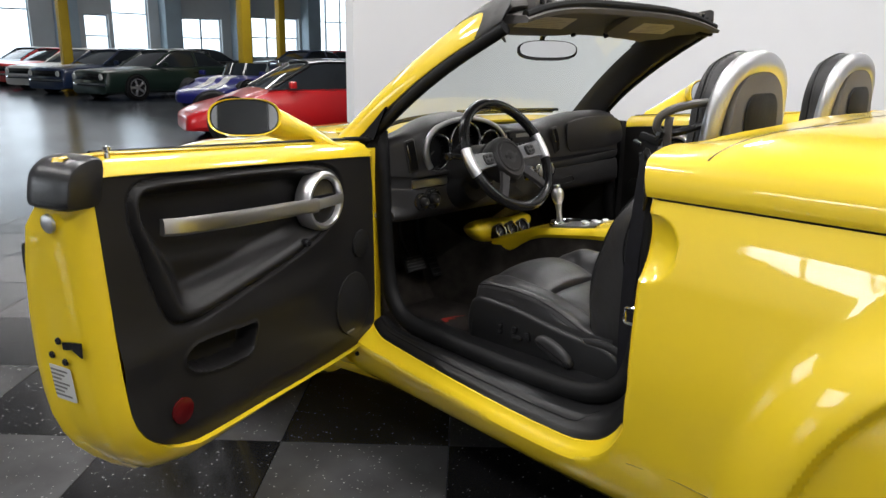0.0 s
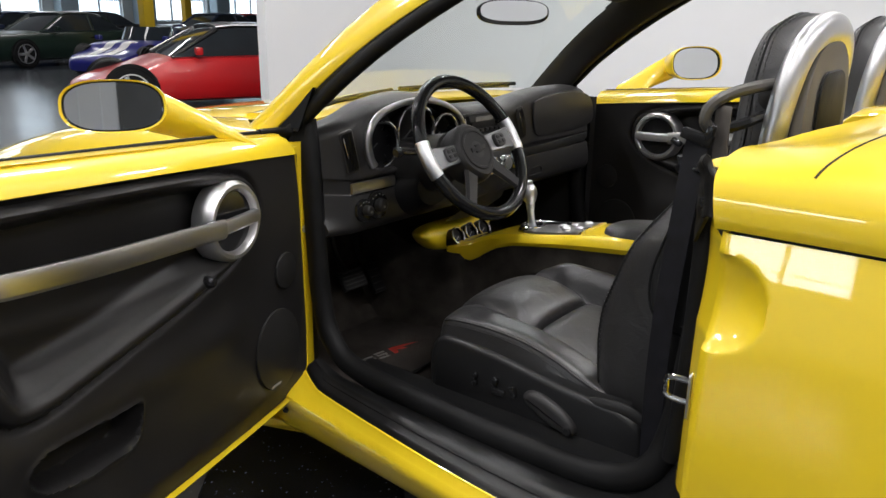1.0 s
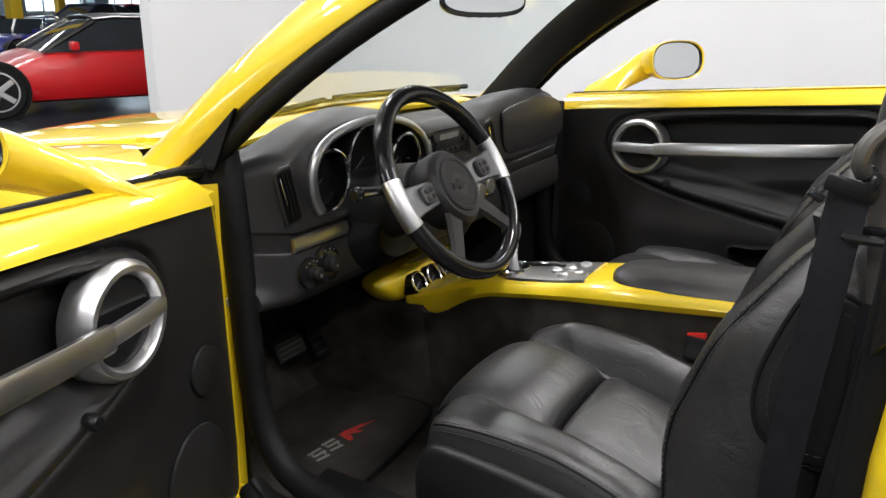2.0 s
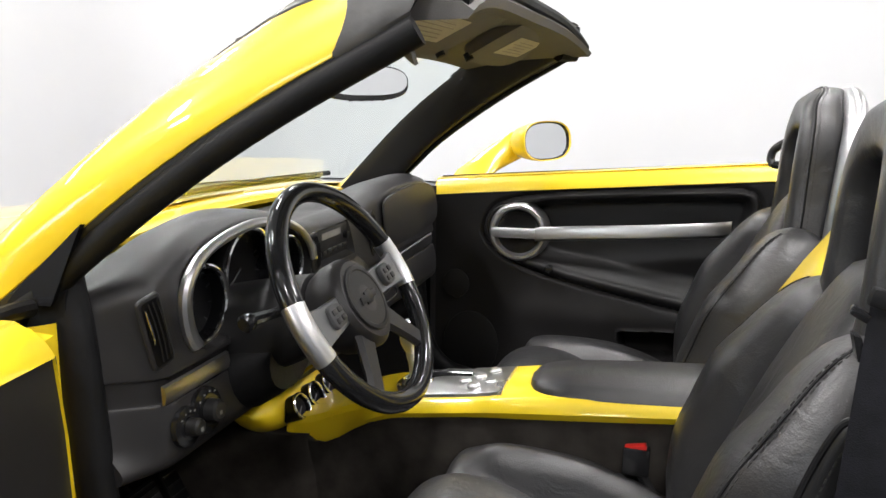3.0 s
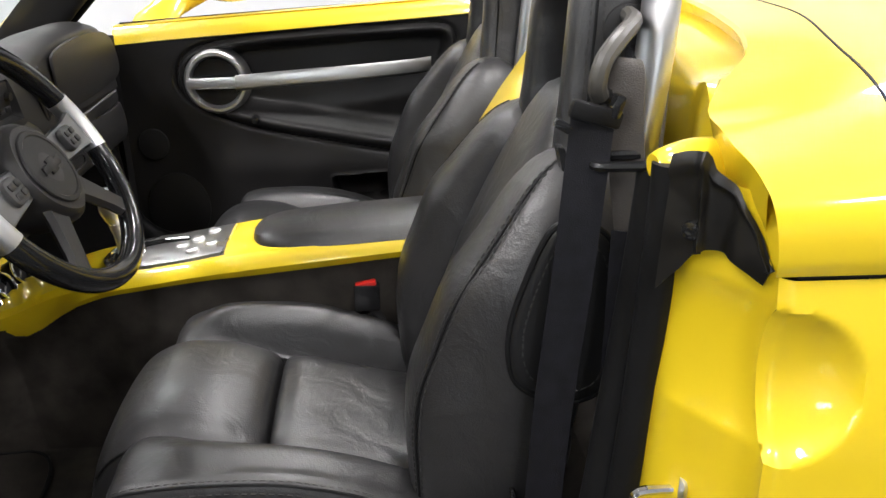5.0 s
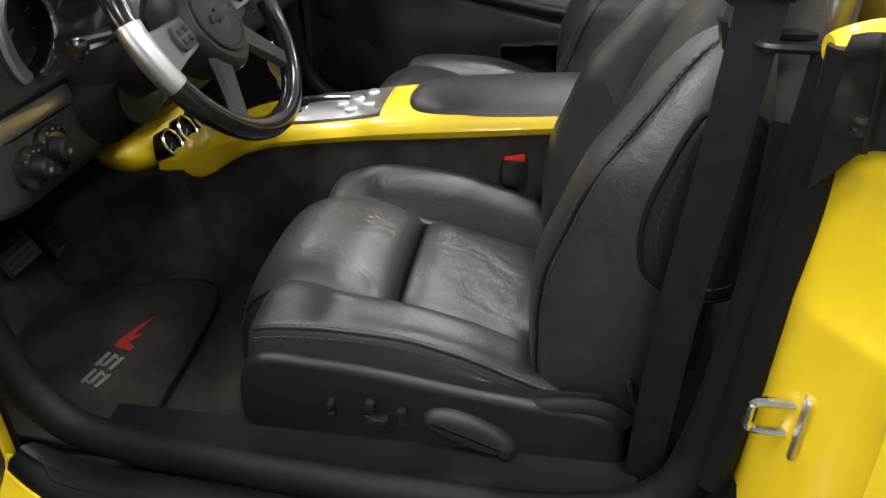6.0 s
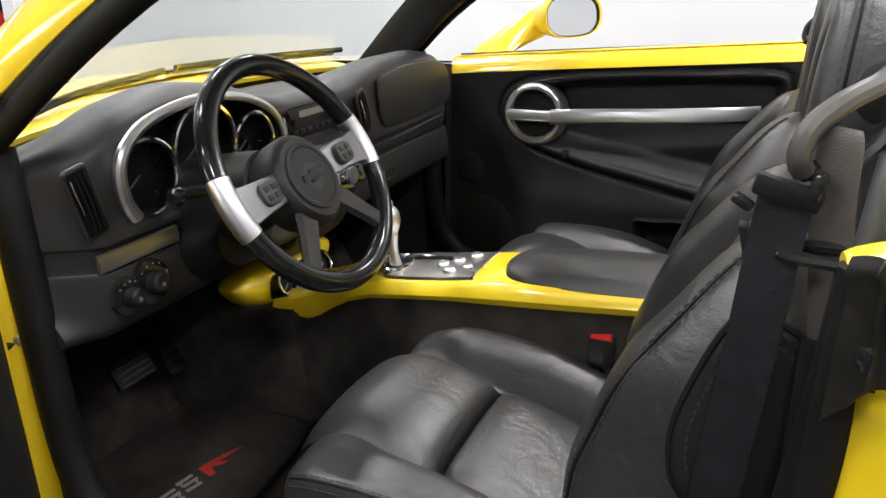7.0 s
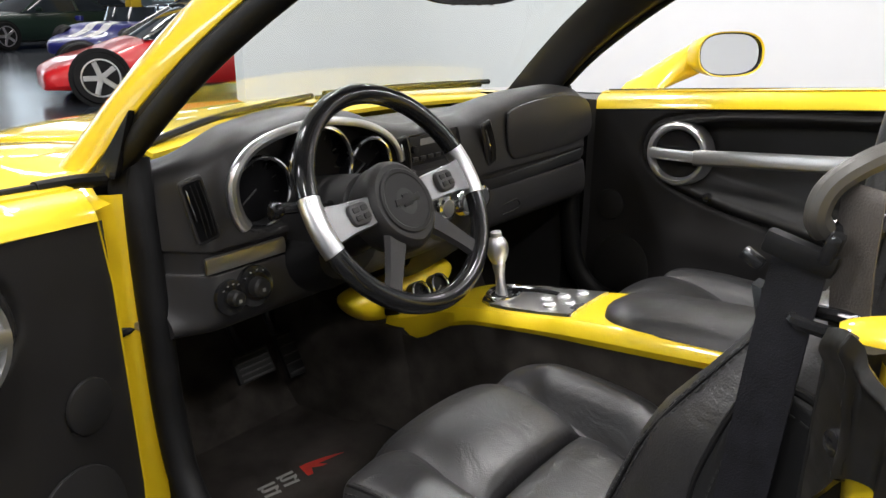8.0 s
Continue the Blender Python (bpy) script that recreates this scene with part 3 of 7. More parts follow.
# front: fenders, hood, cowl
def front():
    sec = [(0.80, 0.24), (0.86, 0.32), (0.885, 0.45), (0.90, 0.65), (0.895, 0.85), (0.87, 0.99), (0.82, 1.055), (0.74, 1.085), (0.62, 1.09), (0.5, 1.075), (0.46, 1.07), (0.44, 1.085), (0.3, 1.11), (0.0, 1.12)]
    fine = [(p.x, p.y) for p in curve_pts([(x, z, 0) for x, z in sec], 4)]
    rings = []
    for y in (0.62, 0.7, 0.8, 0.95, 1.1, 1.3, 1.5, 1.7, 1.9, 2.1, 2.25, 2.35):
        k = sstep(0.6, 2.5, y)
        ring = []
        for x, z in fine:
            r = math.hypot(y - 1.14, z - 0.42)
            xx = x * (1 - 0.12 * k * k) + 0.06 * (1 - sstep(0.44, 0.6, r)) * sstep(0.6, 0.85, x)
            zz = z - (0.05 * sstep(0.65, 1.25, y) + 0.22 * k * k + 0.04 * sstep(2.1, 2.4, y)) * sstep(0.5, 1.0, z)
            ring.append((-xx, y, zz))
        rings.append(ring + [(-p[0], p[1], p[2]) for p in ring[-2::-1]])
    bm = loft(rings, closed=False)
    end = rings[-1]
    mid = [(p[0] * 0.85, 2.44, 0.3 + (p[2] - 0.3) * 0.8) for p in end]
    bm = loft([end, mid, [(p[0] * 0.5, 2.46, 0.45 + (p[2] - 0.45) * 0.3) for p in end]], closed=False, bm=bm)
    return bm


part("hood", front(), YELLOW, car, "glossy yellow hood and front fenders")


FENDER = [(p.x, p.y) for p in curve_pts([(x, z, 0) for x, z in ((0.80, 0.24), (0.86, 0.32), (0.885, 0.45), (0.90, 0.65), (0.895, 0.85), (0.87, 0.99), (0.82, 1.055), (0.74, 1.085), (0.62, 1.09))], 6)]


def fender(u, v):
    """The rear of the front fender, from the door's edge to the hood; its inner edge bounds the dark well at the pillar's foot."""
    y = 0.285 + 0.338 * v
    inner = lerp(y, [(0.285, 0.745), (0.36, 0.722), (0.43, 0.705), (0.50, 0.690), (0.54, 0.674), (0.58, 0.650), (0.623, 0.625)])
    i = next(i for i, (x, z) in enumerate(FENDER) if x < inner and z > 1.0)
    end = i - 1 + (FENDER[i - 1][0] - inner) / (FENDER[i - 1][0] - FENDER[i][0])
    k = u * end
    i = min(int(k), len(FENDER) - 2)
    t = k - i
    x, z = (FENDER[i][c] + (FENDER[i + 1][c] - FENDER[i][c]) * t for c in (0, 1))
    back = 1 - sstep(0.285, 0.32, y)
    if z < 0.40:
        z = 0.40 - (0.40 - z) * (0.50 + 0.50 * sstep(0.30, 0.50, y))
    return (-(x - 0.012 * back), y, z - 0.018 * (1 - sstep(0.30, 0.46, y)) * sstep(1.0, 1.07, z))


for s in (1, -1):
    bm = grid(fender, 50, 20)
    part("fender", bm if s == 1 else mirror_x(bm), YELLOW, car)
    # jamb between the door's hinges and the seal
    if s == 1:
        part("hinge_pillar", loft([[(-0.885, 0.300, z), (-0.865, 0.330, z), (-0.82, 0.352, z), (-0.77, 0.352, z), (-0.74, 0.342, z), (-0.715, 0.322, z), (-0.700, 0.312, z), (-0.682, 0.312, z), (-0.670, 0.345, z)] for z in (0.40, 0.5, 0.7, 0.9, 1.07)], closed=False), YELLOW, car)
    # the dark well at the pillar's foot
    bm = loft([[(-0.76, y, 1.066 - 0.02 * k), (-0.70, y, 1.060 - 0.03 * k), (-0.62, y, 1.055 - 0.03 * k), (-0.52, y, 1.06)] for k, y in ((0, 0.34), (1, 0.45), (1, 0.60), (0, 0.72))], closed=False)
    part("cowl_well", bm if s == 1 else mirror_x(bm), RUBBER, car, "black plastic well at the windscreen corner")
    bm = tube([(-0.688, 0.50, 1.066), (-0.672, 0.46, 1.085), (-0.655, 0.42, 1.105)], 0.010, 8, flat=0.004)
    part("well_fin", bm if s == 1 else mirror_x(bm), GREYRUBBER, car)


def cowl(u, v):
    x = -0.55 + 1.10 * u
    y0 = 0.42 + 0.12 * (1 - (x / 0.7) ** 2)
    y = y0 + 0.26 * v
    return (x, y, 1.085 + 0.018 * (1 - (x / 0.7) ** 2) + 0.012 * math.sin(v * math.pi))


part("cowl", thick(grid(cowl, 24, 8), 0.01), YELLOW, car)

# windscreen: pillars, header, glass
def line(p, q, v):
    return Vector(p).lerp(Vector(q), v)


def glass_pt(u, v):
    """u across, v from base to header."""
    b = 1 - (2 * u - 1) ** 2
    e = line((0.645, 0.485, 1.112), (0.560, 0.085, 1.448), v)
    return Vector(((2 * u - 1) * e.x, e.y + b * (0.12 - 0.05 * v), e.z + b * (0.012 + 0.012 * v) + 0.022 * math.sin(v * math.pi)))


gl = part("windscreen", grid(glass_pt, 24, 14), GLASS, car, "clear slightly green windscreen")
gl.visible_shadow = False


def pillar(s):
    """The painted outer shell, the deep black inner trim and the seal of one pillar."""
    rings, inner, seal, rub = [], [], [], []
    for k in range(15):
        v = -0.10 + 1.12 * k / 14
        bow = Vector((-0.006, 0.0, 0.025)) * math.sin(max(0, min(1, v)) * math.pi)
        A = glass_pt(0.0, v) + Vector((0.004, 0, 0.003))
        C = line((-0.695, 0.518, 1.092), (-0.608, -0.085, 1.490), v + 0.13 * sstep(0.3, 0.86, v)) + bow
        E = line((-0.706, 0.400, 1.100), (-0.630, -0.155, 1.464), v) + bow
        B = line((-0.672, 0.370, 1.078), (-0.606, -0.150, 1.436), v) + bow + Vector((0, 0, 0 if s == 1 else 0.026 * sstep(0.0, 0.3, v)))
        M = (C + E) / 2 + (C + E - A - B).normalized() * 0.012
        M2 = (A + C) / 2 + Vector((-0.004, 0, 0.012))
        if k <= 12:
            rings.append([tuple(p) for p in curve_pts([A, M2, C, M, E, E + (B - E) * 0.16], 3)])
        if k >= 12:
            mid = (A + C + E + B) / 4
            q = [tuple(mid + (p - mid) * (1.06 + 0.03 * noise.noise(p * 60))) for p in curve_pts([A, M2, C, M, E, B], 3)]
            rub.append(q)
        N = (A + B) / 2 + Vector((0.016, 0, -0.004))
        inner.append([E + (B - E) * 0.12, E + (B - E) * 0.6 + Vector((-0.004, -0.004, 0)), B, B + Vector((0.02, 0.01, 0.0)), N, A, C + (B - C) * 0.3])
        seal.append(E + (B - E) * 0.72 + Vector((-0.008, -0.012, 0)))
    a, b = loft(rings, closed=False), loft([curve_pts(r, 3, True) for r in inner])
    c = tube(seal, 0.019 if s == 1 else 0.009, 12, smooth=0)
    e = loft(rub)
    for bm, nm, m, lab in ((e, "corner_seal", GREYRUBBER, "creased grey rubber corner seal"), (a, "pillar", YELLOW, ""), (b, "pillar_trim", PLASTIC, "black inner pillar trim"), (c, "pillar_seal", RUBBER, "black rubber pillar seal")):
        part(nm, bm if s == 1 else mirror_x(bm), m, car, lab)


pillar(1)
pillar(-1)

CAPBLACK = mat("cap_rubber", (0.012, 0.012, 0.013), 0.32, var=0.25, scale=20, bump=0.2, bump_scale=80)
# doors, built closed on the driver side: d is the depth outwards from the trim panel
RECESS = [(p.x, p.y) for p in curve_pts([(0.082, 0.975, 0), (0.044, 1.045, 0), (-0.088, 1.082, 0), (-0.29, 1.103, 0), (-0.49, 1.116, 0), (-0.64, 1.123, 0), (-0.686, 1.095, 0), (-0.690, 1.035, 0), (-0.671, 0.965, 0), (-0.650, 0.885, 0), (-0.626, 0.815, 0), (-0.595, 0.772, 0), (-0.54, 0.760, 0), (-0.47, 0.768, 0), (-0.32, 0.794, 0), (-0.16, 0.824, 0), (-0.02, 0.866, 0), (0.060, 0.920, 0)], 5, True)]
POCKET = [(p.x, p.y) for p in curve_pts([(-0.580, 0.664, 0), (-0.552, 0.630, 0), (-0.488, 0.611, 0), (-0.386, 0.604, 0), (-0.346, 0.620, 0), (-0.332, 0.682, 0), (-0.378, 0.690, 0), (-0.516, 0.702, 0), (-0.565, 0.690, 0)], 5, True)]


def inside(poly, y, z):
    """Signed distance to a closed line, positive inside."""
    n, d, c = len(poly), 1e9, False
    for i in range(n):
        (ax, ay), (bx, by) = poly[i - 1], poly[i]
        dx, dy = bx - ax, by - ay
        t = max(0, min(1, ((y - ax) * dx + (z - ay) * dy) / (dx * dx + dy * dy + 1e-12)))
        d = min(d, math.hypot(ax + t * dx - y, ay + t * dy - z))
        if (ay > z) != (by > z) and y < (bx - ax) * (z - ay) / (by - ay) + ax:
            c = not c
    return d if c else -d


def trim_top(y):
    return 1.062 + (0.238 - y) * 0.087


def latch_y(z):
    return lerp(z, [(0.435, -0.56), (0.455, -0.615), (0.486, -0.672), (0.53, -0.718), (0.59, -0.745), (0.72, -0.758), (0.885, -0.766), (1.05, -0.773), (1.2, -0.785)])


def trim_depth(y, z):
    r = inside(RECESS, y, z)
    d = 0.0
    if r > -0.03:
        low = sstep(0.10, -0.09, z - 0.945 - 0.06 * (-0.3 - y)) * sstep(0.06, -0.12, y)
        w0, w1 = 0.022 + 0.020 * low, 0.026 + 0.030 * low
        # crease round the edge, a rounded lip inside it, then the basin
        d += 0.009 * math.exp(-(r / 0.006) ** 2)
        d -= (0.010 + 0.008 * low) * math.sin(math.pi * min(1, max(0, r / (w0 * 1.25)))) ** 1.3
        d += 0.044 * sstep(w0 * 0.9, w0 + w1, r)
        d += 0.006 * low * math.exp(-((r - w0 * 0.98) / 0.005) ** 2)
        d -= 0.009 * math.exp(-((z - 0.875 + 0.16 * (y + 0.30)) / 0.030) ** 2) * sstep(0.035, 0.075, r) * sstep(0.02, -0.10, y)
    p = inside(POCKET, y, z)
    if p > -0.015:
        d += 0.06 * sstep(-0.002, 0.012, p) - 0.005 * (1 - sstep(0, 0.012, abs(p)))
    d += 0.012 * sstep(0.50, 0.435, z)
    d -= 0.010 * math.exp(-((z - 0.72) / 0.05) ** 2) * sstep(0.05, -0.1, y) * sstep(-0.02, 0.03, -r)
    return d


def door_trim():
    ys, zs = 230, 150
    rings = []
    for j in range(zs + 1):
        v = j / zs
        ring = []
        for i in range(ys + 1):
            u = i / ys
            zb = 0.435
            yl = 0.245
            y = yl + (latch_y(0.436 + 0.70 * v) - yl) * u
            zt = trim_top(y)
            z = zb + (zt - zb) * v
            y = yl + (latch_y(z) - yl) * u
            z += 0.05 * sstep(0.12, 0.245, y) * (1 - v) ** 3
            ring.append((-(0.72 + trim_depth(y, z)), y, z))
        rings.append(ring)
    return loft(rings, closed=False)


def skin_depth(z):
    """How far the outer skin stands out from the trim panel."""
    return lerp(z, [(0.38, 0.10), (0.43, 0.13), (0.49, 0.165), (0.55, 0.188), (0.62, 0.204), (0.70, 0.210), (0.86, 0.196), (1.03, 0.156), (1.08, 0.128), (1.12, 0.100), (1.20, 0.088)])


def door_outline(e):
    """The door's outer edge, widened by e."""
    pts = [(0.235 + e * 0.2, 1.06 + e * 0.9)]
    pts += [(y, trim_top(y) + e * 0.9) for y in (0.1, 0.0, -0.1, -0.2, -0.3, -0.4, -0.5, -0.6, -0.7)]
    pts += [(latch_y(1.15) - e * 0.45, trim_top(-0.76) + e * 0.85), (latch_y(1.1) - e * 0.9, 1.10 + e * 0.35)]
    pts += [(latch_y(z) - e * 1.25, z - e * k) for z, k in ((1.05, 0), (0.98, 0), (0.93, 0), (0.86, 0), (0.8, 0), (0.72, 0), (0.65, 0.05), (0.60, 0.15), (0.56, 0.3), (0.53, 0.45), (0.50, 0.6), (0.475, 0.75), (0.455, 0.9))]
    pts += [(-0.56 - e * 0.45, 0.438 - e * 0.95), (-0.50 - e * 0.2, 0.435 - e * 0.9), (-0.42, 0.435 - e * 0.75), (-0.3, 0.435 - e * 0.55), (-0.15, 0.435 - e * 0.40), (0.0, 0.436 - e * 0.35), (0.12, 0.440 - e * 0.35), (0.18, 0.446 - e * 0.3), (0.215, 0.46 - e * 0.2), (0.238 + e * 0.2, 0.50), (0.245 + e * 0.2, 0.6), (0.245 + e * 0.2, 0.8), (0.245 + e * 0.2, 0.95)]
    return pts


def door_shell():
    rings = []
    for k, d, e in ((0, 0.012, 0.0), (0, -0.004, 0.003), (0, 0.0, 0.012), (0, 0.010, 0.026), (0, 0.026, 0.040), (0, 0.045, 0.047), (0.45, 0, 0.051), (0.60, 0, 0.052), (0.72, 0, 0.054), (0.80, 0, 0.059), (0.90, 0, 0.060), (0.96, 0, 0.054), (0.99, 0, 0.040), (1.0, 0, 0.015)):
        ring = []
        for i, (y, z) in enumerate(door_outline(e)):
            x = -(0.72 + (k * skin_depth(z) if k else d))
            ring.append((x, y, z - (0.034 * sstep(0.72, 1.0, k) if i < 11 else 0)))
        rings.append(ring)
    for k in (0.12, 0.4, 0.75):
        rings.append([(-(0.72 + skin_depth(z + (0.78 - z) * k)), y + (-0.28 - y) * k, z + (0.78 - z) * k) for y, z in door_outline(0.0)])
    bm = loft(rings, caps=False)
    bm.verts.ensure_lookup_table()
    bm.faces.new(bm.verts[-len(rings[0]):])
    return bm


REF, DA = Vector((-1.056, 0.165, 0)), radians(16)
DD, DN = Vector((-math.cos(DA), -math.sin(DA), 0)), Vector((math.sin(DA), -math.cos(DA), 0))
OPEN = Matrix(((DN.x, -DD.x, 0, 0), (DN.y, -DD.y, 0, 0), (0, 0, 1, 0), (0, 0, 0, 1)))
OPEN = Matrix.Translation(REF + Vector((0, 0, -0.012))) @ OPEN @ Matrix.Translation((0.72, 0.056, 0))
OPEN = OPEN @ Matrix.Translation((-0.72, 0, 0.95)) @ Matrix.Rotation(radians(1.3), 4, "X") @ Matrix.Translation((0.72, 0, -0.95))


def on_panel(bm, y, z, d=0.0):
    """Takes a thing modelled in x, y with its height along z onto the trim panel: x runs to the rear, y up, z into the cabin."""
    m = Matrix(((0, 0, 1, -(0.72 + d)), (-1, 0, 0, y), (0, 1, 0, z), (0, 0, 0, 1)))
    return moved(bm, m)


def build_door(side):
    fix = (lambda bm: moved(bm, OPEN)) if side == "driver" else mirror_x
    lab = "open yellow driver door with black trim panel" if side == "driver" else "closed yellow passenger door with black trim panel"
    dr = part("door", fix(door_shell()), YELLOW, car, lab)
    part("trim_panel", fix(door_trim()), TRIM, dr, "moulded black vinyl door panel with an armrest")
    # pull ring and bar
    ring = on_panel(lathe([(0.064, -0.02), (0.066, 0.016), (0.072, 0.026), (0.080, 0.026), (0.088, 0.014), (0.092, -0.02)], 48), -0.028, 0.966)
    part("pull_ring", fix(ring), SATIN, dr, "round satin metal handle ring")
    cup = on_panel(lathe([(0.066, 0.01), (0.062, -0.012), (0.045, -0.024), (0.0, -0.028)], 36), -0.028, 0.966)
    part("handle_cup", fix(cup), GLOSSBLACK, dr)
    bar = [(-0.082, 0.966, 0.034), (-0.2, 0.978, 0.040), (-0.4, 0.994, 0.040), (-0.56, 1.008, 0.030), (-0.618, 1.013, 0.012)]
    bm = loft([[(-(0.72 - d) + a, y, z + b) for a, b in ((-0.006, 0.020), (0.004, 0.021), (0.008, 0.012), (0.007, -0.014), (0.001, -0.021), (-0.010, -0.018))] for y, z, d in [tuple(p) for p in curve_pts(bar, 5)]])
    part("pull_bar", fix(bm), ALU, dr, "long brushed aluminium pull bar")
    bm = loft([[(-(0.72 - d) + a, y, z + b) for a, b in ((-0.006, 0.015), (0.004, 0.015), (0.007, 0.008), (0.006, -0.010), (0.001, -0.015), (-0.008, -0.013))] for y, z, d in ((0.052, 0.962, 0.02), (0.0, 0.964, 0.028), (-0.081, 0.967, 0.034))])
    part("door_lever", fix(bm), SATIN, dr, "metal door lever")
    # speaker, tweeter, lock knob
    part("speaker_grille", fix(on_panel(slab([(0.088 * math.cos(a), 0.105 * math.sin(a)) for a in arc(31, 0, 348)], 0.006, 0.003), 0.115, 0.60, -0.002)), PLASTIC, dr, "oval speaker grille")
    part("tweeter_grille", fix(on_panel(slab([(0.042 * math.cos(a), 0.045 * math.sin(a)) for a in arc(23, 0, 345)], 0.006, 0.003), 0.165, 0.79, -0.002)), PLASTIC, dr)
    part("speaker_badge", fix(on_panel(slab([(-0.02, -0.003), (0.02, -0.003), (0.02, 0.003), (-0.02, 0.003)], 0.003), 0.09, 0.515, -0.006)), GREYMARK, dr)
    part("lock_knob", fix(on_panel(lathe([(0.013, 0), (0.013, 0.012), (0.009, 0.02), (0, 0.021)], 16), -0.125, 0.862, -0.012)), GLOSSBLACK, dr)
    part("reflector", fix(on_panel(slab([(0.033 * math.cos(a), 0.034 * math.sin(a)) for a in arc(27, 0, 347)], 0.005, 0.002), -0.603, 0.545, -0.001)), DARKRED, dr, "round dark red reflector")
    part("belt_strip", fix(tube([(-0.793, 0.235, 1.111), (-0.793, 0.0, 1.1315), (-0.793, -0.3, 1.156), (-0.793, -0.72, 1.190)], 0.006 if side == "driver" else 0.0022, 8)), RUBBER, dr, "black rubber belt strip")
    part("door_edge_seal", fix(tube([(-0.735, 0.243, 1.0), (-0.735, 0.246, 0.7), (-0.735, 0.236, 0.45), (-0.735, 0.15, 0.405)], 0.007, 8)), RUBBER, dr)
    if side != "driver":
        return
    part("strip_end", fix(tube([(-0.793, 0.20, 1.114), (-0.794, 0.27, 1.106), (-0.795, 0.325, 1.096)], lambda t: 0.009 + 0.004 * t, 10)), RUBBER, dr, "black rubber strip end")
    # latch end of the open door
    def lz(bm, y, z, d):
        moved(bm, Matrix(((1, 0, 0, -(0.72 + d)), (0, 0, -1, y), (0, 1, 0, z), (0, 0, 0, 1))))
        for v in bm.verts:
            v.co.y += latch_y(v.co.z) - 0.0655
        return bm
    part("corner_cap", fix(loft([[(-(0.72 + d), -0.795 + (y + 0.795) * k, 1.14 + (z - 1.14) * k) for y, z in [(p.x, p.y) for p in curve_pts([(-0.745, 1.186, 0), (-0.79, 1.190, 0), (-0.828, 1.166, 0), (-0.842, 1.12, 0), (-0.840, 1.094, 0), (-0.80, 1.090, 0), (-0.768, 1.092, 0), (-0.756, 1.12, 0)], 4, True)]] for d, k in ((-0.008, 0.80), (-0.006, 0.92), (0.004, 1.0), (0.03, 1.03), (0.09, 1.04), (0.118, 1.0), (0.126, 0.9))])), CAPBLACK, dr, "black rubber corner cap")
    part("latch_slot", fix(lz(slab([(-0.03, -0.012), (0.0, -0.006), (0.03, -0.02), (0.034, 0.016), (0.0, 0.012), (-0.03, 0.006)], 0.004), -0.002, 0.784, 0.058)), GLOSSBLACK, dr, "door latch slot")
    for dd, bz in ((0.104, 0.789), (0.136, 0.750), (0.093, 0.740)):
        part("latch_bolt", fix(lz(lathe([(0.009, 0), (0.008, 0.004), (0, 0.005)], 12), -0.002, bz, dd)), GLOSSBLACK, dr)
    sticker = part("sticker", fix(lz(slab(rounded(0.080, 0.086, 0.004, 2), 0.0012), -0.0022, 0.682, 0.122)), WHITEMARK, dr, "white data sticker with fine print")
    for k in range(7):
        part("print_line", fix(lz(slab([(-0.03, -0.002), (0.028 - 0.012 * (k % 3), -0.002), (0.028 - 0.012 * (k % 3), 0.003), (-0.03, 0.003)], 0.0005), -0.0036, 0.713 - 0.0105 * k, 0.122)), GREYMARK, sticker)
    part("round_plug", fix(lz(lathe([(0.021, 0), (0.020, 0.006), (0.014, 0.010), (0, 0.011)], 24), -0.002, 1.062, 0.060)), SATIN, dr, "round clear plug")
    # raised black oval stands for the shade inside the handle recess
    part("handle_recess_shade", fix(lz(slab([(0.012 * math.cos(a), 0.062 * math.sin(a)) for a in arc(27, 0, 347)], 0.006, 0.003), -0.001, 0.945, 0.162)), GLOSSBLACK, dr, "dark oval plate standing for the shaded recess at the outer edge")
    part("top_pin", fix(moved(lathe([(0.007, 0), (0.006, 0.012), (0.009, 0.014), (0.009, 0.024), (0, 0.026)], 14), pose(-0.735, -0.72, 1.185))), CHROME, dr, "small chrome pin")


build_door("driver")
build_door("passenger")

# interior shell: floor, tunnel walls, bulkhead
def pan(u, v):
    x = -0.72 + 1.44 * u
    y = -0.95 + 1.75 * v
    z = 0.36 + 0.42 * sstep(0.50, 0.80, y) + 0.25 * sstep(-0.62, -0.8, y)
    z += 0.09 * sstep(0.70, 0.72, abs(x))
    return (x, y, z)


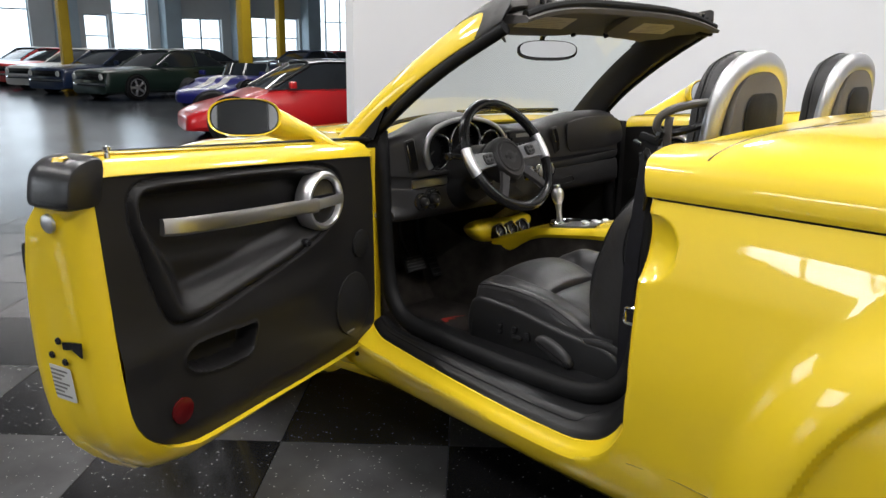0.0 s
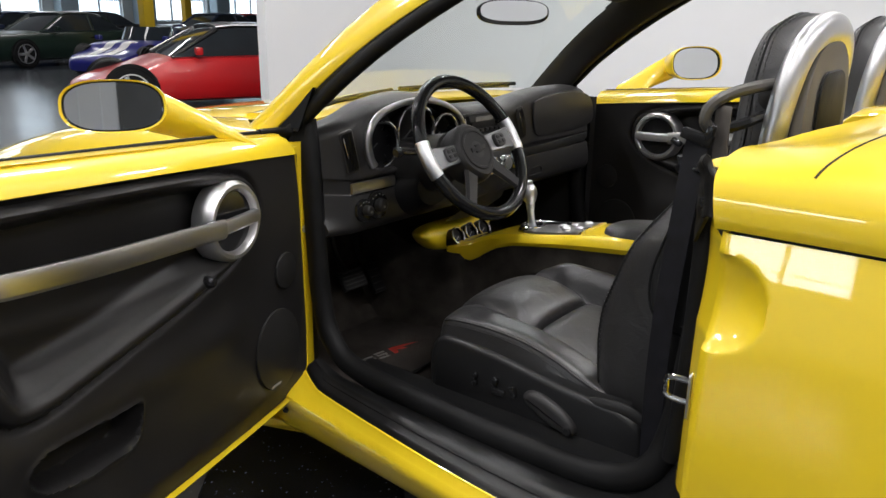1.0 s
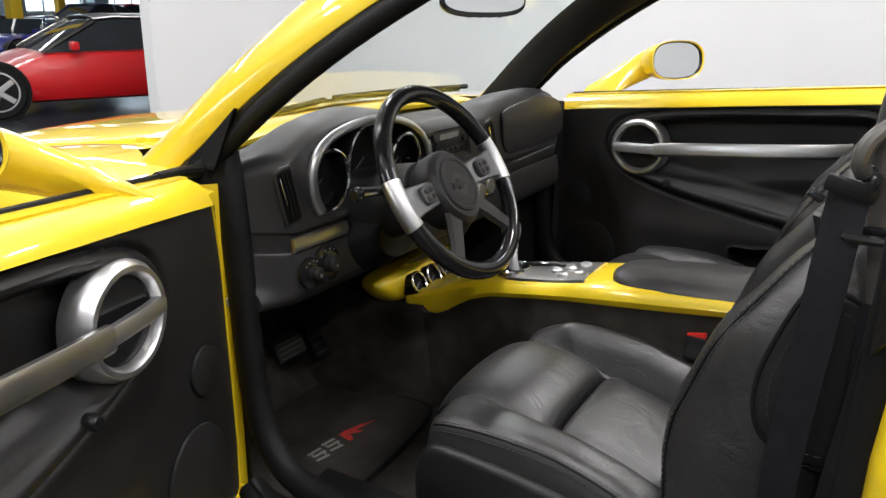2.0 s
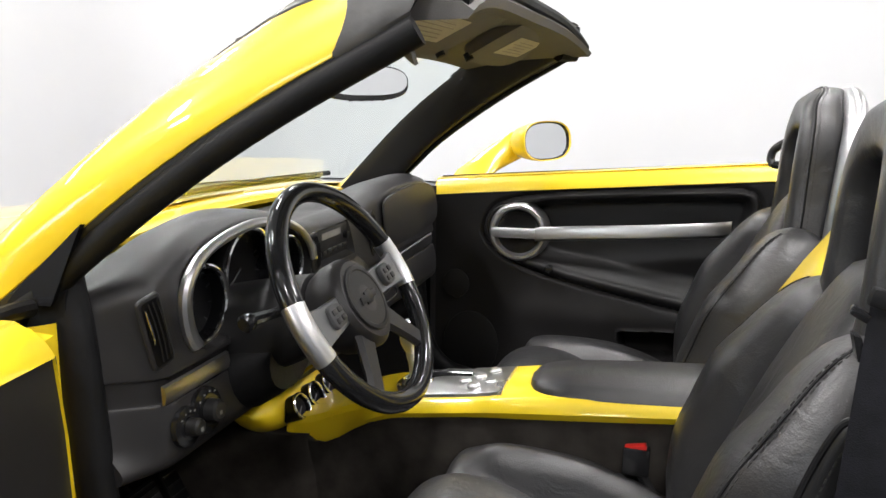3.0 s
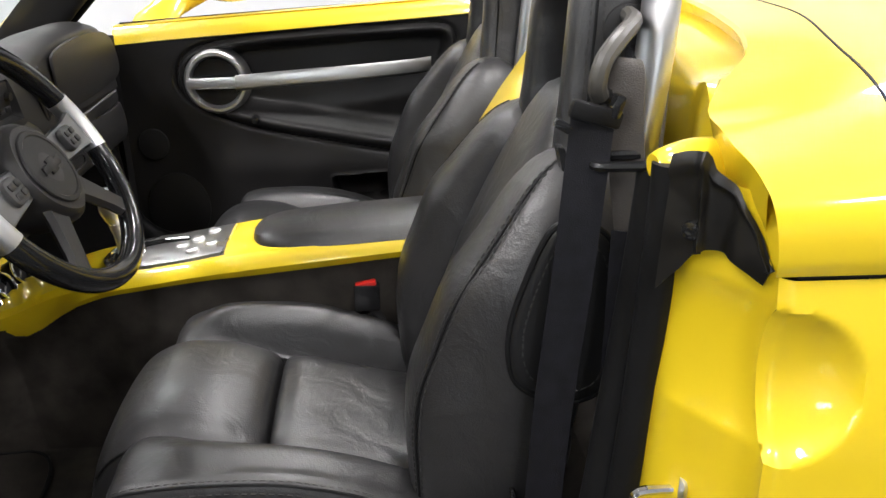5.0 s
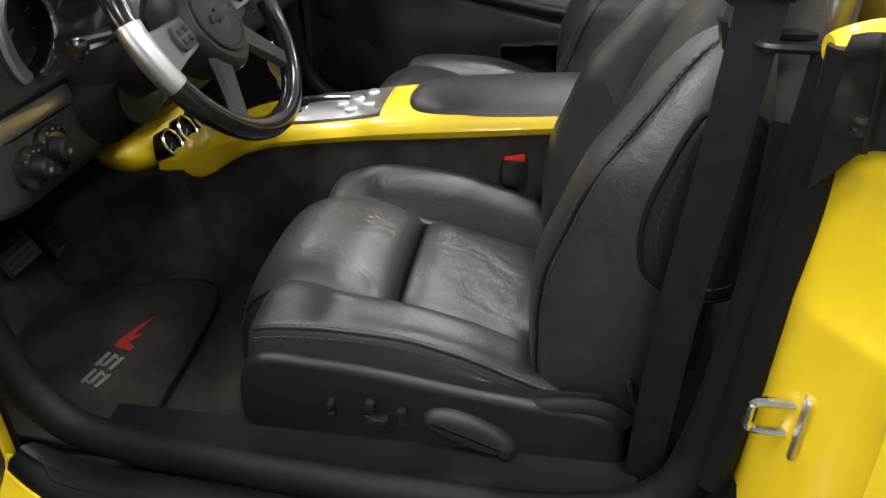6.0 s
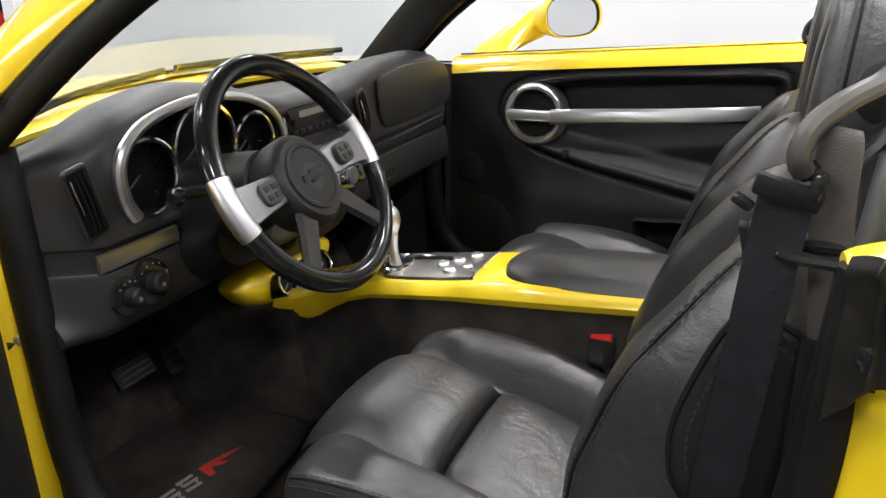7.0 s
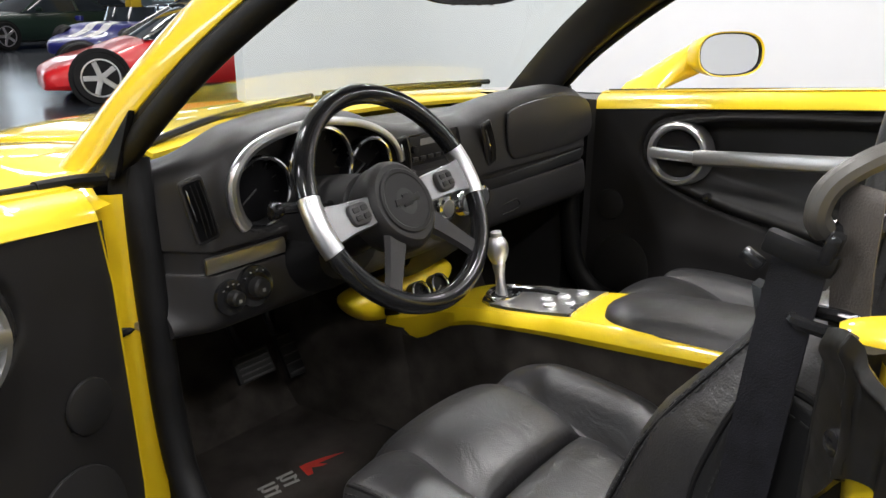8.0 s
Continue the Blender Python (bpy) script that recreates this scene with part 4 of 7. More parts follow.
part("floor_pan", thick(grid(pan, 40, 40), -0.01), CARPET, car, "dark carpeted floor")
part("bulkhead", loft([[(-0.72, y, z), (-0.4, y - 0.03, z), (0.0, y - 0.05, z), (0.4, y - 0.03, z), (0.72, y, z)] for y, z in ((-0.84, 0.45), (-0.86, 0.8), (-0.88, 1.0), (-0.96, 1.05))], closed=False), CARPET, car, "dark carpeted rear bulkhead")
for s in (1, -1):
    bm = loft([[(-0.680, 0.30, z), (-0.672, 0.36, z), (-0.68, 0.50, z), (-0.67, 0.72, z)] for z in (0.40, 0.7, 1.0)], closed=False)
    part("kick_panel", bm if s == 1 else mirror_x(bm), PLASTIC, car)
    # door opening seal
    loop = [(-0.668, 0.325, 1.12), (-0.676, 0.305, 1.03), (-0.682, 0.288, 0.85), (-0.686, 0.268, 0.65), (-0.692, 0.222, 0.545), (-0.70, 0.12, 0.495), (-0.716, -0.15, 0.486), (-0.725, -0.45, 0.487), (-0.725, -0.6, 0.50), (-0.72, -0.69, 0.55), (-0.71, -0.725, 0.65), (-0.70, -0.745, 0.85), (-0.69, -0.76, 1.02), (-0.69, -0.765, 1.13)]
    bm = tube(loop, 0.026, 12, flat=0.030, up=(1, 0, 0))
    part("door_seal", bm if s == 1 else mirror_x(bm), RUBBER, car, "thick black rubber door seal")
    bm = loft([[(-0.70 + k, 0.14, 0.50 - d), (-0.70 + k, -0.2, 0.505 - d), (-0.70 + k, -0.66, 0.515 - d)] for k, d in ((-0.01, 0.0), (0.02, 0.006), (0.05, 0.0), (0.07, -0.0), (0.085, 0.03), (0.09, 0.15))], closed=False)
    part("inner_sill", bm if s == 1 else mirror_x(bm), SILLMAT, car, "black plastic inner sill cover")

# dashboard
DH = [(-0.70, 1.085), (-0.62, 1.115), (-0.50, 1.165), (-0.38, 1.178), (-0.26, 1.163), (-0.16, 1.130), (-0.05, 1.112), (0.10, 1.112), (0.22, 1.135), (0.36, 1.148), (0.5, 1.148), (0.62, 1.13), (0.70, 1.085)]
CLUSTER = [(p.x, p.y) for p in curve_pts([(-0.565, 1.05, 0), (-0.555, 1.10, 0), (-0.50, 1.14, 0), (-0.38, 1.158, 0), (-0.26, 1.140, 0), (-0.18, 1.098, 0), (-0.155, 1.04, 0), (-0.20, 0.99, 0), (-0.29, 0.985, 0), (-0.375, 0.985, 0), (-0.44, 0.985, 0), (-0.50, 0.982, 0), (-0.545, 1.0, 0)], 5, True)]
RADIO = [(-0.105, 1.092), (0.06, 1.092), (0.06, 1.022), (-0.105, 1.022)]


def dash_profile(x):
    h = lerp(x, DH)
    a = abs(x) / 0.70
    e = sstep(0.86, 1.0, a)
    yc = 0.55 - 0.14 * a * a
    k = 1.0 + (0.35 * sstep(0.12, 0.0, abs(x - 0.03)))
    pts = [(yc, 1.08), (0.44 - 0.04 * a, min(1.095, h - 0.005)), (0.33, h - 0.012), (0.275, h - 0.002), (0.238, h - 0.012), (0.224, h - 0.036), (0.214, 1.03), (0.205, 0.976), (0.212, 0.970), (0.212, 0.934), (0.203, 0.928), (0.195, 0.875), (0.205, 0.838), (0.25, 0.818), (0.36, 0.80), (0.5, 0.795)]
    return [(y + 0.10 * e * sstep(0.78, 0.9, z), z - 0.02 * e * sstep(1.0, 1.1, z)) for y, z in pts]


def dash():
    n = 250
    rings = []
    for i in range(n + 1):
        x = -0.676 + 1.376 * i / n
        P = curve_pts([(x, y, z) for y, z in dash_profile(x)], 10)
        ring = []
        for p in P:
            y = p.y
            if y < 0.3 and p.z > 0.97:
                y += 0.055 * sstep(0.0, 0.006, inside(CLUSTER, p.x, p.z)) + 0.02 * sstep(0.0, 0.004, inside(RADIO, p.x, p.z))
                y -= 0.006 * sstep(-0.018, -0.004, inside(CLUSTER, p.x, p.z)) * sstep(1.0, 1.05, p.z)
            ring.append((p.x, y, p.z))
        rings.append(ring)
    bm = loft(rings, closed=False)
    for r in (rings[0], rings[-1]):
        bm.faces.new([bm.verts.new(p) for p in r])
    return bm


part("dash_end", loft([[(0.69, 0.24, z), (0.712, 0.23, z), (0.716, 0.36, z)] for z in (0.42, 0.8, 1.0, 1.09)], closed=False), PLASTIC, car)
board = part("dashboard", dash(), DASHMAT, car, "dark grey vinyl dashboard with silver trim")


def on_dash(bm, x, z, y=0.214, tilt=0, turn=0):
    """Takes a thing modelled in x, y with its height along z onto the dashboard's face."""
    return moved(bm, pose(x, y, z, 90 + tilt, 0, turn))


def ring_of(cx, cz, r, w, y, a0=0, a1=360):
    full = abs(a1 - a0) >= 360
    return tube([(cx + r * math.cos(a), y, cz + r * math.sin(a)) for a in arc(40, a0, a1)][: -1 if full else None], w, 8, closed=full, smooth=0)


top = [p for p in CLUSTER if p[1] > 0.998 and not (p[0] > -0.26 and p[1] < 1.03)]
top.sort(key=lambda p: math.atan2(p[0] + 0.38, p[1] - 1.03))
part("cluster_rim", tube([(x, 0.206 - 0.004 * math.sin((x + 0.57) / 0.41 * math.pi), z) for x, z in top[::2]], lambda t: 0.012 - 0.006 * t, 10), SATIN, board, "silver rim over the gauges")
for cx, cz, r in ((-0.490, 1.046, 0.062), (-0.352, 1.068, 0.076), (-0.220, 1.050, 0.056)):
    g = part("gauge", moved(lathe([(r, -0.02), (r + 0.001, 0.0), (r - 0.003, 0.002), (r - 0.006, -0.018), (0, -0.018)], 40), pose(cx, 0.232, cz, 90)), GAUGE, board, "round black gauge with a chrome ring")
    part("chrome_ring", ring_of(cx, cz, r, 0.0045, 0.226), CHROME, g)
    for k in range(9):
        a = radians(225 - 270 * k / 8)
        part("dial_mark", moved(box(0.010, 0.001, 0.002, (r * 0.78, 0, 0)), pose(cx, 0.2490, cz) @ Matrix.Rotation(-a, 4, "Y")), NEEDLE, g)
    part("needle", moved(box(r * 0.62, 0.002, 0.003, (r * 0.25, 0, 0)), pose(cx, 0.2475, cz) @ Matrix.Rotation(radians(-215), 4, "Y")), NEEDLE, g)


def vent(x, z, w, h, lean, y=0.206, turn=0.0):
    """A slim upright vent: a rounded frame, a near-black plate for the shaded throat, three long vanes and a bright
    thumb strip.
    """
    def at(bm):
        return on_dash(moved(bm, pose(0, 0, 0, 0, 0, lean)), x, z, y, 0, turn)
    v = part("air_vent", at(slab(rounded(w + 0.010, h + 0.012, 0.008), 0.005, 0.004, 3)), DASHMAT, board, "slim upright air vent with slats")
    # flat plate: the shade of the open throat is put into its near-black colour
    part("vent_throat_shade", at(moved(slab(rounded(w, h, 0.006), 0.0022), pose(0, 0, 0.0035))), VENTSHADE, v)
    for k in range(3):
        cx_ = w * (-0.10 + 0.24 * k)
        part("slat", at(loft([[(cx_ - 0.0011, yy, zz), (cx_, yy, zz + 0.002), (cx_ + 0.0011, yy, zz)] for yy, zz in ((-h * 0.46, 0.0055), (-h * 0.2, 0.0085), (0.0, 0.0095), (h * 0.2, 0.0085), (h * 0.46, 0.0055))], closed=False)), PLASTIC, v)
    part("thumb_strip", at(tube([(-w * 0.36, h * 0.40, 0.006), (-w * 0.40, h * 0.22, 0.0095), (-w * 0.38, 0.0, 0.0105), (-w * 0.36, -h * 0.12, 0.008)], 0.0028, 8, flat=0.0016)), CHROME, v, "bright curved thumb strip")


vent(-0.628, 1.046, 0.033, 0.100, 13, 0.212, -8)
vent(-0.142, 1.060, 0.022, 0.070, 10, 0.211)
vent(0.154, 1.045, 0.028, 0.098, 18, 0.209)
vent(0.672, 1.045, 0.024, 0.09, 0, 0.262, 32)
# radio
radio = part("radio", on_dash(slab(rounded(0.160, 0.066, 0.004), 0.006, 0.002), -0.022, 1.057, 0.236), PLASTIC, board, "black radio with buttons and a grey display")
part("display", on_dash(slab(rounded(0.09, 0.014, 0.002), 0.007), -0.022, 1.075, 0.236), GREYMARK, radio)
for k in range(6):
    part("button", on_dash(slab(rounded(0.019, 0.010, 0.002), 0.010, 0.002), -0.085 + 0.025 * k, 1.040, 0.236), DASHMAT, radio)
for k in (-0.09, 0.045):
    part("radio_knob", on_dash(lathe([(0.009, 0), (0.008, 0.015), (0, 0.016)], 16), k, 1.062, 0.236), PLASTIC, radio)
# trim strips
part("trim_strip", loft([[(x, 0.205 - b, z) for b, z in ((0, 0.936), (0.005, 0.938), (0.008, 0.95), (0.005, 0.964), (0, 0.966))] for x in (-0.632, -0.56, -0.47)]), ALU, board, "brushed silver trim strip")
part("trim_strip", loft([[(x, 0.206 + 0.05 * sstep(0.58, 0.70, x) - b, z + 0.012 * sstep(0.2, 0.7, x)) for b, z in ((0, 0.930), (0.005, 0.932), (0.007, 0.945), (0.005, 0.958), (0, 0.960))] for x in (0.13, 0.2, 0.3, 0.45, 0.58, 0.63, 0.67)]), brushed("dark_trim", (0.16, 0.16, 0.165), 0.4, 0), board, "dark satin trim strip")
part("airbag_cover", on_dash(slab([(p.x, p.y) for p in curve_pts([(-0.20, 0.03, 0), (-0.17, 0.06, 0), (0.0, 0.072, 0), (0.15, 0.06, 0), (0.205, 0.02, 0), (0.20, -0.045, 0), (0.10, -0.062, 0), (-0.1, -0.066, 0), (-0.19, -0.055, 0)], 4, True)], 0.006, 0.004), 0.435, 1.054, 0.2125, -5), DASHMAT, board)
part("glovebox_line", tube([(0.20, 0.197, 0.885), (0.26, 0.194, 0.89), (0.27, 0.194, 0.868), (0.2, 0.195, 0.862)], 0.002, 6), PLASTIC, board)
# light switches
for cx, cz, r, lab in ((-0.594, 0.890, 0.019, "dimmer"), (-0.545, 0.896, 0.025, "")):
    sw = part("light_switch", on_dash(lathe([(r + 0.012, 0), (r + 0.011, 0.008), (r, 0.01), (r, 0.012)], 28), cx, cz, 0.199, -6), GLOSSBLACK, board, "round headlamp switch")
    part("knob", on_dash(lathe([(r * 0.75, 0.01), (r * 0.68, 0.028), (r * 0.5, 0.031), (0, 0.03)], 24), cx, cz, 0.199, -6), PLASTIC, sw)
    part("knob_mark", on_dash(slab([(-0.003, -0.003), (0.003, -0.003), (0.003, 0.003), (-0.003, 0.003)], 0.0005), cx, cz, 0.168, -6), GREYMARK, sw)
    for k in range(4):
        a = radians(60 + 25 * k)
        part("switch_mark", on_dash(slab([(-0.0018, -0.0012), (0.0018, -0.0012), (0.0018, 0.0012), (-0.0018, 0.0012)], 0.0005), cx + (r + 0.006) * math.cos(a), cz + (r + 0.006) * math.sin(a), 0.1885, -6), GREYMARK, sw)
# centre stack with the heater knobs
stack = part("centre_panel", loft([[(x, y + 0.02 * (abs(x) / 0.1) ** 2, z) for x in (-0.10, -0.06, 0.0, 0.06, 0.10)] for y, z in ((0.20, 1.01), (0.172, 0.97), (0.165, 0.93), (0.178, 0.88), (0.22, 0.80), (0.30, 0.74))], closed=False), DASHMAT, car, "dark centre stack with silver heater knobs")
for kx in (-0.062, 0.0, 0.068):
    kb = part("heater_knob", moved(lathe([(0.030, 0), (0.030, 0.012), (0.026, 0.022), (0.020, 0.024), (0.012, 0.020), (0, 0.020)], 28), pose(kx, 0.170 + 0.02 * (kx / 0.1) ** 2, 0.938, 84)), CHROME, stack, "chrome heater knob")
    part("knob_face", moved(lathe([(0.019, 0), (0.018, 0.004), (0, 0.005)], 20), pose(kx, 0.1485 + 0.02 * (kx / 0.1) ** 2, 0.9405, 84)), SATIN, kb)
# knee panel under the column and the column itself
part("column_cover", loft([[Vector((-0.37, y, z)) + Vector((w * math.cos(a), 0.3 * hh * math.sin(a), hh * math.sin(a))) for a in arc(19, 0, 342)] for y, z, w, hh in ((0.075, 1.02, 0.045, 0.045), (0.085, 1.02, 0.062, 0.058), (0.13, 1.0, 0.075, 0.07), (0.20, 0.975, 0.085, 0.08), (0.26, 0.95, 0.09, 0.09))]), PLASTIC, car, "black steering column cover")
part("column_boot", loft([[Vector((-0.37, y, z)) + Vector((w * math.cos(a), 0, hh * math.sin(a))) for a in arc(19, 0, 342)] for y, z, w, hh in ((0.14, 0.935, 0.075, 0.06), (0.19, 0.915, 0.10, 0.075), (0.26, 0.90, 0.11, 0.085))]), RUBBER, car, "soft black column boot")
st = part("turn_stalk", tube([(-0.41, 0.12, 1.028), (-0.48, 0.112, 1.040), (-0.55, 0.107, 1.051)], lambda t: 0.0075 + 0.003 * t, 10), GLOSSBLACK, car, "black turn signal stalk")
part("stalk_knob", moved(lathe([(0.011, 0), (0.014, 0.006), (0.014, 0.016), (0.01, 0.02), (0, 0.02)], 16), pose(-0.548, 0.107, 1.051, 0, -98, 0)), GLOSSBLACK, st)

# steering wheel
PODGREY = mat("pod_grey", (0.06, 0.06, 0.062), 0.45, var=0.1)
SW = Matrix.Translation((-0.362, 0.010, 1.056)) @ pose(0, 0, 0, 90 - 31, 0, 0) @ pose(0, 0, 0, 0, 0, 4)


def sw(bm):
    return moved(bm, SW)


def rim_arc(a0, a1, r, n=20):
    return [(0.190 * math.cos(a), 0.190 * math.sin(a), -0.012) for a in arc(n, a0, a1)]


wheel_ob = part("steering_wheel", sw(moved(loft([[(px * k, py * k, z) for px, py in [(0.074 * math.cos(a), 0.080 * math.sin(a) * (1 - 0.10 * (math.sin(a) < 0) * abs(math.cos(a)))) for a in arc(31, 0, 348)]] for k, z in ((0.9, -0.07), (1.0, -0.045), (1.0, -0.016), (0.96, -0.006), (0.86, 0.001), (0.5, 0.004), (0.1, 0.005))]), pose(-0.006, -0.014, 0))), DASHMAT, car, "leather-rimmed steering wheel with silver spokes")
part("pad_ring", sw(moved(lathe([(0.058, 0), (0.056, 0.002), (0.050, 0.0025), (0.048, 0.001)], 40), pose(-0.006, -0.012, 0.0035))), PLASTIC, wheel_ob)
part("emblem", sw(moved(slab([(-0.030, -0.006), (-0.012, -0.006), (-0.012, -0.011), (0.010, -0.011), (0.010, -0.006), (0.030, -0.006), (0.033, 0.006), (0.014, 0.006), (0.014, 0.011), (-0.008, 0.011), (-0.008, 0.006), (-0.027, 0.006)], 0.003, 0.001), pose(-0.006, -0.012, 0.0045))), PLASTIC, wheel_ob, "plain raised black emblem")
for a0, a1 in ((14, 166), (194, 346)):
    part("rim_leather", sw(tube(rim_arc(a0, a1, 0.19, 40), 0.0175, 14, smooth=0, up=(0, 0, 1))), GLOSSBLACK, wheel_ob, "glossy black leather rim")
for s in (-1, 1):
    c = 180 if s < 0 else 0
    part("rim_metal", sw(tube(rim_arc(c - 14, c + 14, 0.19, 12), 0.0182, 14, smooth=0, up=(0, 0, 1))), SATIN, wheel_ob, "satin silver rim section")
    sp = part("spoke", sw(loft([[(s * x, -0.005 + h, z + 0.004), (s * x, -0.005 + h * 0.9, z + 0.009), (s * x, -0.005 - h * 0.9, z + 0.009), (s * x, -0.005 - h, z + 0.004), (s * x, -0.005 - h * 0.8, z - 0.006), (s * x, -0.005 + h * 0.8, z - 0.006)] for x, h, z in ((0.06, 0.024, -0.020), (0.10, 0.026, -0.015), (0.14, 0.028, -0.012), (0.175, 0.033, -0.014))])), SPOKE, wheel_ob, "satin silver spoke")
    btn = part("button_pod", sw(moved(slab(rounded(0.044, 0.038, 0.012), 0.012, 0.006), pose(s * 0.112, -0.004, -0.008))), PODGREY, sp, "grey switch pod on the spoke")
    for dx, dy in ((-0.009, 0.007), (0.009, 0.007), (-0.009, -0.007), (0.009, -0.007)):
        part("switch_key", sw(moved(slab(rounded(0.014, 0.010, 0.003), 0.003, 0.001), pose(s * 0.112 + dx, -0.004 + dy, 0.003))), DASHMAT, btn)
    low = radians(232 if s < 0 else 310)
    d = Vector((math.cos(low), math.sin(low), 0))
    n = Vector((-d.y, d.x, 0))
    part("lower_spoke", sw(loft([[d * r + n * (w * a) + Vector((0, 0, z + b)) for a, b in ((-1, 0), (-0.7, 0.008), (0.7, 0.008), (1, 0), (0.7, -0.008), (-0.7, -0.008))] for r, w, z in ((0.05, 0.030, -0.018), (0.10, 0.022, -0.016), (0.15, 0.018, -0.014), (0.18, 0.018, -0.014))])), DASHMAT, wheel_ob)

# pedals
for px, py, pz, w, h, nm in ((-0.345, 0.50, 0.565, 0.10, 0.065, "brake_pedal"), (-0.215, 0.53, 0.535, 0.05, 0.115, "gas_pedal")):
    pd = part(nm, moved(box(w, h, 0.016, (0, 0, 0), 0.005), pose(px, py, pz, 62)), RUBBER, car, "black ribbed pedal")
    for k in range(5):
        part("rib", moved(box(w * 0.85, 0.004, 0.004, (0, -h * 0.4 + h * 0.2 * k, 0.009)), pose(px, py, pz, 62)), PLASTIC, pd)
    part("pedal_arm", tube([(px, py + 0.005, pz), (px, py + 0.08, pz + 0.08), (px, py + 0.1, pz + 0.24)], 0.009, 8), PLASTIC, pd)

# centre console
CON = [(-0.66, 0.105, 0.838, 0.792), (-0.52, 0.105, 0.822, 0.781), (-0.36, 0.105, 0.806, 0.763), (-0.22, 0.105, 0.792, 0.748), (-0.12, 0.105, 0.774, 0.738), (0.0, 0.104, 0.755, 0.720), (0.06, 0.102, 0.745, 0.708), (0.11, 0.099, 0.735, 0.684), (0.15, 0.096, 0.724, 0.660), (0.19, 0.093, 0.708, 0.632), (0.22, 0.092, 0.694, 0.617), (0.25, 0.092, 0.682, 0.618), (0.28, 0.094, 0.674, 0.622), (0.31, 0.096, 0.668, 0.626)]
rings = []
for y, w, zt, zb in [tuple(p) for p in [Vector(c) for c in CON]]:
    rings.append([(-w + 0.004, y, zb), (-w - 0.004, y, zb + (zt - zb) * 0.35), (-w, y, zt - 0.012), (-w + 0.012, y, zt - 0.001), (-w * 0.5, y, zt + 0.002), (0, y, zt + 0.003), (w * 0.5, y, zt + 0.002), (w - 0.012, y, zt - 0.001), (w, y, zt - 0.012), (w + 0.004, y, zb + (zt - zb) * 0.35), (w - 0.004, y, zb)])
console = part("centre_console", loft([[tuple(q) for q in r] for r in zip(*[curve_pts(c, 5) for c in zip(*rings)])]), YELLOW, car, "glossy yellow centre console")
part("console_side", loft([[(-0.09, y, 0.36), (-0.096, y, 0.55), (-0.099, y, zb + 0.01), (0.099, y, zb + 0.01), (0.096, y, 0.55), (0.09, y, 0.36)] for y, w, zt, zb in CON], closed=False), CARPET, console, "black carpeted console sides")


part("waterfall", loft([[(-w, y, z - 0.03), (-w, y, z - 0.008), (-w + 0.012, y - 0.004, z), (0, y - 0.006, z + 0.004), (w - 0.012, y - 0.004, z), (w, y, z - 0.008), (w, y, z - 0.03)] for y, z, w in ((-0.52, 0.822, 0.104), (-0.57, 0.845, 0.104), (-0.61, 0.90, 0.102), (-0.665, 0.99, 0.10), (-0.716, 1.075, 0.10), (-0.765, 1.145, 0.105), (-0.82, 1.19, 0.12), (-0.92, 1.205, 0.14), (-1.04, 1.21, 0.16))], closed=False), YELLOW, console, "yellow spine rising between the seats")


def pod(x):
    a = abs(x) / 0.185
    return 0.058 * math.sqrt(max(0.01, 1 - a ** 2.2))


part("gauge_pod", loft([[(x, 0.364 + 0.056 * math.cos(t) * math.sqrt(pod(x) / 0.058), 0.672 + 0.030 * (abs(x) / 0.185) ** 2 + pod(x) * math.sin(t)) for t in arc(31, 0, 349)] for x in [-0.184 + 0.368 * k / 32 for k in range(33)]]), YELLOW, console, "yellow pod with three small round gauges")
part("tunnel_front", loft([[(-w, y, 0.36), (-w, y, 0.55), (-w * 0.95, y, z), (w * 0.95, y, z), (w, y, 0.55), (w, y, 0.36)] for y, w, z in ((0.23, 0.09, 0.645), (0.30, 0.12, 0.64), (0.42, 0.17, 0.66), (0.60, 0.20, 0.74))], closed=False), CARPET, console)
for gx in (-0.072, 0.0, 0.072):
    gm = pose(gx, 0.296, 0.688, 62)
    part("pod_gauge", moved(lathe([(0.029, -0.03), (0.030, 0.012), (0.026, 0.014), (0.024, 0.004), (0, 0.004)], 28), gm), GAUGE, console, "small round gauge")
    part("gauge_ring", moved(tube([(0.0275 * math.cos(a), 0.0275 * math.sin(a), 0.013) for a in arc(28, 0, 360)][:-1], 0.0032, 8, closed=True, smooth=0), gm), CHROME, console)
    part("gauge_needle", moved(box(0.020, 0.003, 0.0012, (-0.004, -0.006, 0.0052)), gm @ pose(0, 0, 0, 0, 0, 30)), GREYMARK, console)
plate = part("shift_plate", loft([[(-w, y, zz - 0.003), (-w * 0.98, y, zz + 0.004), (-w * 0.6, y, zz + 0.008), (w * 0.6, y, zz + 0.008), (w * 0.98, y, zz + 0.004), (w, y, zz - 0.003)] for y, w, zz in ((-0.165, 0.078, 0.785), (-0.10, 0.080, 0.772), (-0.02, 0.080, 0.760), (0.03, 0.074, 0.753), (0.065, 0.055, 0.748), (0.082, 0.02, 0.745))]), PLATE, console, "brushed aluminium shifter plate")
part("shift_gate", moved(slab([(0.040 * math.cos(a), 0.024 * math.sin(a)) for a in arc(27, 0, 347)], 0.006, 0.003), pose(-0.015, 0.035, 0.757, 3)), GLOSSBLACK, console)
part("gate_ring", tube([(-0.015 + 0.046 * math.cos(a), 0.035 + 0.030 * math.sin(a), 0.763) for a in arc(28, 0, 360)][:-1], 0.005, 8, closed=True, smooth=0), CHROME, console)
part("gate_slot", tube([(0.01, 0.03, 0.767), (0.025, -0.02, 0.771), (0.02, -0.08, 0.778)], 0.006, 8), GLOSSBLACK, console)
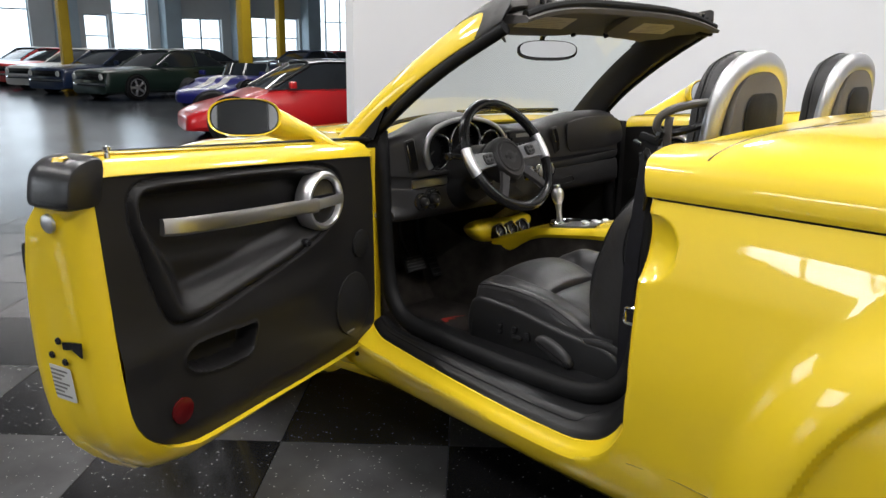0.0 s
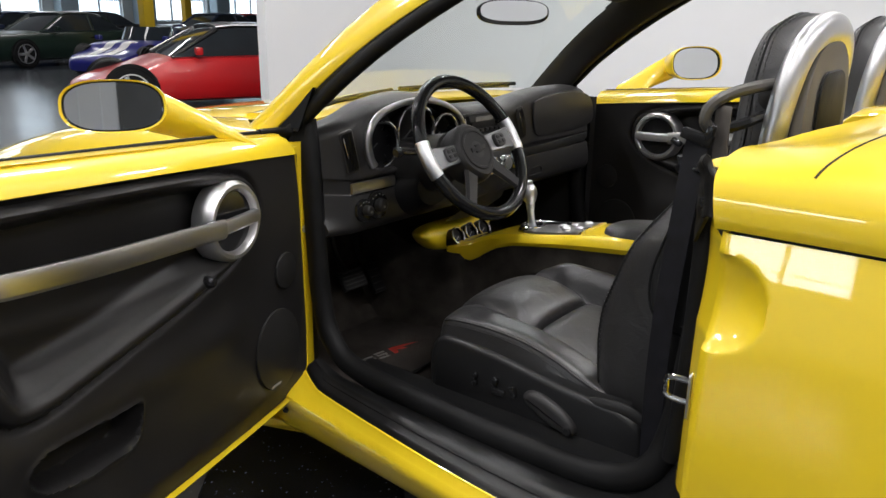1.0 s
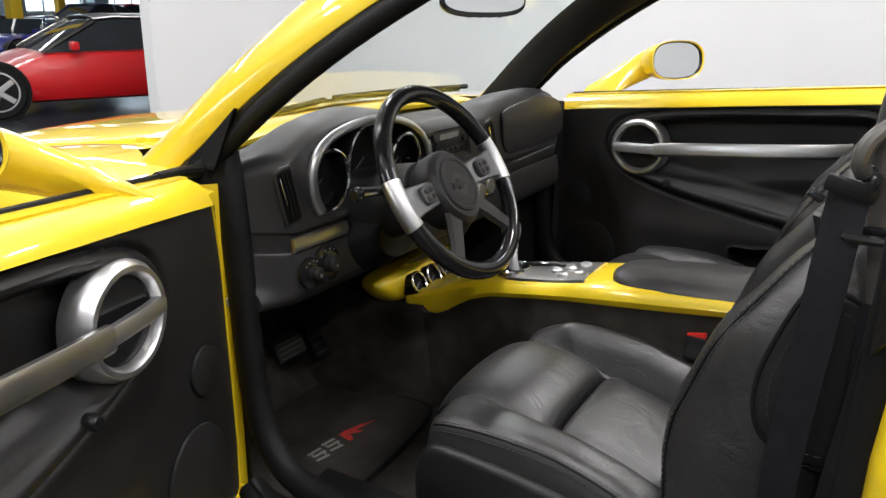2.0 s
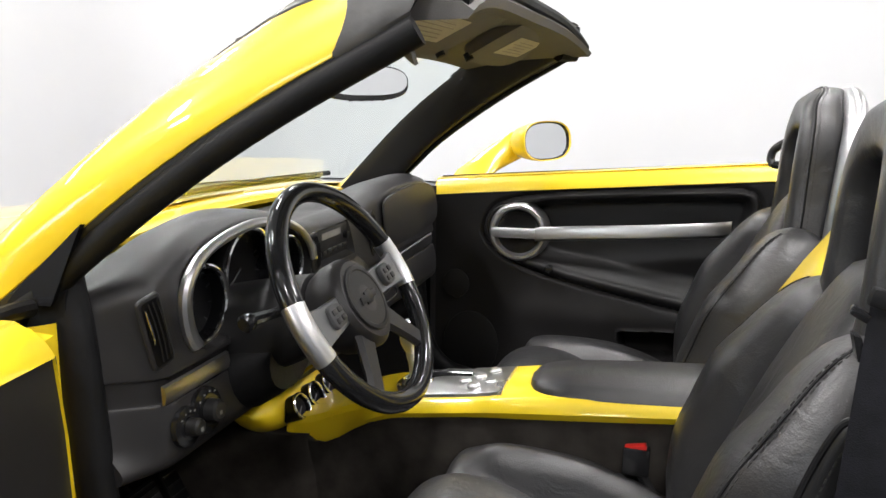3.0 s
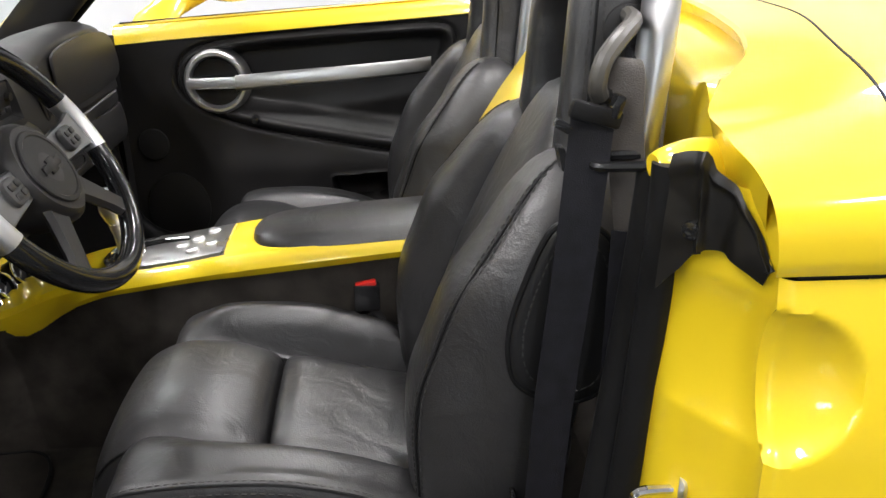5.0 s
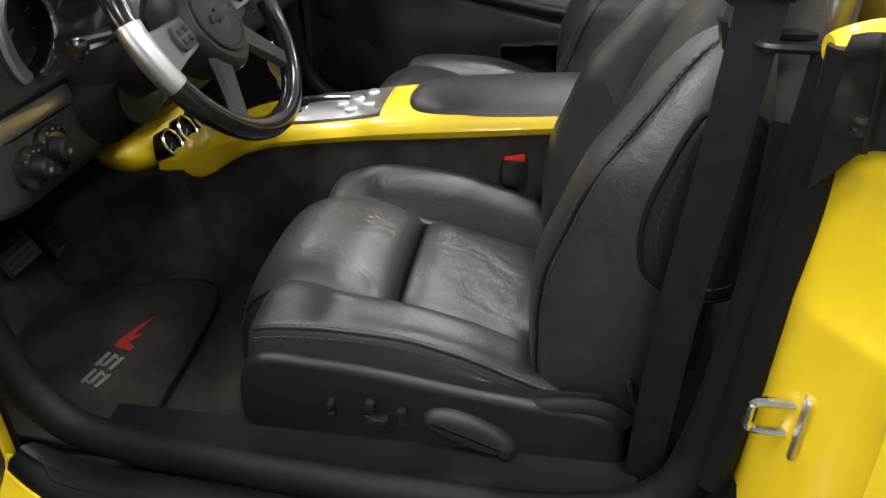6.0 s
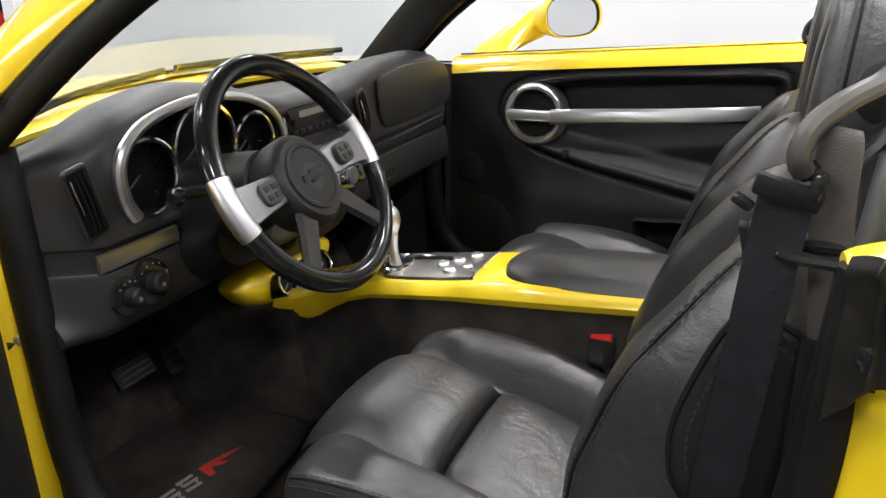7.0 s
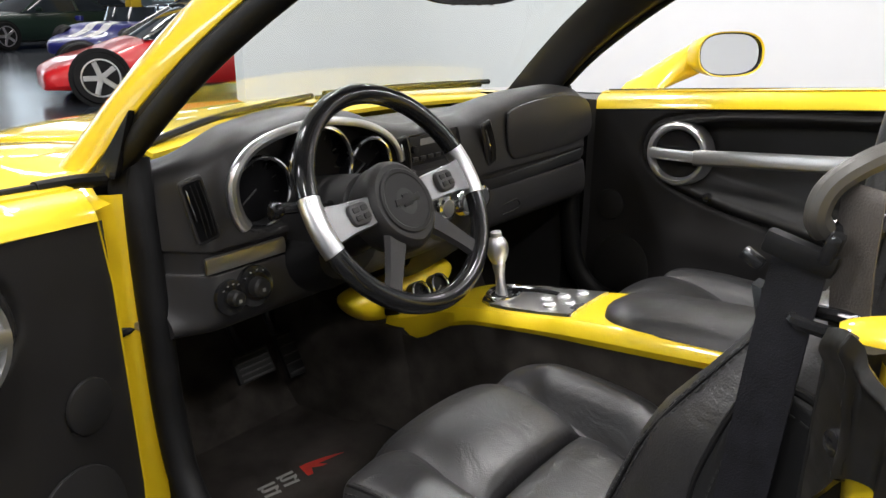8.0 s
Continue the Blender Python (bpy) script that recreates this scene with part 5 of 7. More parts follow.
for bx, by in ((-0.05, -0.10), (-0.022, -0.075), (0.006, -0.10), (-0.025, -0.13), (0.04, -0.125)):
    part("console_button", moved(lathe([(0.0135, 0), (0.0135, 0.006), (0.010, 0.009), (0, 0.008)], 18), pose(bx, by, 0.7795 - 0.11 * (by + 0.1), -6)), SATIN, console)
shifter = part("gear_shifter", moved(lathe([(0.019, 0.0), (0.013, 0.012), (0.0105, 0.03), (0.0105, 0.055), (0.014, 0.075), (0.0135, 0.083), (0.018, 0.090), (0.0225, 0.103), (0.024, 0.114), (0.0225, 0.126), (0.018, 0.136), (0.0125, 0.141), (0.0115, 0.143), (0.0125, 0.146), (0.0115, 0.153), (0.0, 0.155)], 28), pose(-0.02, 0.037, 0.752, -4, -6, 0)), SATIN, car, "satin metal gear shifter with a ball knob")


def armrest():
    rings = []
    for y, w, zt in ((-0.215, 0.03, 0.806), (-0.23, 0.062, 0.813), (-0.27, 0.082, 0.820), (-0.36, 0.092, 0.829), (-0.48, 0.095, 0.838), (-0.60, 0.096, 0.846), (-0.66, 0.09, 0.842)):
        rings.append([(x * w, y, zt - 0.026 + h) for x, h in ((-0.98, -0.018), (-1.04, 0.0), (-0.95, 0.016), (-0.8, 0.024), (0, 0.027), (0.8, 0.024), (0.95, 0.016), (1.04, 0.0), (0.98, -0.018))])
    return loft([[tuple(q) for q in r] for r in zip(*[curve_pts(c, 4) for c in zip(*rings)])])


part("armrest", armrest(), LEATHER, console, "padded black leather armrest")

# seats
WINGF = [(0.58, -0.500), (0.68, -0.492), (0.73, -0.489), (0.79, -0.493), (0.87, -0.518), (0.95, -0.550), (1.0, -0.588), (1.055, -0.628), (1.09, -0.664), (1.108, -0.70)]
WINGR = [(0.58, -0.70), (0.80, -0.735), (1.0, -0.762), (1.06, -0.768), (1.09, -0.760), (1.108, -0.728)]
WINGW = [(0.58, 0.062), (0.66, 0.076), (0.80, 0.080), (0.95, 0.079), (1.03, 0.074), (1.07, 0.064), (1.095, 0.046), (1.108, 0.014)]
COREF = [(0.56, -0.530), (0.70, -0.530), (0.85, -0.568), (0.95, -0.608), (1.05, -0.655), (1.12, -0.690), (1.155, -0.712), (1.172, -0.738)]
COREW = [(0.56, 0.125), (0.95, 0.125), (1.04, 0.116), (1.10, 0.096), (1.14, 0.072), (1.165, 0.045), (1.172, 0.02)]


def limb(rows, seg=20, p=2.6):
    """A soft body: rows of centre, half width across x and half height, along the given line."""
    rings = []
    for (cx, cy, cz), w, h in rows:
        ring = []
        for k in range(seg):
            a = 2 * math.pi * k / seg
            c, s = math.cos(a), math.sin(a)
            ring.append((cx + w * math.copysign(abs(c) ** (2 / p), c), cy, cz + h * math.copysign(abs(s) ** (2 / p), s)))
        rings.append(ring)
    return loft([[tuple(q) for q in r] for r in zip(*[curve_pts(c, 4) for c in zip(*rings)])])


def pad(rows, w, bottom, crown, seg=28):
    """A cushion with a softly crowned top that falls off at its sides: rows of y and top height."""
    rings = []
    for p in curve_pts([(y, z, 0) for y, z in rows], 4):
        ring = [(-w, p.x, bottom)]
        for i in range(seg + 1):
            u = -1 + 2 * i / seg
            ring.append((w * u, p.x, p.y + crown * (1 - u * u) - 0.022 * abs(u) ** 9))
        rings.append(ring + [(w, p.x, bottom)])
    return loft(rings)


# side bolster of the cushion: y, height at the crease, at the crown and at the stitched edge, and how far it has reached its full width
BOLSTER = [(-0.086, 0.632, 0.646, 0.636, 0.72), (-0.090, 0.655, 0.668, 0.655, 0.86), (-0.102, 0.672, 0.686, 0.668, 0.95), (-0.13, 0.680, 0.693, 0.677, 1.0), (-0.18, 0.674, 0.696, 0.682, 1.0), (-0.25, 0.654, 0.694, 0.683, 1.0), (-0.33, 0.632, 0.686, 0.677, 1.0), (-0.41, 0.608, 0.667, 0.657, 1.0), (-0.47, 0.593, 0.645, 0.633, 0.99), (-0.53, 0.583, 0.622, 0.610, 0.96), (-0.60, 0.565, 0.60, 0.585, 0.9)]


def bolster_ring(row, s, hi):
    y, zc, zt, zs, k = row
    pts = [(0.128, 0.54), (0.134, zc - 0.012), (0.142, zc + 0.004), (0.160, zc + (zt + hi - zc) * 0.72), (0.186, zt + hi), (0.218, zt + hi * 0.8 - 0.004), (0.242, zs + hi * 0.4 + 0.009), (0.254, zs), (0.259, zs - 0.016), (0.262, 0.625), (0.255, 0.575), (0.19, 0.54)]
    return [(s * (0.195 + (x - 0.195) * k), y, z) for x, z in pts]


def wing_pt(z, ang, s):
    f, r, w = lerp(z, WINGF), lerp(z, WINGR), lerp(z, WINGW)
    c, sn = math.cos(ang), math.sin(ang)
    x = 0.182 - 0.030 * sstep(0.95, 1.108, z) + w * math.copysign(abs(c) ** 0.70, c)
    y = (f + r) / 2 + (f - r) / 2 * math.copysign(abs(sn) ** (0.80 if sn > 0 else 0.5), sn)
    return Vector((s * x, y, z))


HEADPATH = [Vector((0.130 - 0.015 * t, 1.03 + 0.195 * t, 0.044 - 0.016 * sstep(0, 0.8, t))) for t in [k / 10 for k in range(10)]]
HEADPATH += [Vector((0.115 * math.cos(a) ** 0.85, 1.225 + 0.121 * math.sin(a) ** 0.9, 0.028 + 0.019 * math.sin(a) ** 2)) for a in arc(18, 0, 90)[:-1]] + [Vector((0.0, 1.346, 0.047))]
HEADPATH = HEADPATH + [Vector((-p.x, p.y, p.z)) for p in HEADPATH[-2::-1]]
HEADF = [(1.03, -0.684), (1.10, -0.690), (1.17, -0.695), (1.24, -0.698), (1.30, -0.704), (1.35, -0.714)]
HEADR = [(1.03, -0.79), (1.20, -0.797), (1.30, -0.796), (1.35, -0.786)]


def head_pt(i, ang):
    """A point on the headrest's arch: 0 is its outer side, a right angle its front."""
    p = HEADPATH[i]
    a, b = HEADPATH[max(i - 1, 0)], HEADPATH[min(i + 1, len(HEADPATH) - 1)]
    t = Vector((b.x - a.x, 0, b.y - a.y)).normalized()
    out = Vector((t.z, 0, -t.x))
    f, r = lerp(p.y, HEADF), lerp(p.y, HEADR)
    c, sn = math.cos(ang), math.sin(ang)
    q = Vector((p.x, (f + r) / 2 + (f - r) / 2 * math.copysign(abs(sn) ** 0.62, sn), p.y)) + out * (p.z * math.copysign(abs(c) ** 0.62, c))
    q.y -= 0.02 * sstep(1.355, 1.395, q.z)
    return q


def build_seat(cx):
    outer = -1 if cx < 0 else 1
    T = Matrix.Translation((cx, 0, 0))
    put = lambda bm: moved(bm, T)
    skirt = loft([[(x, y, z) for x, z in ((-0.24, 0.41), (-0.252, 0.48), (-0.25, zt), (-0.20, zt + 0.01), (0.20, zt + 0.01), (0.25, zt), (0.252, 0.48), (0.24, 0.41))] for y, zt in ((-0.075, 0.565), (-0.085, 0.60), (-0.12, 0.62), (-0.2, 0.625), (-0.4, 0.60), (-0.56, 0.58), (-0.63, 0.57))])
    seat = part("seat", put(skirt), PLASTIC, car, "black leather bucket seat with a tall headrest")
    thigh = [(-0.030, 0.53), (-0.024, 0.56), (-0.028, 0.60), (-0.042, 0.636), (-0.064, 0.664), (-0.098, 0.684), (-0.14, 0.693), (-0.20, 0.688), (-0.245, 0.674), (-0.268, 0.662), (-0.280, 0.648), (-0.283, 0.62)]
    th = part("thigh_cushion", put(pad(thigh, 0.146, 0.52, 0.018)), LEATHER, seat, "smooth black leather thigh cushion")
    for s in (-1, 1):
        part("cushion_piping", put(tube([(s * 0.1465, y, z - 0.016) for y, z in thigh[3:10]], 0.0022, 6)), RUBBER, th)
    rear = [(-0.285, 0.62), (-0.288, 0.644), (-0.298, 0.656), (-0.33, 0.658), (-0.40, 0.640), (-0.48, 0.620), (-0.56, 0.606)]
    part("seat_insert", put(pad(rear, 0.142, 0.52, 0.006)), LEATHER, seat, "slightly sunken black leather seat insert")
    for s in (-1, 1):
        hi = 0.0 if s == outer else 0.032
        rings = [bolster_ring(r, s, hi * sstep(-0.09, -0.20, r[0])) for r in BOLSTER]
        rings = [curve_pts(r, 3, True) for r in rings]
        bm = loft([[tuple(q) for q in r] for r in zip(*[curve_pts(c, 6) for c in zip(*rings)])])
        for v in bm.verts:
            if v.co.z > 0.63 and s != outer:
                for yy, d in ((-0.385, 0.004), (-0.405, 0.005), (-0.425, 0.004)):
                    v.co.z -= d * math.exp(-((v.co.y - yy - 0.10 * (abs(v.co.x) - 0.19)) / 0.006) ** 2)
        b = part("side_bolster", put(bm), LEATHER, seat, "raised leather side bolster with stitching")
        for up, nm in ((0.010, "stitching"), (0.002, "cushion_seam"), (-0.007, "stitching")):
            pts = []
            for row in BOLSTER[2:-1]:
                q = bolster_ring(row, s, hi * sstep(-0.09, -0.20, row[0]))
                k = 0.5 + up / 0.02
                pts.append(Vector(q[8]).lerp(Vector(q[7]), min(1, k * 2)).lerp(Vector(q[6]), max(0, k - 0.5)) + Vector((s * 0.0012, 0, 0.0008)))
            part(nm, put(dashes(pts) if nm == "stitching" else tube(pts, 0.0022, 6)), STITCH if nm == "stitching" else RUBBER, b)
    # backrest: a sunken centre between two wings
    rings = []
    for k in range(33):
        z = 0.56 + 0.612 * k / 32
        f, w = lerp(z, COREF), lerp(z, COREW)
        r = -0.772
        rings.append([(w * math.copysign(abs(math.cos(a)) ** 0.6, math.cos(a)), (f + r) / 2 + (f - r) / 2 * math.copysign(abs(math.sin(a)) ** 0.55, math.sin(a)), z) for a in [2 * math.pi * i / 36 for i in range(36)]])
    back = part("backrest", put(loft(rings)), LEATHER, seat, "reclined black leather backrest with side bolsters")
    for s in (-1, 1):
        zs = [0.58 + 0.50 * k / 24 for k in range(25)] + [1.088, 1.096, 1.102, 1.106, 1.108]
        wing = part("back_bolster", put(loft([[wing_pt(z, 2 * math.pi * i / 40, s) for i in range(40)] for z in zs])), LEATHER, back, "rounded leather back bolster with double stitching")
        for ang, nm in ((64, "back_stitching"), (59, "back_seam"), (54, "back_stitching")):
            pts = [wing_pt(z, radians(ang), s) + Vector((s * 0.0006, 0.0006, 0)) for z in (0.62, 0.68, 0.74, 0.80, 0.86, 0.92, 0.98, 1.03, 1.065, 1.085, 1.098)]
            part(nm, put(dashes(pts) if nm == "back_stitching" else tube(pts, 0.0020, 6)), STITCH if nm == "back_stitching" else RUBBER, wing)
    # headrest: an arch round an oval opening
    head = part("headrest", put(loft([[head_pt(i, 2 * math.pi * k / 32) for k in range(32)] for i in range(len(HEADPATH))])), LEATHER, seat, "tall leather headrest with an oval opening")
    part("head_backing", put(moved(slab([(0.125 * math.cos(a), 0.15 * math.sin(a)) for a in arc(31, 0, 348)], 0.03, 0.008), pose(0, -0.764, 1.175, 90))), PLASTIC, head, "")
    for ang, nm in ((24, "head_stitching"), (15, "head_seam"), (6, "head_stitching")):
        n = len(HEADPATH)
        pts = [head_pt(i, radians(ang)) for i in range(0, n, 2)]
        mid = Vector((0, -0.74, 1.2))
        pts = [p + (p - mid).normalized() * 0.0008 for p in pts]
        part(nm, put(dashes(pts) if nm == "head_stitching" else tube(pts, 0.0020, 6)), STITCH if nm == "head_stitching" else RUBBER, head)
    # side skirt with switches and the lever
    side = [(-0.078, 0.50), (-0.070, 0.55), (-0.077, 0.60), (-0.094, 0.628), (-0.125, 0.642), (-0.19, 0.641), (-0.28, 0.635), (-0.40, 0.618), (-0.50, 0.607), (-0.58, 0.602), (-0.63, 0.575), (-0.64, 0.52), (-0.625, 0.475), (-0.40, 0.482), (-0.27, 0.486), (-0.15, 0.492), (-0.10, 0.492)]
    m = Matrix(((0, 0, outer, outer * 0.245), (1, 0, 0, 0), (0, 1, 0, 0), (0, 0, 0, 1)))
    panel = part("side_panel", put(moved(slab([(p.x, p.y) for p in curve_pts([(a, b, 0) for a, b in side], 4, True)], 0.030, 0.014, 4), m)), SKIRT, seat, "black plastic seat skirt with power switches")
    for sy, sz, w, h, lean in ((-0.217, 0.570, 0.013, 0.016, 0), (-0.217, 0.552, 0.013, 0.014, 0), (-0.274, 0.574, 0.015, 0.020, 10), (-0.284, 0.549, 0.036, 0.014, -6), (-0.272, 0.556, 0.012, 0.010, 0), (-0.324, 0.563, 0.015, 0.028, -10)):
        part("seat_switch", put(moved(slab(rounded(w, h, 0.004, 3), 0.012, 0.004), m @ pose(sy, sz, 0.029, 0, 0, lean))), GLOSSBLACK, panel, "")
    paddle = [(-0.352, 0.562), (-0.362, 0.578), (-0.39, 0.584), (-0.43, 0.574), (-0.465, 0.556), (-0.486, 0.535), (-0.488, 0.516), (-0.470, 0.508), (-0.43, 0.514), (-0.39, 0.532), (-0.365, 0.546)]
    lev = part("recline_lever", put(moved(slab([(p.x, p.y) for p in curve_pts([(a, b, 0) for a, b in paddle], 4, True)], 0.020, 0.016, 5), m @ pose(0, 0, 0.026))), DASHMAT, panel, "black recline lever")
    part("lever_pivot", put(moved(lathe([(0.010, 0), (0.009, 0.005), (0.004, 0.006), (0, 0.005)], 14), m @ pose(-0.474, 0.523, 0.045))), GLOSSBLACK, lev)
    part("track_cover", put(moved(box(0.05, 0.085, 0.035, (0, 0, 0), 0.010), pose(outer * 0.228, -0.085, 0.462, 8))), PLASTIC, seat)
    part("back_hinge", put(tube([(outer * 0.262, -0.50, 0.585), (outer * 0.266, -0.54, 0.602), (outer * 0.262, -0.60, 0.60), (outer * 0.255, -0.64, 0.575)], 0.016, 10, flat=0.008)), PLASTIC, seat, "pleated vinyl gusset at the backrest hinge")
    part("side_hook", put(tube([(outer * 0.258, -0.655, 0.60), (outer * 0.270, -0.645, 0.625), (outer * 0.268, -0.634, 0.650), (outer * 0.255, -0.632, 0.658)], 0.004, 8)), GLOSSBLACK, seat, "small wire hook")
    # recessed rear side panel of the backrest
    shell = [(-0.618, 0.862), (-0.618, 0.91), (-0.632, 0.965), (-0.652, 1.02), (-0.668, 1.042), (-0.70, 1.045), (-0.735, 1.02), (-0.752, 0.95), (-0.756, 0.87), (-0.745, 0.82), (-0.715, 0.800), (-0.672, 0.802), (-0.632, 0.826)]
    m2 = Matrix(((0, 0, outer, outer * 0.2475), (1, 0, 0, 0), (0, 1, 0, 0), (0, 0, 0, 1)))
    sp = part("back_side_panel", put(moved(slab([(p.x, p.y) for p in curve_pts([(a, b, 0) for a, b in shell], 4, True)], 0.020, 0.010, 4), m2)), SKIRT, seat, "dark vinyl panel on the side of the backrest")
    part("panel_groove", put(moved(tube([(a, b, 0.0125) for a, b in shell], 0.0045, 8, closed=True), m2)), RUBBER, sp)
    inner = [(-0.692 + (a + 0.692) * 0.78, 0.922 + (b - 0.922) * 0.84) for a, b in shell]
    part("panel_stitching", put(moved(dashes([(a, b, 0.0200) for a, b in inner + inner[:1]]), m2)), STITCH, sp)
    # silver hoop and its backing panel
    hoop = [(-0.190, -0.772, 0.98), (-0.190, -0.780, 1.12), (-0.181, -0.790, 1.24), (-0.150, -0.800, 1.318), (-0.085, -0.806, 1.356), (0, -0.808, 1.366), (0.085, -0.806, 1.356), (0.150, -0.800, 1.318), (0.181, -0.790, 1.24), (0.190, -0.780, 1.12), (0.190, -0.772, 0.98)]
    part("roll_hoop", put(tube(hoop, 0.022, 18, smooth=6, flat=0.030, up=(0, 1, 0))), HOOPMETAL, car, "satin silver roll hoop behind the headrest")
    panel_pts = [(x * 0.86, z) for x, y, z in hoop]
    bm = slab([(p.x, p.y) for p in curve_pts([(a, b - 0.02, 0) for a, b in panel_pts], 3)], 0.02, 0.004)
    hp = part("hoop_panel", put(moved(bm, pose(0, -0.803, 0, 90))), VISOR, car, "brownish black hoop back panel")
    part("hoop_opening", put(moved(slab(rounded(0.19, 0.15, 0.05), 0.004, 0.002), pose(0, -0.826, 1.215, 90))), RUBBER, hp)


build_seat(-0.37)
build_seat(0.37)

# windscreen header with visors
def header():
    rings = []
    for k in range(25):
        x = -0.585 + 1.17 * k / 24
        a = abs(x) / 0.60
        dz = -0.062 * a ** 3.2
        dy = -0.04 * a * a
        sec = [(0.135, 1.452), (0.125, 1.478), (0.06, 1.508), (-0.04, 1.533), (-0.13, 1.543), (-0.178, 1.538), (-0.194, 1.522), (-0.187, 1.508), (-0.11, 1.506), (0.02, 1.482)]
        rings.append([(x, y + dy, z + dz * (0.35 + 0.65 * (z - 1.44) / 0.11)) for y, z in sec])
    return loft(rings)


head_rail = part("header_rail", header(), VISOR, car, "dark grey vinyl windscreen header rail")
part("header_seal", tube([(-0.58 + 1.16 * k / 12, -0.186 - 0.03 * (abs(-0.58 + 1.16 * k / 12) / 0.6) ** 2, 1.540 - 0.058 * (abs(-0.58 + 1.16 * k / 12) / 0.6) ** 3.2) for k in range(13)], 0.012, 8), RUBBER, head_rail, "black rubber header seal")
part("header_tip", tube([(0.565, -0.150, 1.474), (0.59, -0.172, 1.468), (0.608, -0.190, 1.464)], lambda t: 0.022 - 0.012 * t, 8), RUBBER, head_rail)
for s in (-1, 1):
    # sun visor
    out = [(0.075, -0.225), (0.20, -0.232), (0.45, -0.228), (0.56, -0.215), (0.585, -0.18), (0.57, -0.12), (0.52, -0.072), (0.40, -0.060), (0.24, -0.062), (0.13, -0.072), (0.085, -0.10)]
    vm = Matrix.Translation((0, -0.026, 1.4545)) @ Matrix.Rotation(radians(-26.5), 4, "X") @ Matrix.Translation((0, 0.085, 0))
    vis = part("sun_visor", moved(slab([(s * p.x, p.y) for p in curve_pts([(a, b * 1.1, 0) for a, b in out], 4, True)], 0.026, 0.012, 4), vm @ pose(0, 0, -0.010)), VISOR, head_rail, "brownish grey vinyl sun visor with a cream label")
    part("visor_label", moved(slab(rounded(0.25, 0.070, 0.003, 2, s * 0.33, -0.155), 0.001), vm @ pose(0, 0, -0.0118)), CREAM, vis, "cream warning label")
    for k in range(5):
        part("label_print", moved(slab(rounded(0.19 - 0.035 * (k % 3), 0.0022, 0.001, 1, s * 0.33, -0.133 - 0.0105 * k), 0.0006), vm @ pose(0, 0, -0.0126)), TANMARK, vis)
    part("visor_pivot", moved(lathe([(0.009, -0.006), (0.009, 0.010), (0, 0.011)], 14), vm @ pose(s * 0.10, -0.09, -0.012)), RUBBER, vis)
    lt = part("roof_latch", box(0.10, 0.05, 0.032, (s * 0.47, -0.175, 1.522), 0.006), VISOR, head_rail, "grey plastic roof latch")
    part("latch_hole", box(0.03, 0.052, 0.02, (s * 0.455, -0.176, 1.525), 0.004), GLOSSBLACK, lt)
    part("latch_hook", box(0.012, 0.06, 0.014, (s * 0.495, -0.181, 1.527), 0.003), GLOSSBLACK, lt)

flap = part("seal_flap", thick(grid(lambda u, v: (-0.606 - 0.012 * math.sin(v * math.pi) - 0.010 * u, -0.122 - 0.036 * u - 0.012 * v + 0.012 * math.sin(u * math.pi) * v, 1.492 - (0.030 + 0.040 * u) * v - 0.012 * u), 14, 14), 0.006), GREYRUBBER, car, "drooping grey rubber flap at the pillar corner")

# inside mirror
rm = Matrix.Translation((0.022, 0.165, 1.392)) @ pose(0, 0, 0, 88, 0, -24)
oval = [(0.125 * math.copysign(abs(math.cos(a)) ** 0.7, math.cos(a)), 0.037 * math.copysign(abs(math.sin(a)) ** 0.75, math.sin(a))) for a in arc(43, 0, 352)]
mir = part("inside_mirror", moved(loft([[(x * k, y * k, z) for x, y in oval] for k, z in ((0.55, -0.035), (0.85, -0.025), (1.0, -0.006), (1.0, 0.003), (0.97, 0.005))]), rm), GLOSSBLACK, car, "black inside rear-view mirror")
part("mirror_glass", moved(slab([(x * 0.94, y * 0.80 + 0.004) for x, y in oval], 0.0015), rm @ pose(0, 0, 0.005)), MIRROR, mir)
part("mirror_stem", tube([(0.03, 0.19, 1.40), (0.02, 0.19, 1.44), (0.0, 0.13, 1.47)], 0.010, 8), GLOSSBLACK, mir)
for k in range(4):
    part("mirror_button", moved(box(0.010, 0.004, 0.003, (-0.045 + 0.03 * k, -0.036, 0.002), 0.001, 1), rm), DASHMAT, mir)

# outside mirrors
def side_mirror(m, arm, lab, k0=1.0):
    ov = [(k0 * 0.118 * math.copysign(abs(math.cos(a)) ** 0.72, math.cos(a)), k0 * 0.062 * math.copysign(abs(math.sin(a)) ** 0.78, math.sin(a))) for a in arc(43, 0, 352)]
    sh = part("side_mirror", moved(loft([[(x * k, y * k, z) for x, y in ov] for k, z in ((0.25, -0.105), (0.6, -0.092), (0.85, -0.06), (0.97, -0.02), (1.0, 0.0), (0.99, 0.006), (0.94, 0.004), (0.92, -0.008))]), m), YELLOW, car, lab)
    part("mirror_bezel", moved(loft([[(x * k, y * k, z) for x, y in ov] for k, z in ((0.935, -0.006), (0.93, 0.004), (0.90, 0.002), (0.895, -0.010))]), m), GLOSSBLACK, sh)
    part("mirror_glass", moved(slab([(x * 0.90, y * 0.88) for x, y in ov], 0.0015), m @ pose(0, 0, -0.0035)), MIRROR, sh)
    part("mirror_arm", loft(arm), YELLOW, sh)
    return sh


def arm_rings(pts):
    return [[Vector(p) + Vector((0, w * math.cos(a), h * math.sin(a))) for a in arc(15, 0, 337)] for p, w, h in pts]


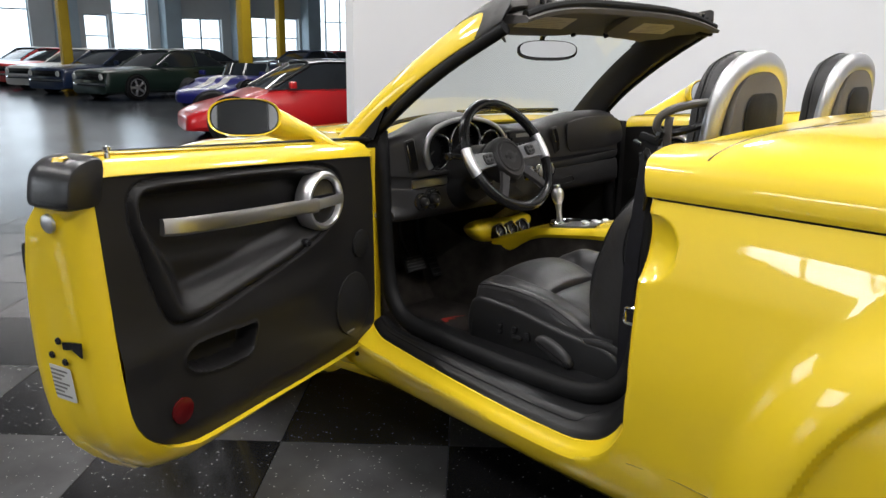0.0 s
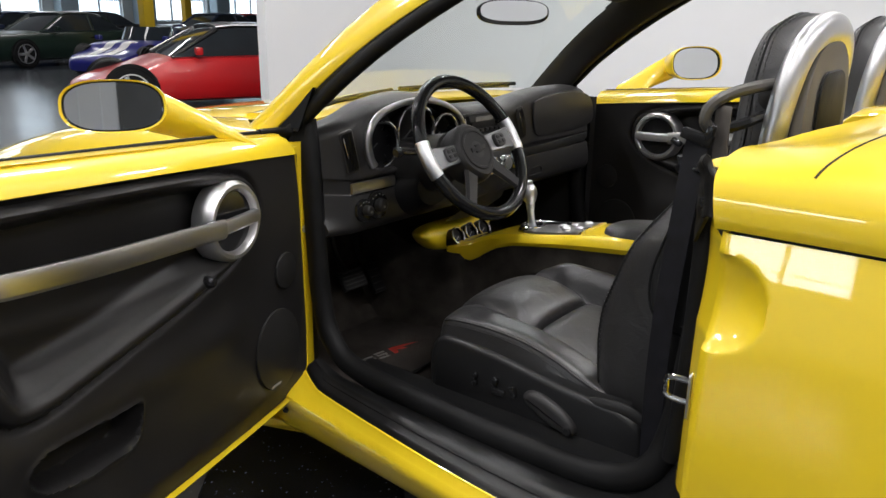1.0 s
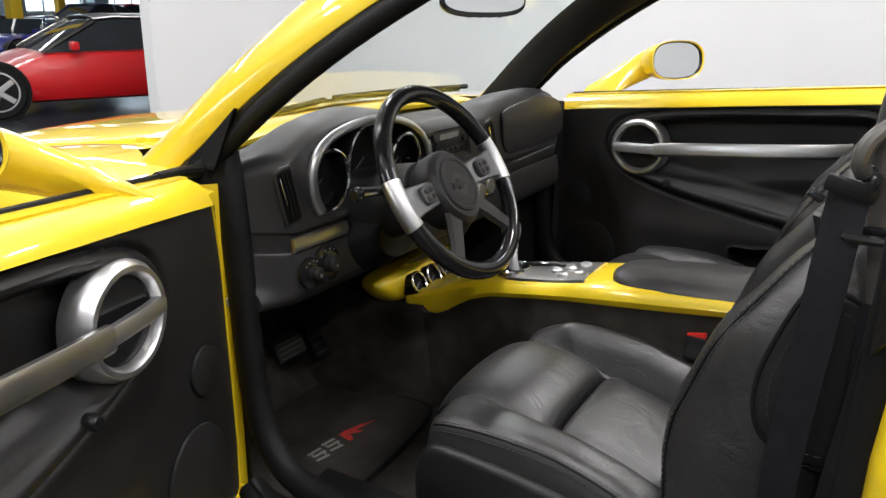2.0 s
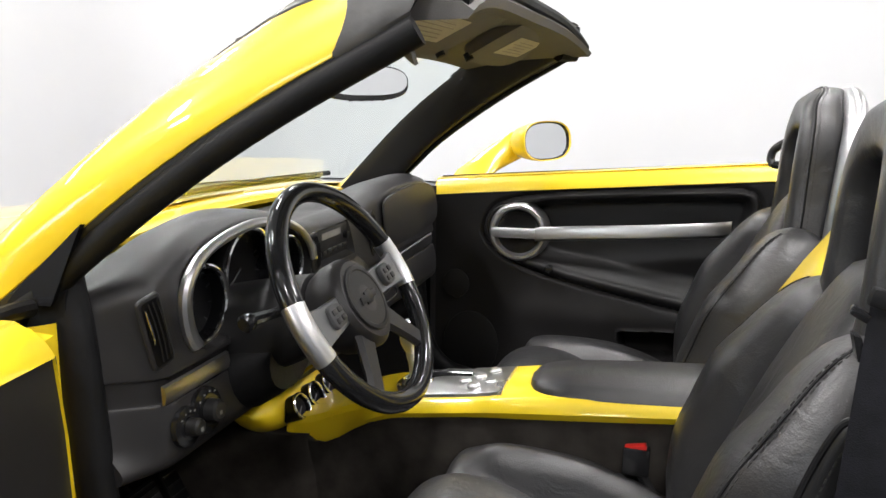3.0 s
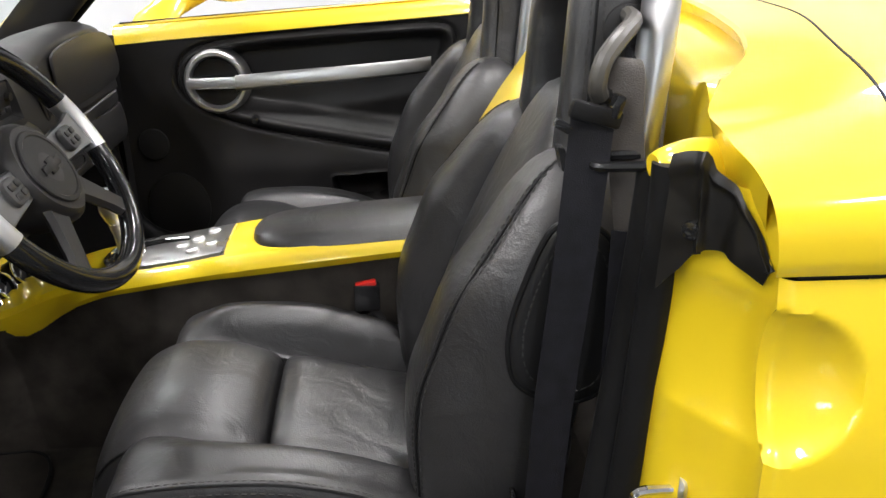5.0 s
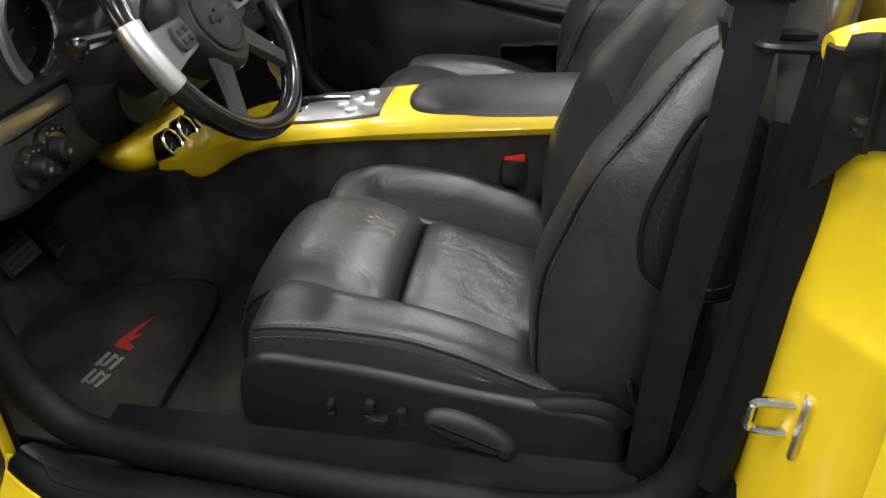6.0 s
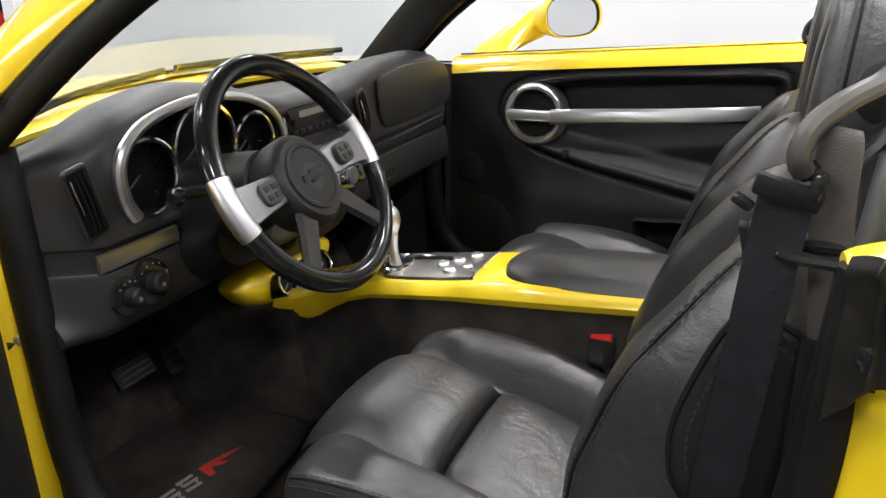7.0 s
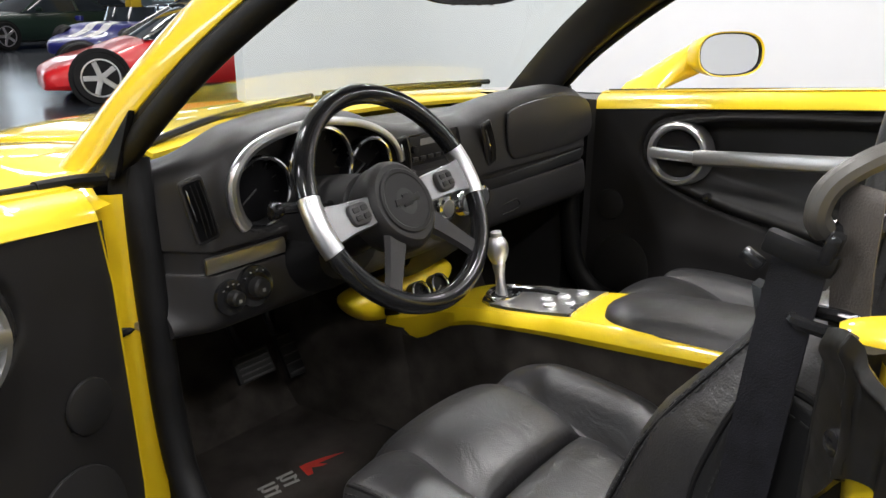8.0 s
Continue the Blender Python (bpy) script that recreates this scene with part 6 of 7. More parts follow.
def facing(c, n):
    """A frame at c whose z axis points along n, with x level."""
    z = Vector(n).normalized()
    x = Vector((0, 0, 1)).cross(z).normalized()
    y = z.cross(x)
    return Matrix(((x.x, y.x, z.x, c[0]), (x.y, y.y, z.y, c[1]), (x.z, y.z, z.z, c[2]), (0, 0, 0, 1)))


side_mirror(facing((-1.164, 0.345, 1.192), (-0.55, -0.82, 0.10)), arm_rings([((-1.10, 0.36, 1.185), 0.045, 0.050), ((-1.05, 0.335, 1.165), 0.045, 0.045), ((-0.98, 0.30, 1.13), 0.05, 0.035), ((-0.93, 0.29, 1.105), 0.055, 0.025), ((-0.89, 0.28, 1.085), 0.055, 0.015)]), "yellow door mirror with a dark-rimmed glass", 0.88)
side_mirror(facing((0.912, -0.068, 1.222), (-0.47, -0.87, 0.10)), arm_rings([((0.91, 0.03, 1.205), 0.04, 0.045), ((0.89, 0.07, 1.18), 0.045, 0.040), ((0.855, 0.11, 1.15), 0.05, 0.03), ((0.82, 0.14, 1.125), 0.06, 0.018), ((0.80, 0.15, 1.105), 0.06, 0.012)]), "yellow passenger door mirror with a print line")
part("sail_panel", loft([[(-0.690, 0.398, 1.092), (-0.700, 0.308, 1.100), (-0.690, 0.258, 1.207)], [(-0.700, 0.398, 1.090), (-0.712, 0.306, 1.097), (-0.702, 0.255, 1.209)]]), GLOSSBLACK, car, "small glossy black corner panel")
part("pillar_foot", limb([((-0.678, 0.372, 1.06), 0.010, 0.030), ((-0.682, 0.362, 1.045), 0.016, 0.062), ((-0.684, 0.335, 1.045), 0.020, 0.066), ((-0.682, 0.300, 1.055), 0.014, 0.060)], 14, 3.5), RUBBER, car, "black rubber pad at the pillar foot")
# wipers at the foot of the screen
for pts in ([(-0.55, 0.50, 1.103), (-0.30, 0.585, 1.125), (-0.02, 0.625, 1.135)], [(0.02, 0.625, 1.137), (0.30, 0.60, 1.134), (0.60, 0.535, 1.128)]):
    w = part("wiper", tube(pts, 0.008, 6), RUBBER, car, "black windscreen wiper")
    part("wiper_arm", tube([(p[0], p[1] + 0.03, p[2] - 0.012) for p in pts], 0.006, 6), GLOSSBLACK, w)
# door check strap and hinges
chk = part("door_check", tube([(-0.690, 0.318, 0.838), (-0.72, 0.326, 0.832), (-0.775, 0.318, 0.824)], 0.008, 8), GLOSSBLACK, car, "black door check strap with a bolt")
part("check_bolt", moved(lathe([(0.012, 0), (0.011, 0.008), (0.006, 0.012), (0, 0.012)], 12), pose(-0.693, 0.318, 0.84, 90, 0, -30)), SATIN, chk)
hg = part("door_hinge", box(0.022, 0.022, 0.05, (-0.762, 0.335, 0.945), 0.008), YELLOW, car, "yellow painted door hinge")
part("hinge_pin", moved(lathe([(0.009, -0.03), (0.009, 0.03), (0, 0.031)], 12), pose(-0.768, 0.322, 0.945)), YELLOW, hg)

# black strip that stands for the shade in the gap by the hinge pillar
part("pillar_gap_shade", tube([(-0.785, 0.335, 0.47), (-0.785, 0.338, 0.75), (-0.785, 0.338, 0.92)], 0.010, 10), RUBBER, car, "black strip standing in for the shade in the hinge gap")
# rear corner: rubber cap, striker, belts
CAPRUBBER = mat("worn_rubber", (0.013, 0.012, 0.011), 0.36, spec=0.45, var=0.4, scale=18, bump=0.3, bump_scale=60, rough_var=0.18)


def cap_sheet(u, v):
    pts = [(-0.768, -0.740, 1.168), (-0.782, -0.752, 1.174), (-0.794, -0.764, 1.179), (-0.800, -0.770, 1.162), (-0.812, -0.782, 1.149), (-0.822, -0.792, 1.136), (-0.833, -0.803, 1.112), (-0.844, -0.814, 1.078)]
    low = [(-0.766, -0.739, 1.025), (-0.784, -0.754, 1.056), (-0.792, -0.762, 1.073), (-0.799, -0.769, 1.079), (-0.812, -0.782, 1.080), (-0.822, -0.792, 1.075), (-0.832, -0.802, 1.068), (-0.841, -0.811, 1.060)]
    k = u * 7
    i = min(int(k), 6)
    t = k - i
    a = Vector(pts[i]).lerp(Vector(pts[i + 1]), t)
    b = Vector(low[i]).lerp(Vector(low[i + 1]), t)
    p = a.lerp(b, v)
    fold = 0.010 * math.exp(-((u - 0.27 - 0.10 * v) / 0.05) ** 2) - 0.012 * math.exp(-((u - 0.60 + 0.08 * v) / 0.09) ** 2) + 0.008 * math.exp(-((v - 0.10) / 0.08) ** 2)
    n = noise.noise(p * 26) + 0.5 * noise.noise(p * 60)
    out = 0.003 * n + fold * (1 - u * 0.5)
    return (p.x - 0.7 * out, p.y + 0.7 * out, p.z + 0.003 * noise.noise(p * 30))


part("corner_rubber", thick(grid(cap_sheet, 60, 26), 0.006), CAPRUBBER, car, "crumpled black rubber corner seal")
part("rubber_post", tube([(-0.738, -0.752, 1.15), (-0.740, -0.752, 1.05), (-0.737, -0.748, 0.8), (-0.735, -0.735, 0.6)], 0.020, 12), RUBBER, car, "black rubber seal post")
part("rubber_bolt", moved(lathe([(0.010, 0), (0.009, 0.005), (0.004, 0.006), (0, 0.004)], 14), pose(-0.789, -0.759, 1.098, 90, 0, -135)), GLOSSBLACK, car)
stk = part("striker", moved(slab(rounded(0.045, 0.085, 0.008), 0.005, 0.002), pose(-0.80, -0.778, 0.775, 90)), SATIN, car, "zinc door striker loop")
part("striker_loop", tube([(-0.80, -0.782, 0.755), (-0.80, -0.738, 0.757), (-0.80, -0.733, 0.775), (-0.80, -0.738, 0.793), (-0.80, -0.782, 0.795)], 0.0055, 8, smooth=4), CHROME, stk)
part("jamb_sticker", moved(slab(rounded(0.03, 0.05, 0.003, 2), 0.001), pose(-0.79, -0.7825, 0.70, 90)), WHITEMARK, car, "small white jamb sticker")


def strap(pts, w, name, material, parent, label="", axis=(0, 1, 0)):
    P = curve_pts(pts, 8)
    ax = Vector(axis).normalized()
    rings = []
    for i, p in enumerate(P):
        t = (P[min(i + 1, len(P) - 1)] - P[max(i - 1, 0)]).normalized()
        n = t.cross(ax).normalized()
        rings.append([p + ax * (w * a) + n * b for a, b in ((-0.5, -0.0008), (0, -0.0012), (0.5, -0.0008), (0.5, 0.0008), (0, 0.0012), (-0.5, 0.0008))])
    return part(name, loft(rings), material, parent, label)


belt = strap([(-0.660, -0.690, 1.185), (-0.668, -0.685, 1.12), (-0.675, -0.678, 1.0), (-0.678, -0.668, 0.85), (-0.675, -0.664, 0.68), (-0.665, -0.665, 0.52), (-0.655, -0.67, 0.46)], 0.047, "seat_belt", BELT, car, "near-black navy seat belt webbing", (0.25, 1, 0))
strap([(-0.640, -0.722, 1.238), (-0.650, -0.724, 1.225), (-0.656, -0.727, 1.17), (-0.664, -0.736, 1.10), (-0.672, -0.745, 1.04)], 0.042, "belt_upper", mat("belt_grey", (0.060, 0.052, 0.047), 0.55, var=0.15, scale=40, bump=0.5, bump_scale=500), belt, "grey-brown upper belt webbing", (0.7, 1, 0))
strap([(-0.672, -0.742, 1.05), (-0.68, -0.745, 0.8), (-0.68, -0.74, 0.6)], 0.044, "belt_rear", BELT, belt, "", (0.35, 1, 0))
clip = part("belt_clip", moved(box(0.016, 0.058, 0.020, (0, 0, 0), 0.005), pose(-0.668, -0.690, 1.184, 14, 0, 0)), RUBBER, belt, "black plastic belt guide clip")
part("clip_tab", moved(box(0.012, 0.020, 0.010, (0, 0, 0), 0.003), pose(-0.670, -0.655, 1.172, 30, 0, 0)), GLOSSBLACK, clip)
part("clip_ridge", moved(box(0.018, 0.012, 0.026, (0, 0, 0), 0.004), pose(-0.668, -0.712, 1.192, 14, 0, 0)), GLOSSBLACK, clip)
part("belt_tongue", loft([[(-0.650 + a, -0.664 + y, 1.132 + z) for y, z in ((-0.006, -0.014), (0.002, 0.012), (0.010, 0.014), (0.003, -0.013))] for a in (-0.010, -0.008, 0.008, 0.010)]), GLOSSBLACK, belt, "metal belt tongue")
part("belt_loop", tube([(-0.700, -0.748, 1.135), (-0.675, -0.700, 1.128), (-0.665, -0.693, 1.130), (-0.655, -0.700, 1.133), (-0.665, -0.745, 1.138)], 0.006, 8), GLOSSBLACK, belt, "black wire belt loop")
for s in (-1, 1):
    arm = tube([(s * 0.515, -0.765, 1.270), (s * 0.575, -0.752, 1.268), (s * 0.625, -0.722, 1.256), (s * 0.648, -0.700, 1.236), (s * 0.652, -0.694, 1.212), (s * 0.645, -0.700, 1.198)], 0.0105, 10)
    ar = part("belt_arm", arm, DASHMAT if s > 0 else mat("arm_plastic", (0.06, 0.056, 0.05), 0.4, var=0.1), car, "curved plastic belt guide arm")
    part("arm_bar", tube([(s * 0.645, -0.700, 1.198), (s * 0.62, -0.73, 1.200), (s * 0.56, -0.76, 1.215), (s * 0.515, -0.775, 1.225)], 0.010, 8), GLOSSBLACK, ar)
    part("arm_base", moved(lathe([(0.034, 0), (0.032, 0.008), (0.02, 0.012), (0, 0.012)], 20), pose(s * 0.505, -0.768, 1.25, 0, 90 * s, 0)), PLASTIC, ar)
    bk = part("belt_buckle", box(0.022, 0.05, 0.055, (s * 0.118, -0.435, 0.705), 0.005), GLOSSBLACK, car, "black belt buckle with a red button")
    part("buckle_button", moved(box(0.016, 0.040, 0.014, (0, 0, 0), 0.003), pose(s * 0.119, -0.433, 0.730, -12)), REDPL, bk)
    part("buckle_stem", tube([(s * 0.117, -0.445, 0.68), (s * 0.115, -0.50, 0.58), (s * 0.115, -0.53, 0.5)], 0.010, 8), PLASTIC, bk)

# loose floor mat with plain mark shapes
mt = thing("floor_mat", "charcoal carpet floor mat with a red and grey mark", "floor mat", m=pose(0, 0, 0.371))
outline = [(-0.595, 0.160), (-0.40, 0.166), (-0.22, 0.182), (-0.150, 0.205), (-0.122, 0.245), (-0.125, 0.31), (-0.14, 0.62), (-0.17, 0.66), (-0.56, 0.62), (-0.60, 0.57), (-0.625, 0.22)]


def mat_mesh(off, k=1.0):
    bm = slab([(p.x, p.y) for p in curve_pts([(a, b, 0) for a, b in outline], 3, True)], 0.008, 0.003)
    return bm


part("mat_carpet", mat_mesh(0), MATCLOTH, mt)
part("mat_binding", tube([(a, b, 0.006) for a, b in outline], 0.0045, 6, closed=True), RUBBER, mt, "black stitched binding")


def mark(pts, material, name):
    part(name, slab(pts, 0.0012), material, mt).location = (0, 0, 0.0075)


for x0 in (-0.478, -0.428):
    for a, b in (((0.000, 0.036), (0.040, 0.030)), ((0.000, 0.022), (0.012, 0.034)), ((0.002, 0.020), (0.036, 0.014)), ((0.024, 0.004), (0.038, 0.016)), ((-0.006, 0.004), (0.030, -0.004))):
        mark([(x0 + a[0], 0.296 + a[1] - 0.0045), (x0 + b[0], 0.296 + b[1] - 0.0045), (x0 + b[0] + 0.002, 0.296 + b[1] + 0.0035), (x0 + a[0] + 0.002, 0.296 + a[1] + 0.0035)], GREYMARK, "mark_bar")
mark([(-0.376, 0.288), (-0.362, 0.286), (-0.350, 0.306), (-0.330, 0.292), (-0.318, 0.290), (-0.330, 0.306), (-0.262, 0.294), (-0.300, 0.312), (-0.345, 0.326), (-0.366, 0.328)], REDMARK, "mark_swoosh")

# far wall with tall windows, piers and yellow posts
BACKDROP = glow("bright_sky", (0.85, 0.93, 1.0), 1.7)
tagged(part("backdrop", loft([[(-2, 41, -1), (-2, 41, 9)], [(36, 41, -1), (36, 41, 9)]], closed=False), BACKDROP), "bright overcast daylight outside", "backdrop", kind="structure")
tagged(part("backdrop", loft([[(-17.5, -6, -1), (-17.5, -6, 9)], [(-17.5, 22, -1), (-17.5, 22, 9)]], closed=False), BACKDROP), "bright overcast daylight outside", "backdrop", kind="structure")
FRAME = mat("window_frame_paint", (0.30, 0.33, 0.36), 0.5, var=0.08)
PANE = glass("window_glass", (0.95, 0.98, 1.0), 0.95)


def window_wall(name, along, lo, hi, at, openings, height):
    """A wall with openings (start, end, sill, head) cut through it; along x at y = at, or along y at x = at."""
    bm = bmesh.new()
    def block(a, b, z0, z1):
        if b - a > 0.01 and z1 - z0 > 0.01:
            c, d = (a + b) / 2, b - a
            if along == "x":
                box(d, 0.4, z1 - z0, (c, at, (z0 + z1) / 2), bm=bm)
            else:
                box(0.4, d, z1 - z0, (at, c, (z0 + z1) / 2), bm=bm)
    last = lo
    for a, b, z0, z1 in openings:
        block(last, a, 0, height)
        block(a, b, 0, z0)
        block(a, b, z1, height)
        last = b
    block(last, hi, 0, height)
    tagged(part(name, bm, HALLPAINT, smooth=0), "grey hall wall with tall bright windows", "wall", kind="structure")
    for k, (a, b, z0, z1) in enumerate(openings):
        win = new("window_%d" % (k + 1 + (20 if along == "y" else 0)))
        tagged(win, "grey framed window with clear panes", "window", kind="structure")
        n = max(1, round((b - a) / 1.3))
        for i in range(n + 1):
            c = a + (b - a) * i / n
            part("window_frame", box(*((0.07, 0.1, z1 - z0) if along == "x" else (0.1, 0.07, z1 - z0)), ((c, at, (z0 + z1) / 2) if along == "x" else (at, c, (z0 + z1) / 2))), FRAME, win)
        for z in (z0 + 0.035, (z0 + z1) / 2, z1 - 0.035):
            part("window_bar", box(*((b - a, 0.08, 0.06) if along == "x" else (0.08, b - a, 0.06)), (((a + b) / 2, at, z) if along == "x" else (at, (a + b) / 2, z))), FRAME, win)
        g = loft([[(a, at, z0), (a, at, z1)], [(b, at, z0), (b, at, z1)]] if along == "x" else [[(at, a, z0), (at, a, z1)], [(at, b, z0), (at, b, z1)]], closed=False)
        part("pane", g, PANE, win).visible_shadow = False


window_wall("wall_north", "x", -16, 34, 39.0, [(-8, -3, 0.9, 4.2), (0, 5, 0.9, 4.2), (7.2, 10.4, 0.6, 5.6), (12.9, 14.1, 0.9, 3.0), (14.3, 16.2, 0.6, 5.6), (18.0, 20.4, 0.9, 3.0), (22.3, 25.6, 0.9, 3.2), (26.6, 30, 0.6, 5.6)], 7.2)
window_wall("wall_west", "y", -12, 39, -14.2, [(1.05, 4.55, 2.9, 4.0), (11, 15.5, 1.4, 4.3)], 7.2)
for px, py in ((6.96, 24.8), (9.75, 18.6), (16.5, 27.0), (1.0, 34.0)):
    post = thing("steel_post", "yellow painted steel post standing on the hall floor", "post", "yellow posts", pose(px, py, 0))
    part("shaft", box(0.30, 0.30, 7.0, (0, 0, 3.52), 0.02), YELLOWPOST, post)
    part("base_plate", box(0.45, 0.45, 0.03, (0, 0, 0.016), 0.004), YELLOWPOST, post)
for k, (px, py) in enumerate(((11.9, 38.4), (17.2, 38.4), (21.4, 38.4), (26.2, 38.4))):
    pier = thing("wall_pier", "pale blue-grey painted pier on the far wall", "pier", "wall piers", pose(px, py, 0))
    part("pier_shaft", box(0.9, 0.8, 7.0, (0, 0, 3.51), 0.03), mat("pier_paint", (0.50, 0.62, 0.70), 0.6, var=0.08, scale=1) if k == 0 else bpy.data.materials["pier_paint"], pier)

# parked cars
CARGLASS = mat("car_window", (0.02, 0.025, 0.03), 0.05, var=0.1, scale=4, rough_var=0.03)
LIGHTGLASS = mat("headlamp_glass", (0.6, 0.62, 0.62), 0.12, var=0.1, scale=20)


def paint(name, c):
    return mat(name, c, 0.3, coat=0.5, var=0.03, scale=3, rough_var=0.05)


def parked(label, color, x, y, turn, L=4.7, W=1.85, H=1.32, style="coupe", stripe=None, over=0.84, top=None):
    """A parked car, its nose along local y."""
    c = thing("parked_car", label, "car", "parked cars", pose(x, y, 0, 0, 0, turn))
    h = L / 2
    belt = 0.66 * H
    nose = 0.50 * H if style != "classic" else 0.58 * H
    if style == "classic":
        hood = [(1.2, 0.98, 0.97 * belt), (h - 0.6, 0.96, 0.93 * belt), (h - 0.22, 0.94, 0.90 * belt), (h - 0.06, 0.91, 0.86 * belt), (h, 0.86, 0.70 * belt)]
    else:
        hood = [(1.05, 0.98, 0.93 * belt), (h - 0.75, 0.95, 0.78 * belt), (h - 0.30, 0.87, 0.64 * belt), (h - 0.06, 0.70, 0.52 * belt), (h, 0.52, 0.44 * belt)]
    st = [(-h, 0.60, 0.62 * belt), (-h + 0.06, 0.86, 0.86 * belt), (-h + 0.35, 0.95, 0.99 * belt), (-0.9, 1.0, 1.0 * belt), (0.0, 1.0, 0.99 * belt), (0.75, 0.98, 0.98 * belt)] + hood
    prof = [(0.80, 0.17), (0.94, 0.22), (1.0, 0.36), (1.0, 0.60), (0.985, 0.84), (0.93, 0.96), (0.80, 1.0), (0.4, 1.02), (0.0, 1.025)]
    rings = []
    for yy, w, zt in st:
        half = [(-a * w * W / 2, yy, 0.17 + (b - 0.17) / 0.83 * (zt - 0.17)) for a, b in prof]
        rings.append(half + [(-p[0], p[1], p[2]) for p in half[-2::-1]])
    rings = [[tuple(q) for q in r] for r in zip(*[curve_pts(cc, 4) for cc in zip(*rings)])]
    bm = loft(rings)
    part("body", bm, color, c)
    if style == "roadster":
        part("cockpit", loft([[(s * 0.6, yy, belt * 0.98) for s in (-1, -0.5, 0, 0.5, 1)] for yy in (-0.9, 0.25)], closed=False), CARPET, c).location = (0, 0, 0.03)
        part("windshield", thick(grid(lambda u, v: (-0.62 + 1.24 * u, 0.45 - 0.18 * v - 0.25 * (2 * u - 1) ** 2, belt + 0.30 * v), 12, 4), 0.01), CARGLASS, c)
        part("roll_bar", tube([(-0.45, -0.75, belt), (-0.42, -0.78, belt + 0.3), (-0.1, -0.78, belt + 0.3), (-0.08, -0.75, belt)], 0.025, 8), CHROME, c)
    else:
        roof = [(-1.55 if style != "coupe" else -1.7, 0.80, 0.0), (-0.95, 0.74, 0.86), (-0.6, 0.70, 0.98), (0.0, 0.69, 1.0), (0.28, 0.71, 0.93), (0.95, 0.82, 0.0)]
        rings = []
        for yy, w, k in roof:
            zt = belt * 0.985 + (H - belt) * k
            half = [(-W / 2 * 0.90 * (0.93 if k else w / 0.8 * 0.9), yy, belt * 0.97), (-W / 2 * (w + (0.88 - w) * 0.5), yy, belt + (zt - belt) * 0.5), (-W / 2 * w, yy, zt - 0.03 * k), (-W / 2 * w * 0.85, yy, zt), (0, yy, zt + 0.015 * k)]
            rings.append(half + [(-p[0], p[1], p[2]) for p in half[-2::-1]])
        part("cabin_glass", loft(rings), CARGLASS, c)
        rr = [r for r in rings if r[4][2] > belt + 0.7 * (H - belt)]
        part("roof", thick(loft([[(p[0] * 1.01, p[1], p[2] + 0.012) for p in r[2:7]] for r in rr], closed=False), -0.02), top or color, c)
        for s in (-1, 1):
            for seq in ((rings[-1][0], rings[-2][2], ), (rings[0][0], rings[1][2])):
                (ax, ay, az), (bx, by, bz) = seq
                part("roof_post", tube([(s * abs(ax) * 0.97, ay, az), (s * abs(bx), by, bz)], 0.035, 8, smooth=0), top or color, c)
            part("mid_post", tube([(s * W / 2 * 0.86, -0.55, belt), (s * W / 2 * 0.71, -0.5, H - 0.05)], 0.04, 8, smooth=0), top or color, c)
    if stripe:
        for s in (-0.2, 0.2):
            pts = [(s, yy, 0.17 + (zt - 0.17) * 1.028 + 0.006) for yy, w, zt in st[5:9]]
            part("stripe", loft([[(p[0] - 0.11, p[1], p[2]), (p[0] + 0.11, p[1], p[2])] for p in curve_pts(pts, 4)], closed=False), stripe, c)
    for s in (-1, 1):
        for yy in (-h + 1.0, h - over):
            wheel(c, s * (W / 2 - 0.09), yy, s, 0.34, 0.22)
            part("wheel_well", moved(lathe([(0.33, -0.1), (0.37, 0.0), (0.375, 0.008), (0.33, 0.012)], 28), pose(s * (W / 2 - 0.015), yy, 0.335, 0, 90 * s, 0)), RUBBER, c)
        part("headlamp", moved(lathe([(0.085, -0.03), (0.085, 0.0), (0.07, 0.02), (0, 0.03)], 18), pose(s * W * 0.34, h + (0.035 if style == "classic" else -0.16), nose * (0.80 if style == "classic" else 0.62), -90)), LIGHTGLASS, c)
        part("door_mirror", box(0.16, 0.10, 0.11, (s * (W / 2 + 0.02), 0.62, belt + 0.06), 0.03), color, c)
        part("door_handle", box(0.03, 0.16, 0.025, (s * (W / 2 - 0.012), -0.42, belt * 0.80), 0.006), GLOSSBLACK, c)
    if style == "classic":
        part("bumper", tube([(-W * 0.44, h - 0.18, 0.42), (-W * 0.36, h + 0.0, 0.42), (0, h + 0.05, 0.42), (W * 0.36, h + 0.0, 0.42), (W * 0.44, h - 0.18, 0.42)], 0.05, 8), CHROME, c)
        part("grille", box(W * 0.78, 0.05, 0.17, (0, h - 0.0, nose * 0.80), 0.01), GLOSSBLACK, c)
    else:
        part("bumper_slot", box(W * 0.5, 0.05, 0.08, (0, h - 0.03, 0.30), 0.02), GLOSSBLACK, c)
    return c


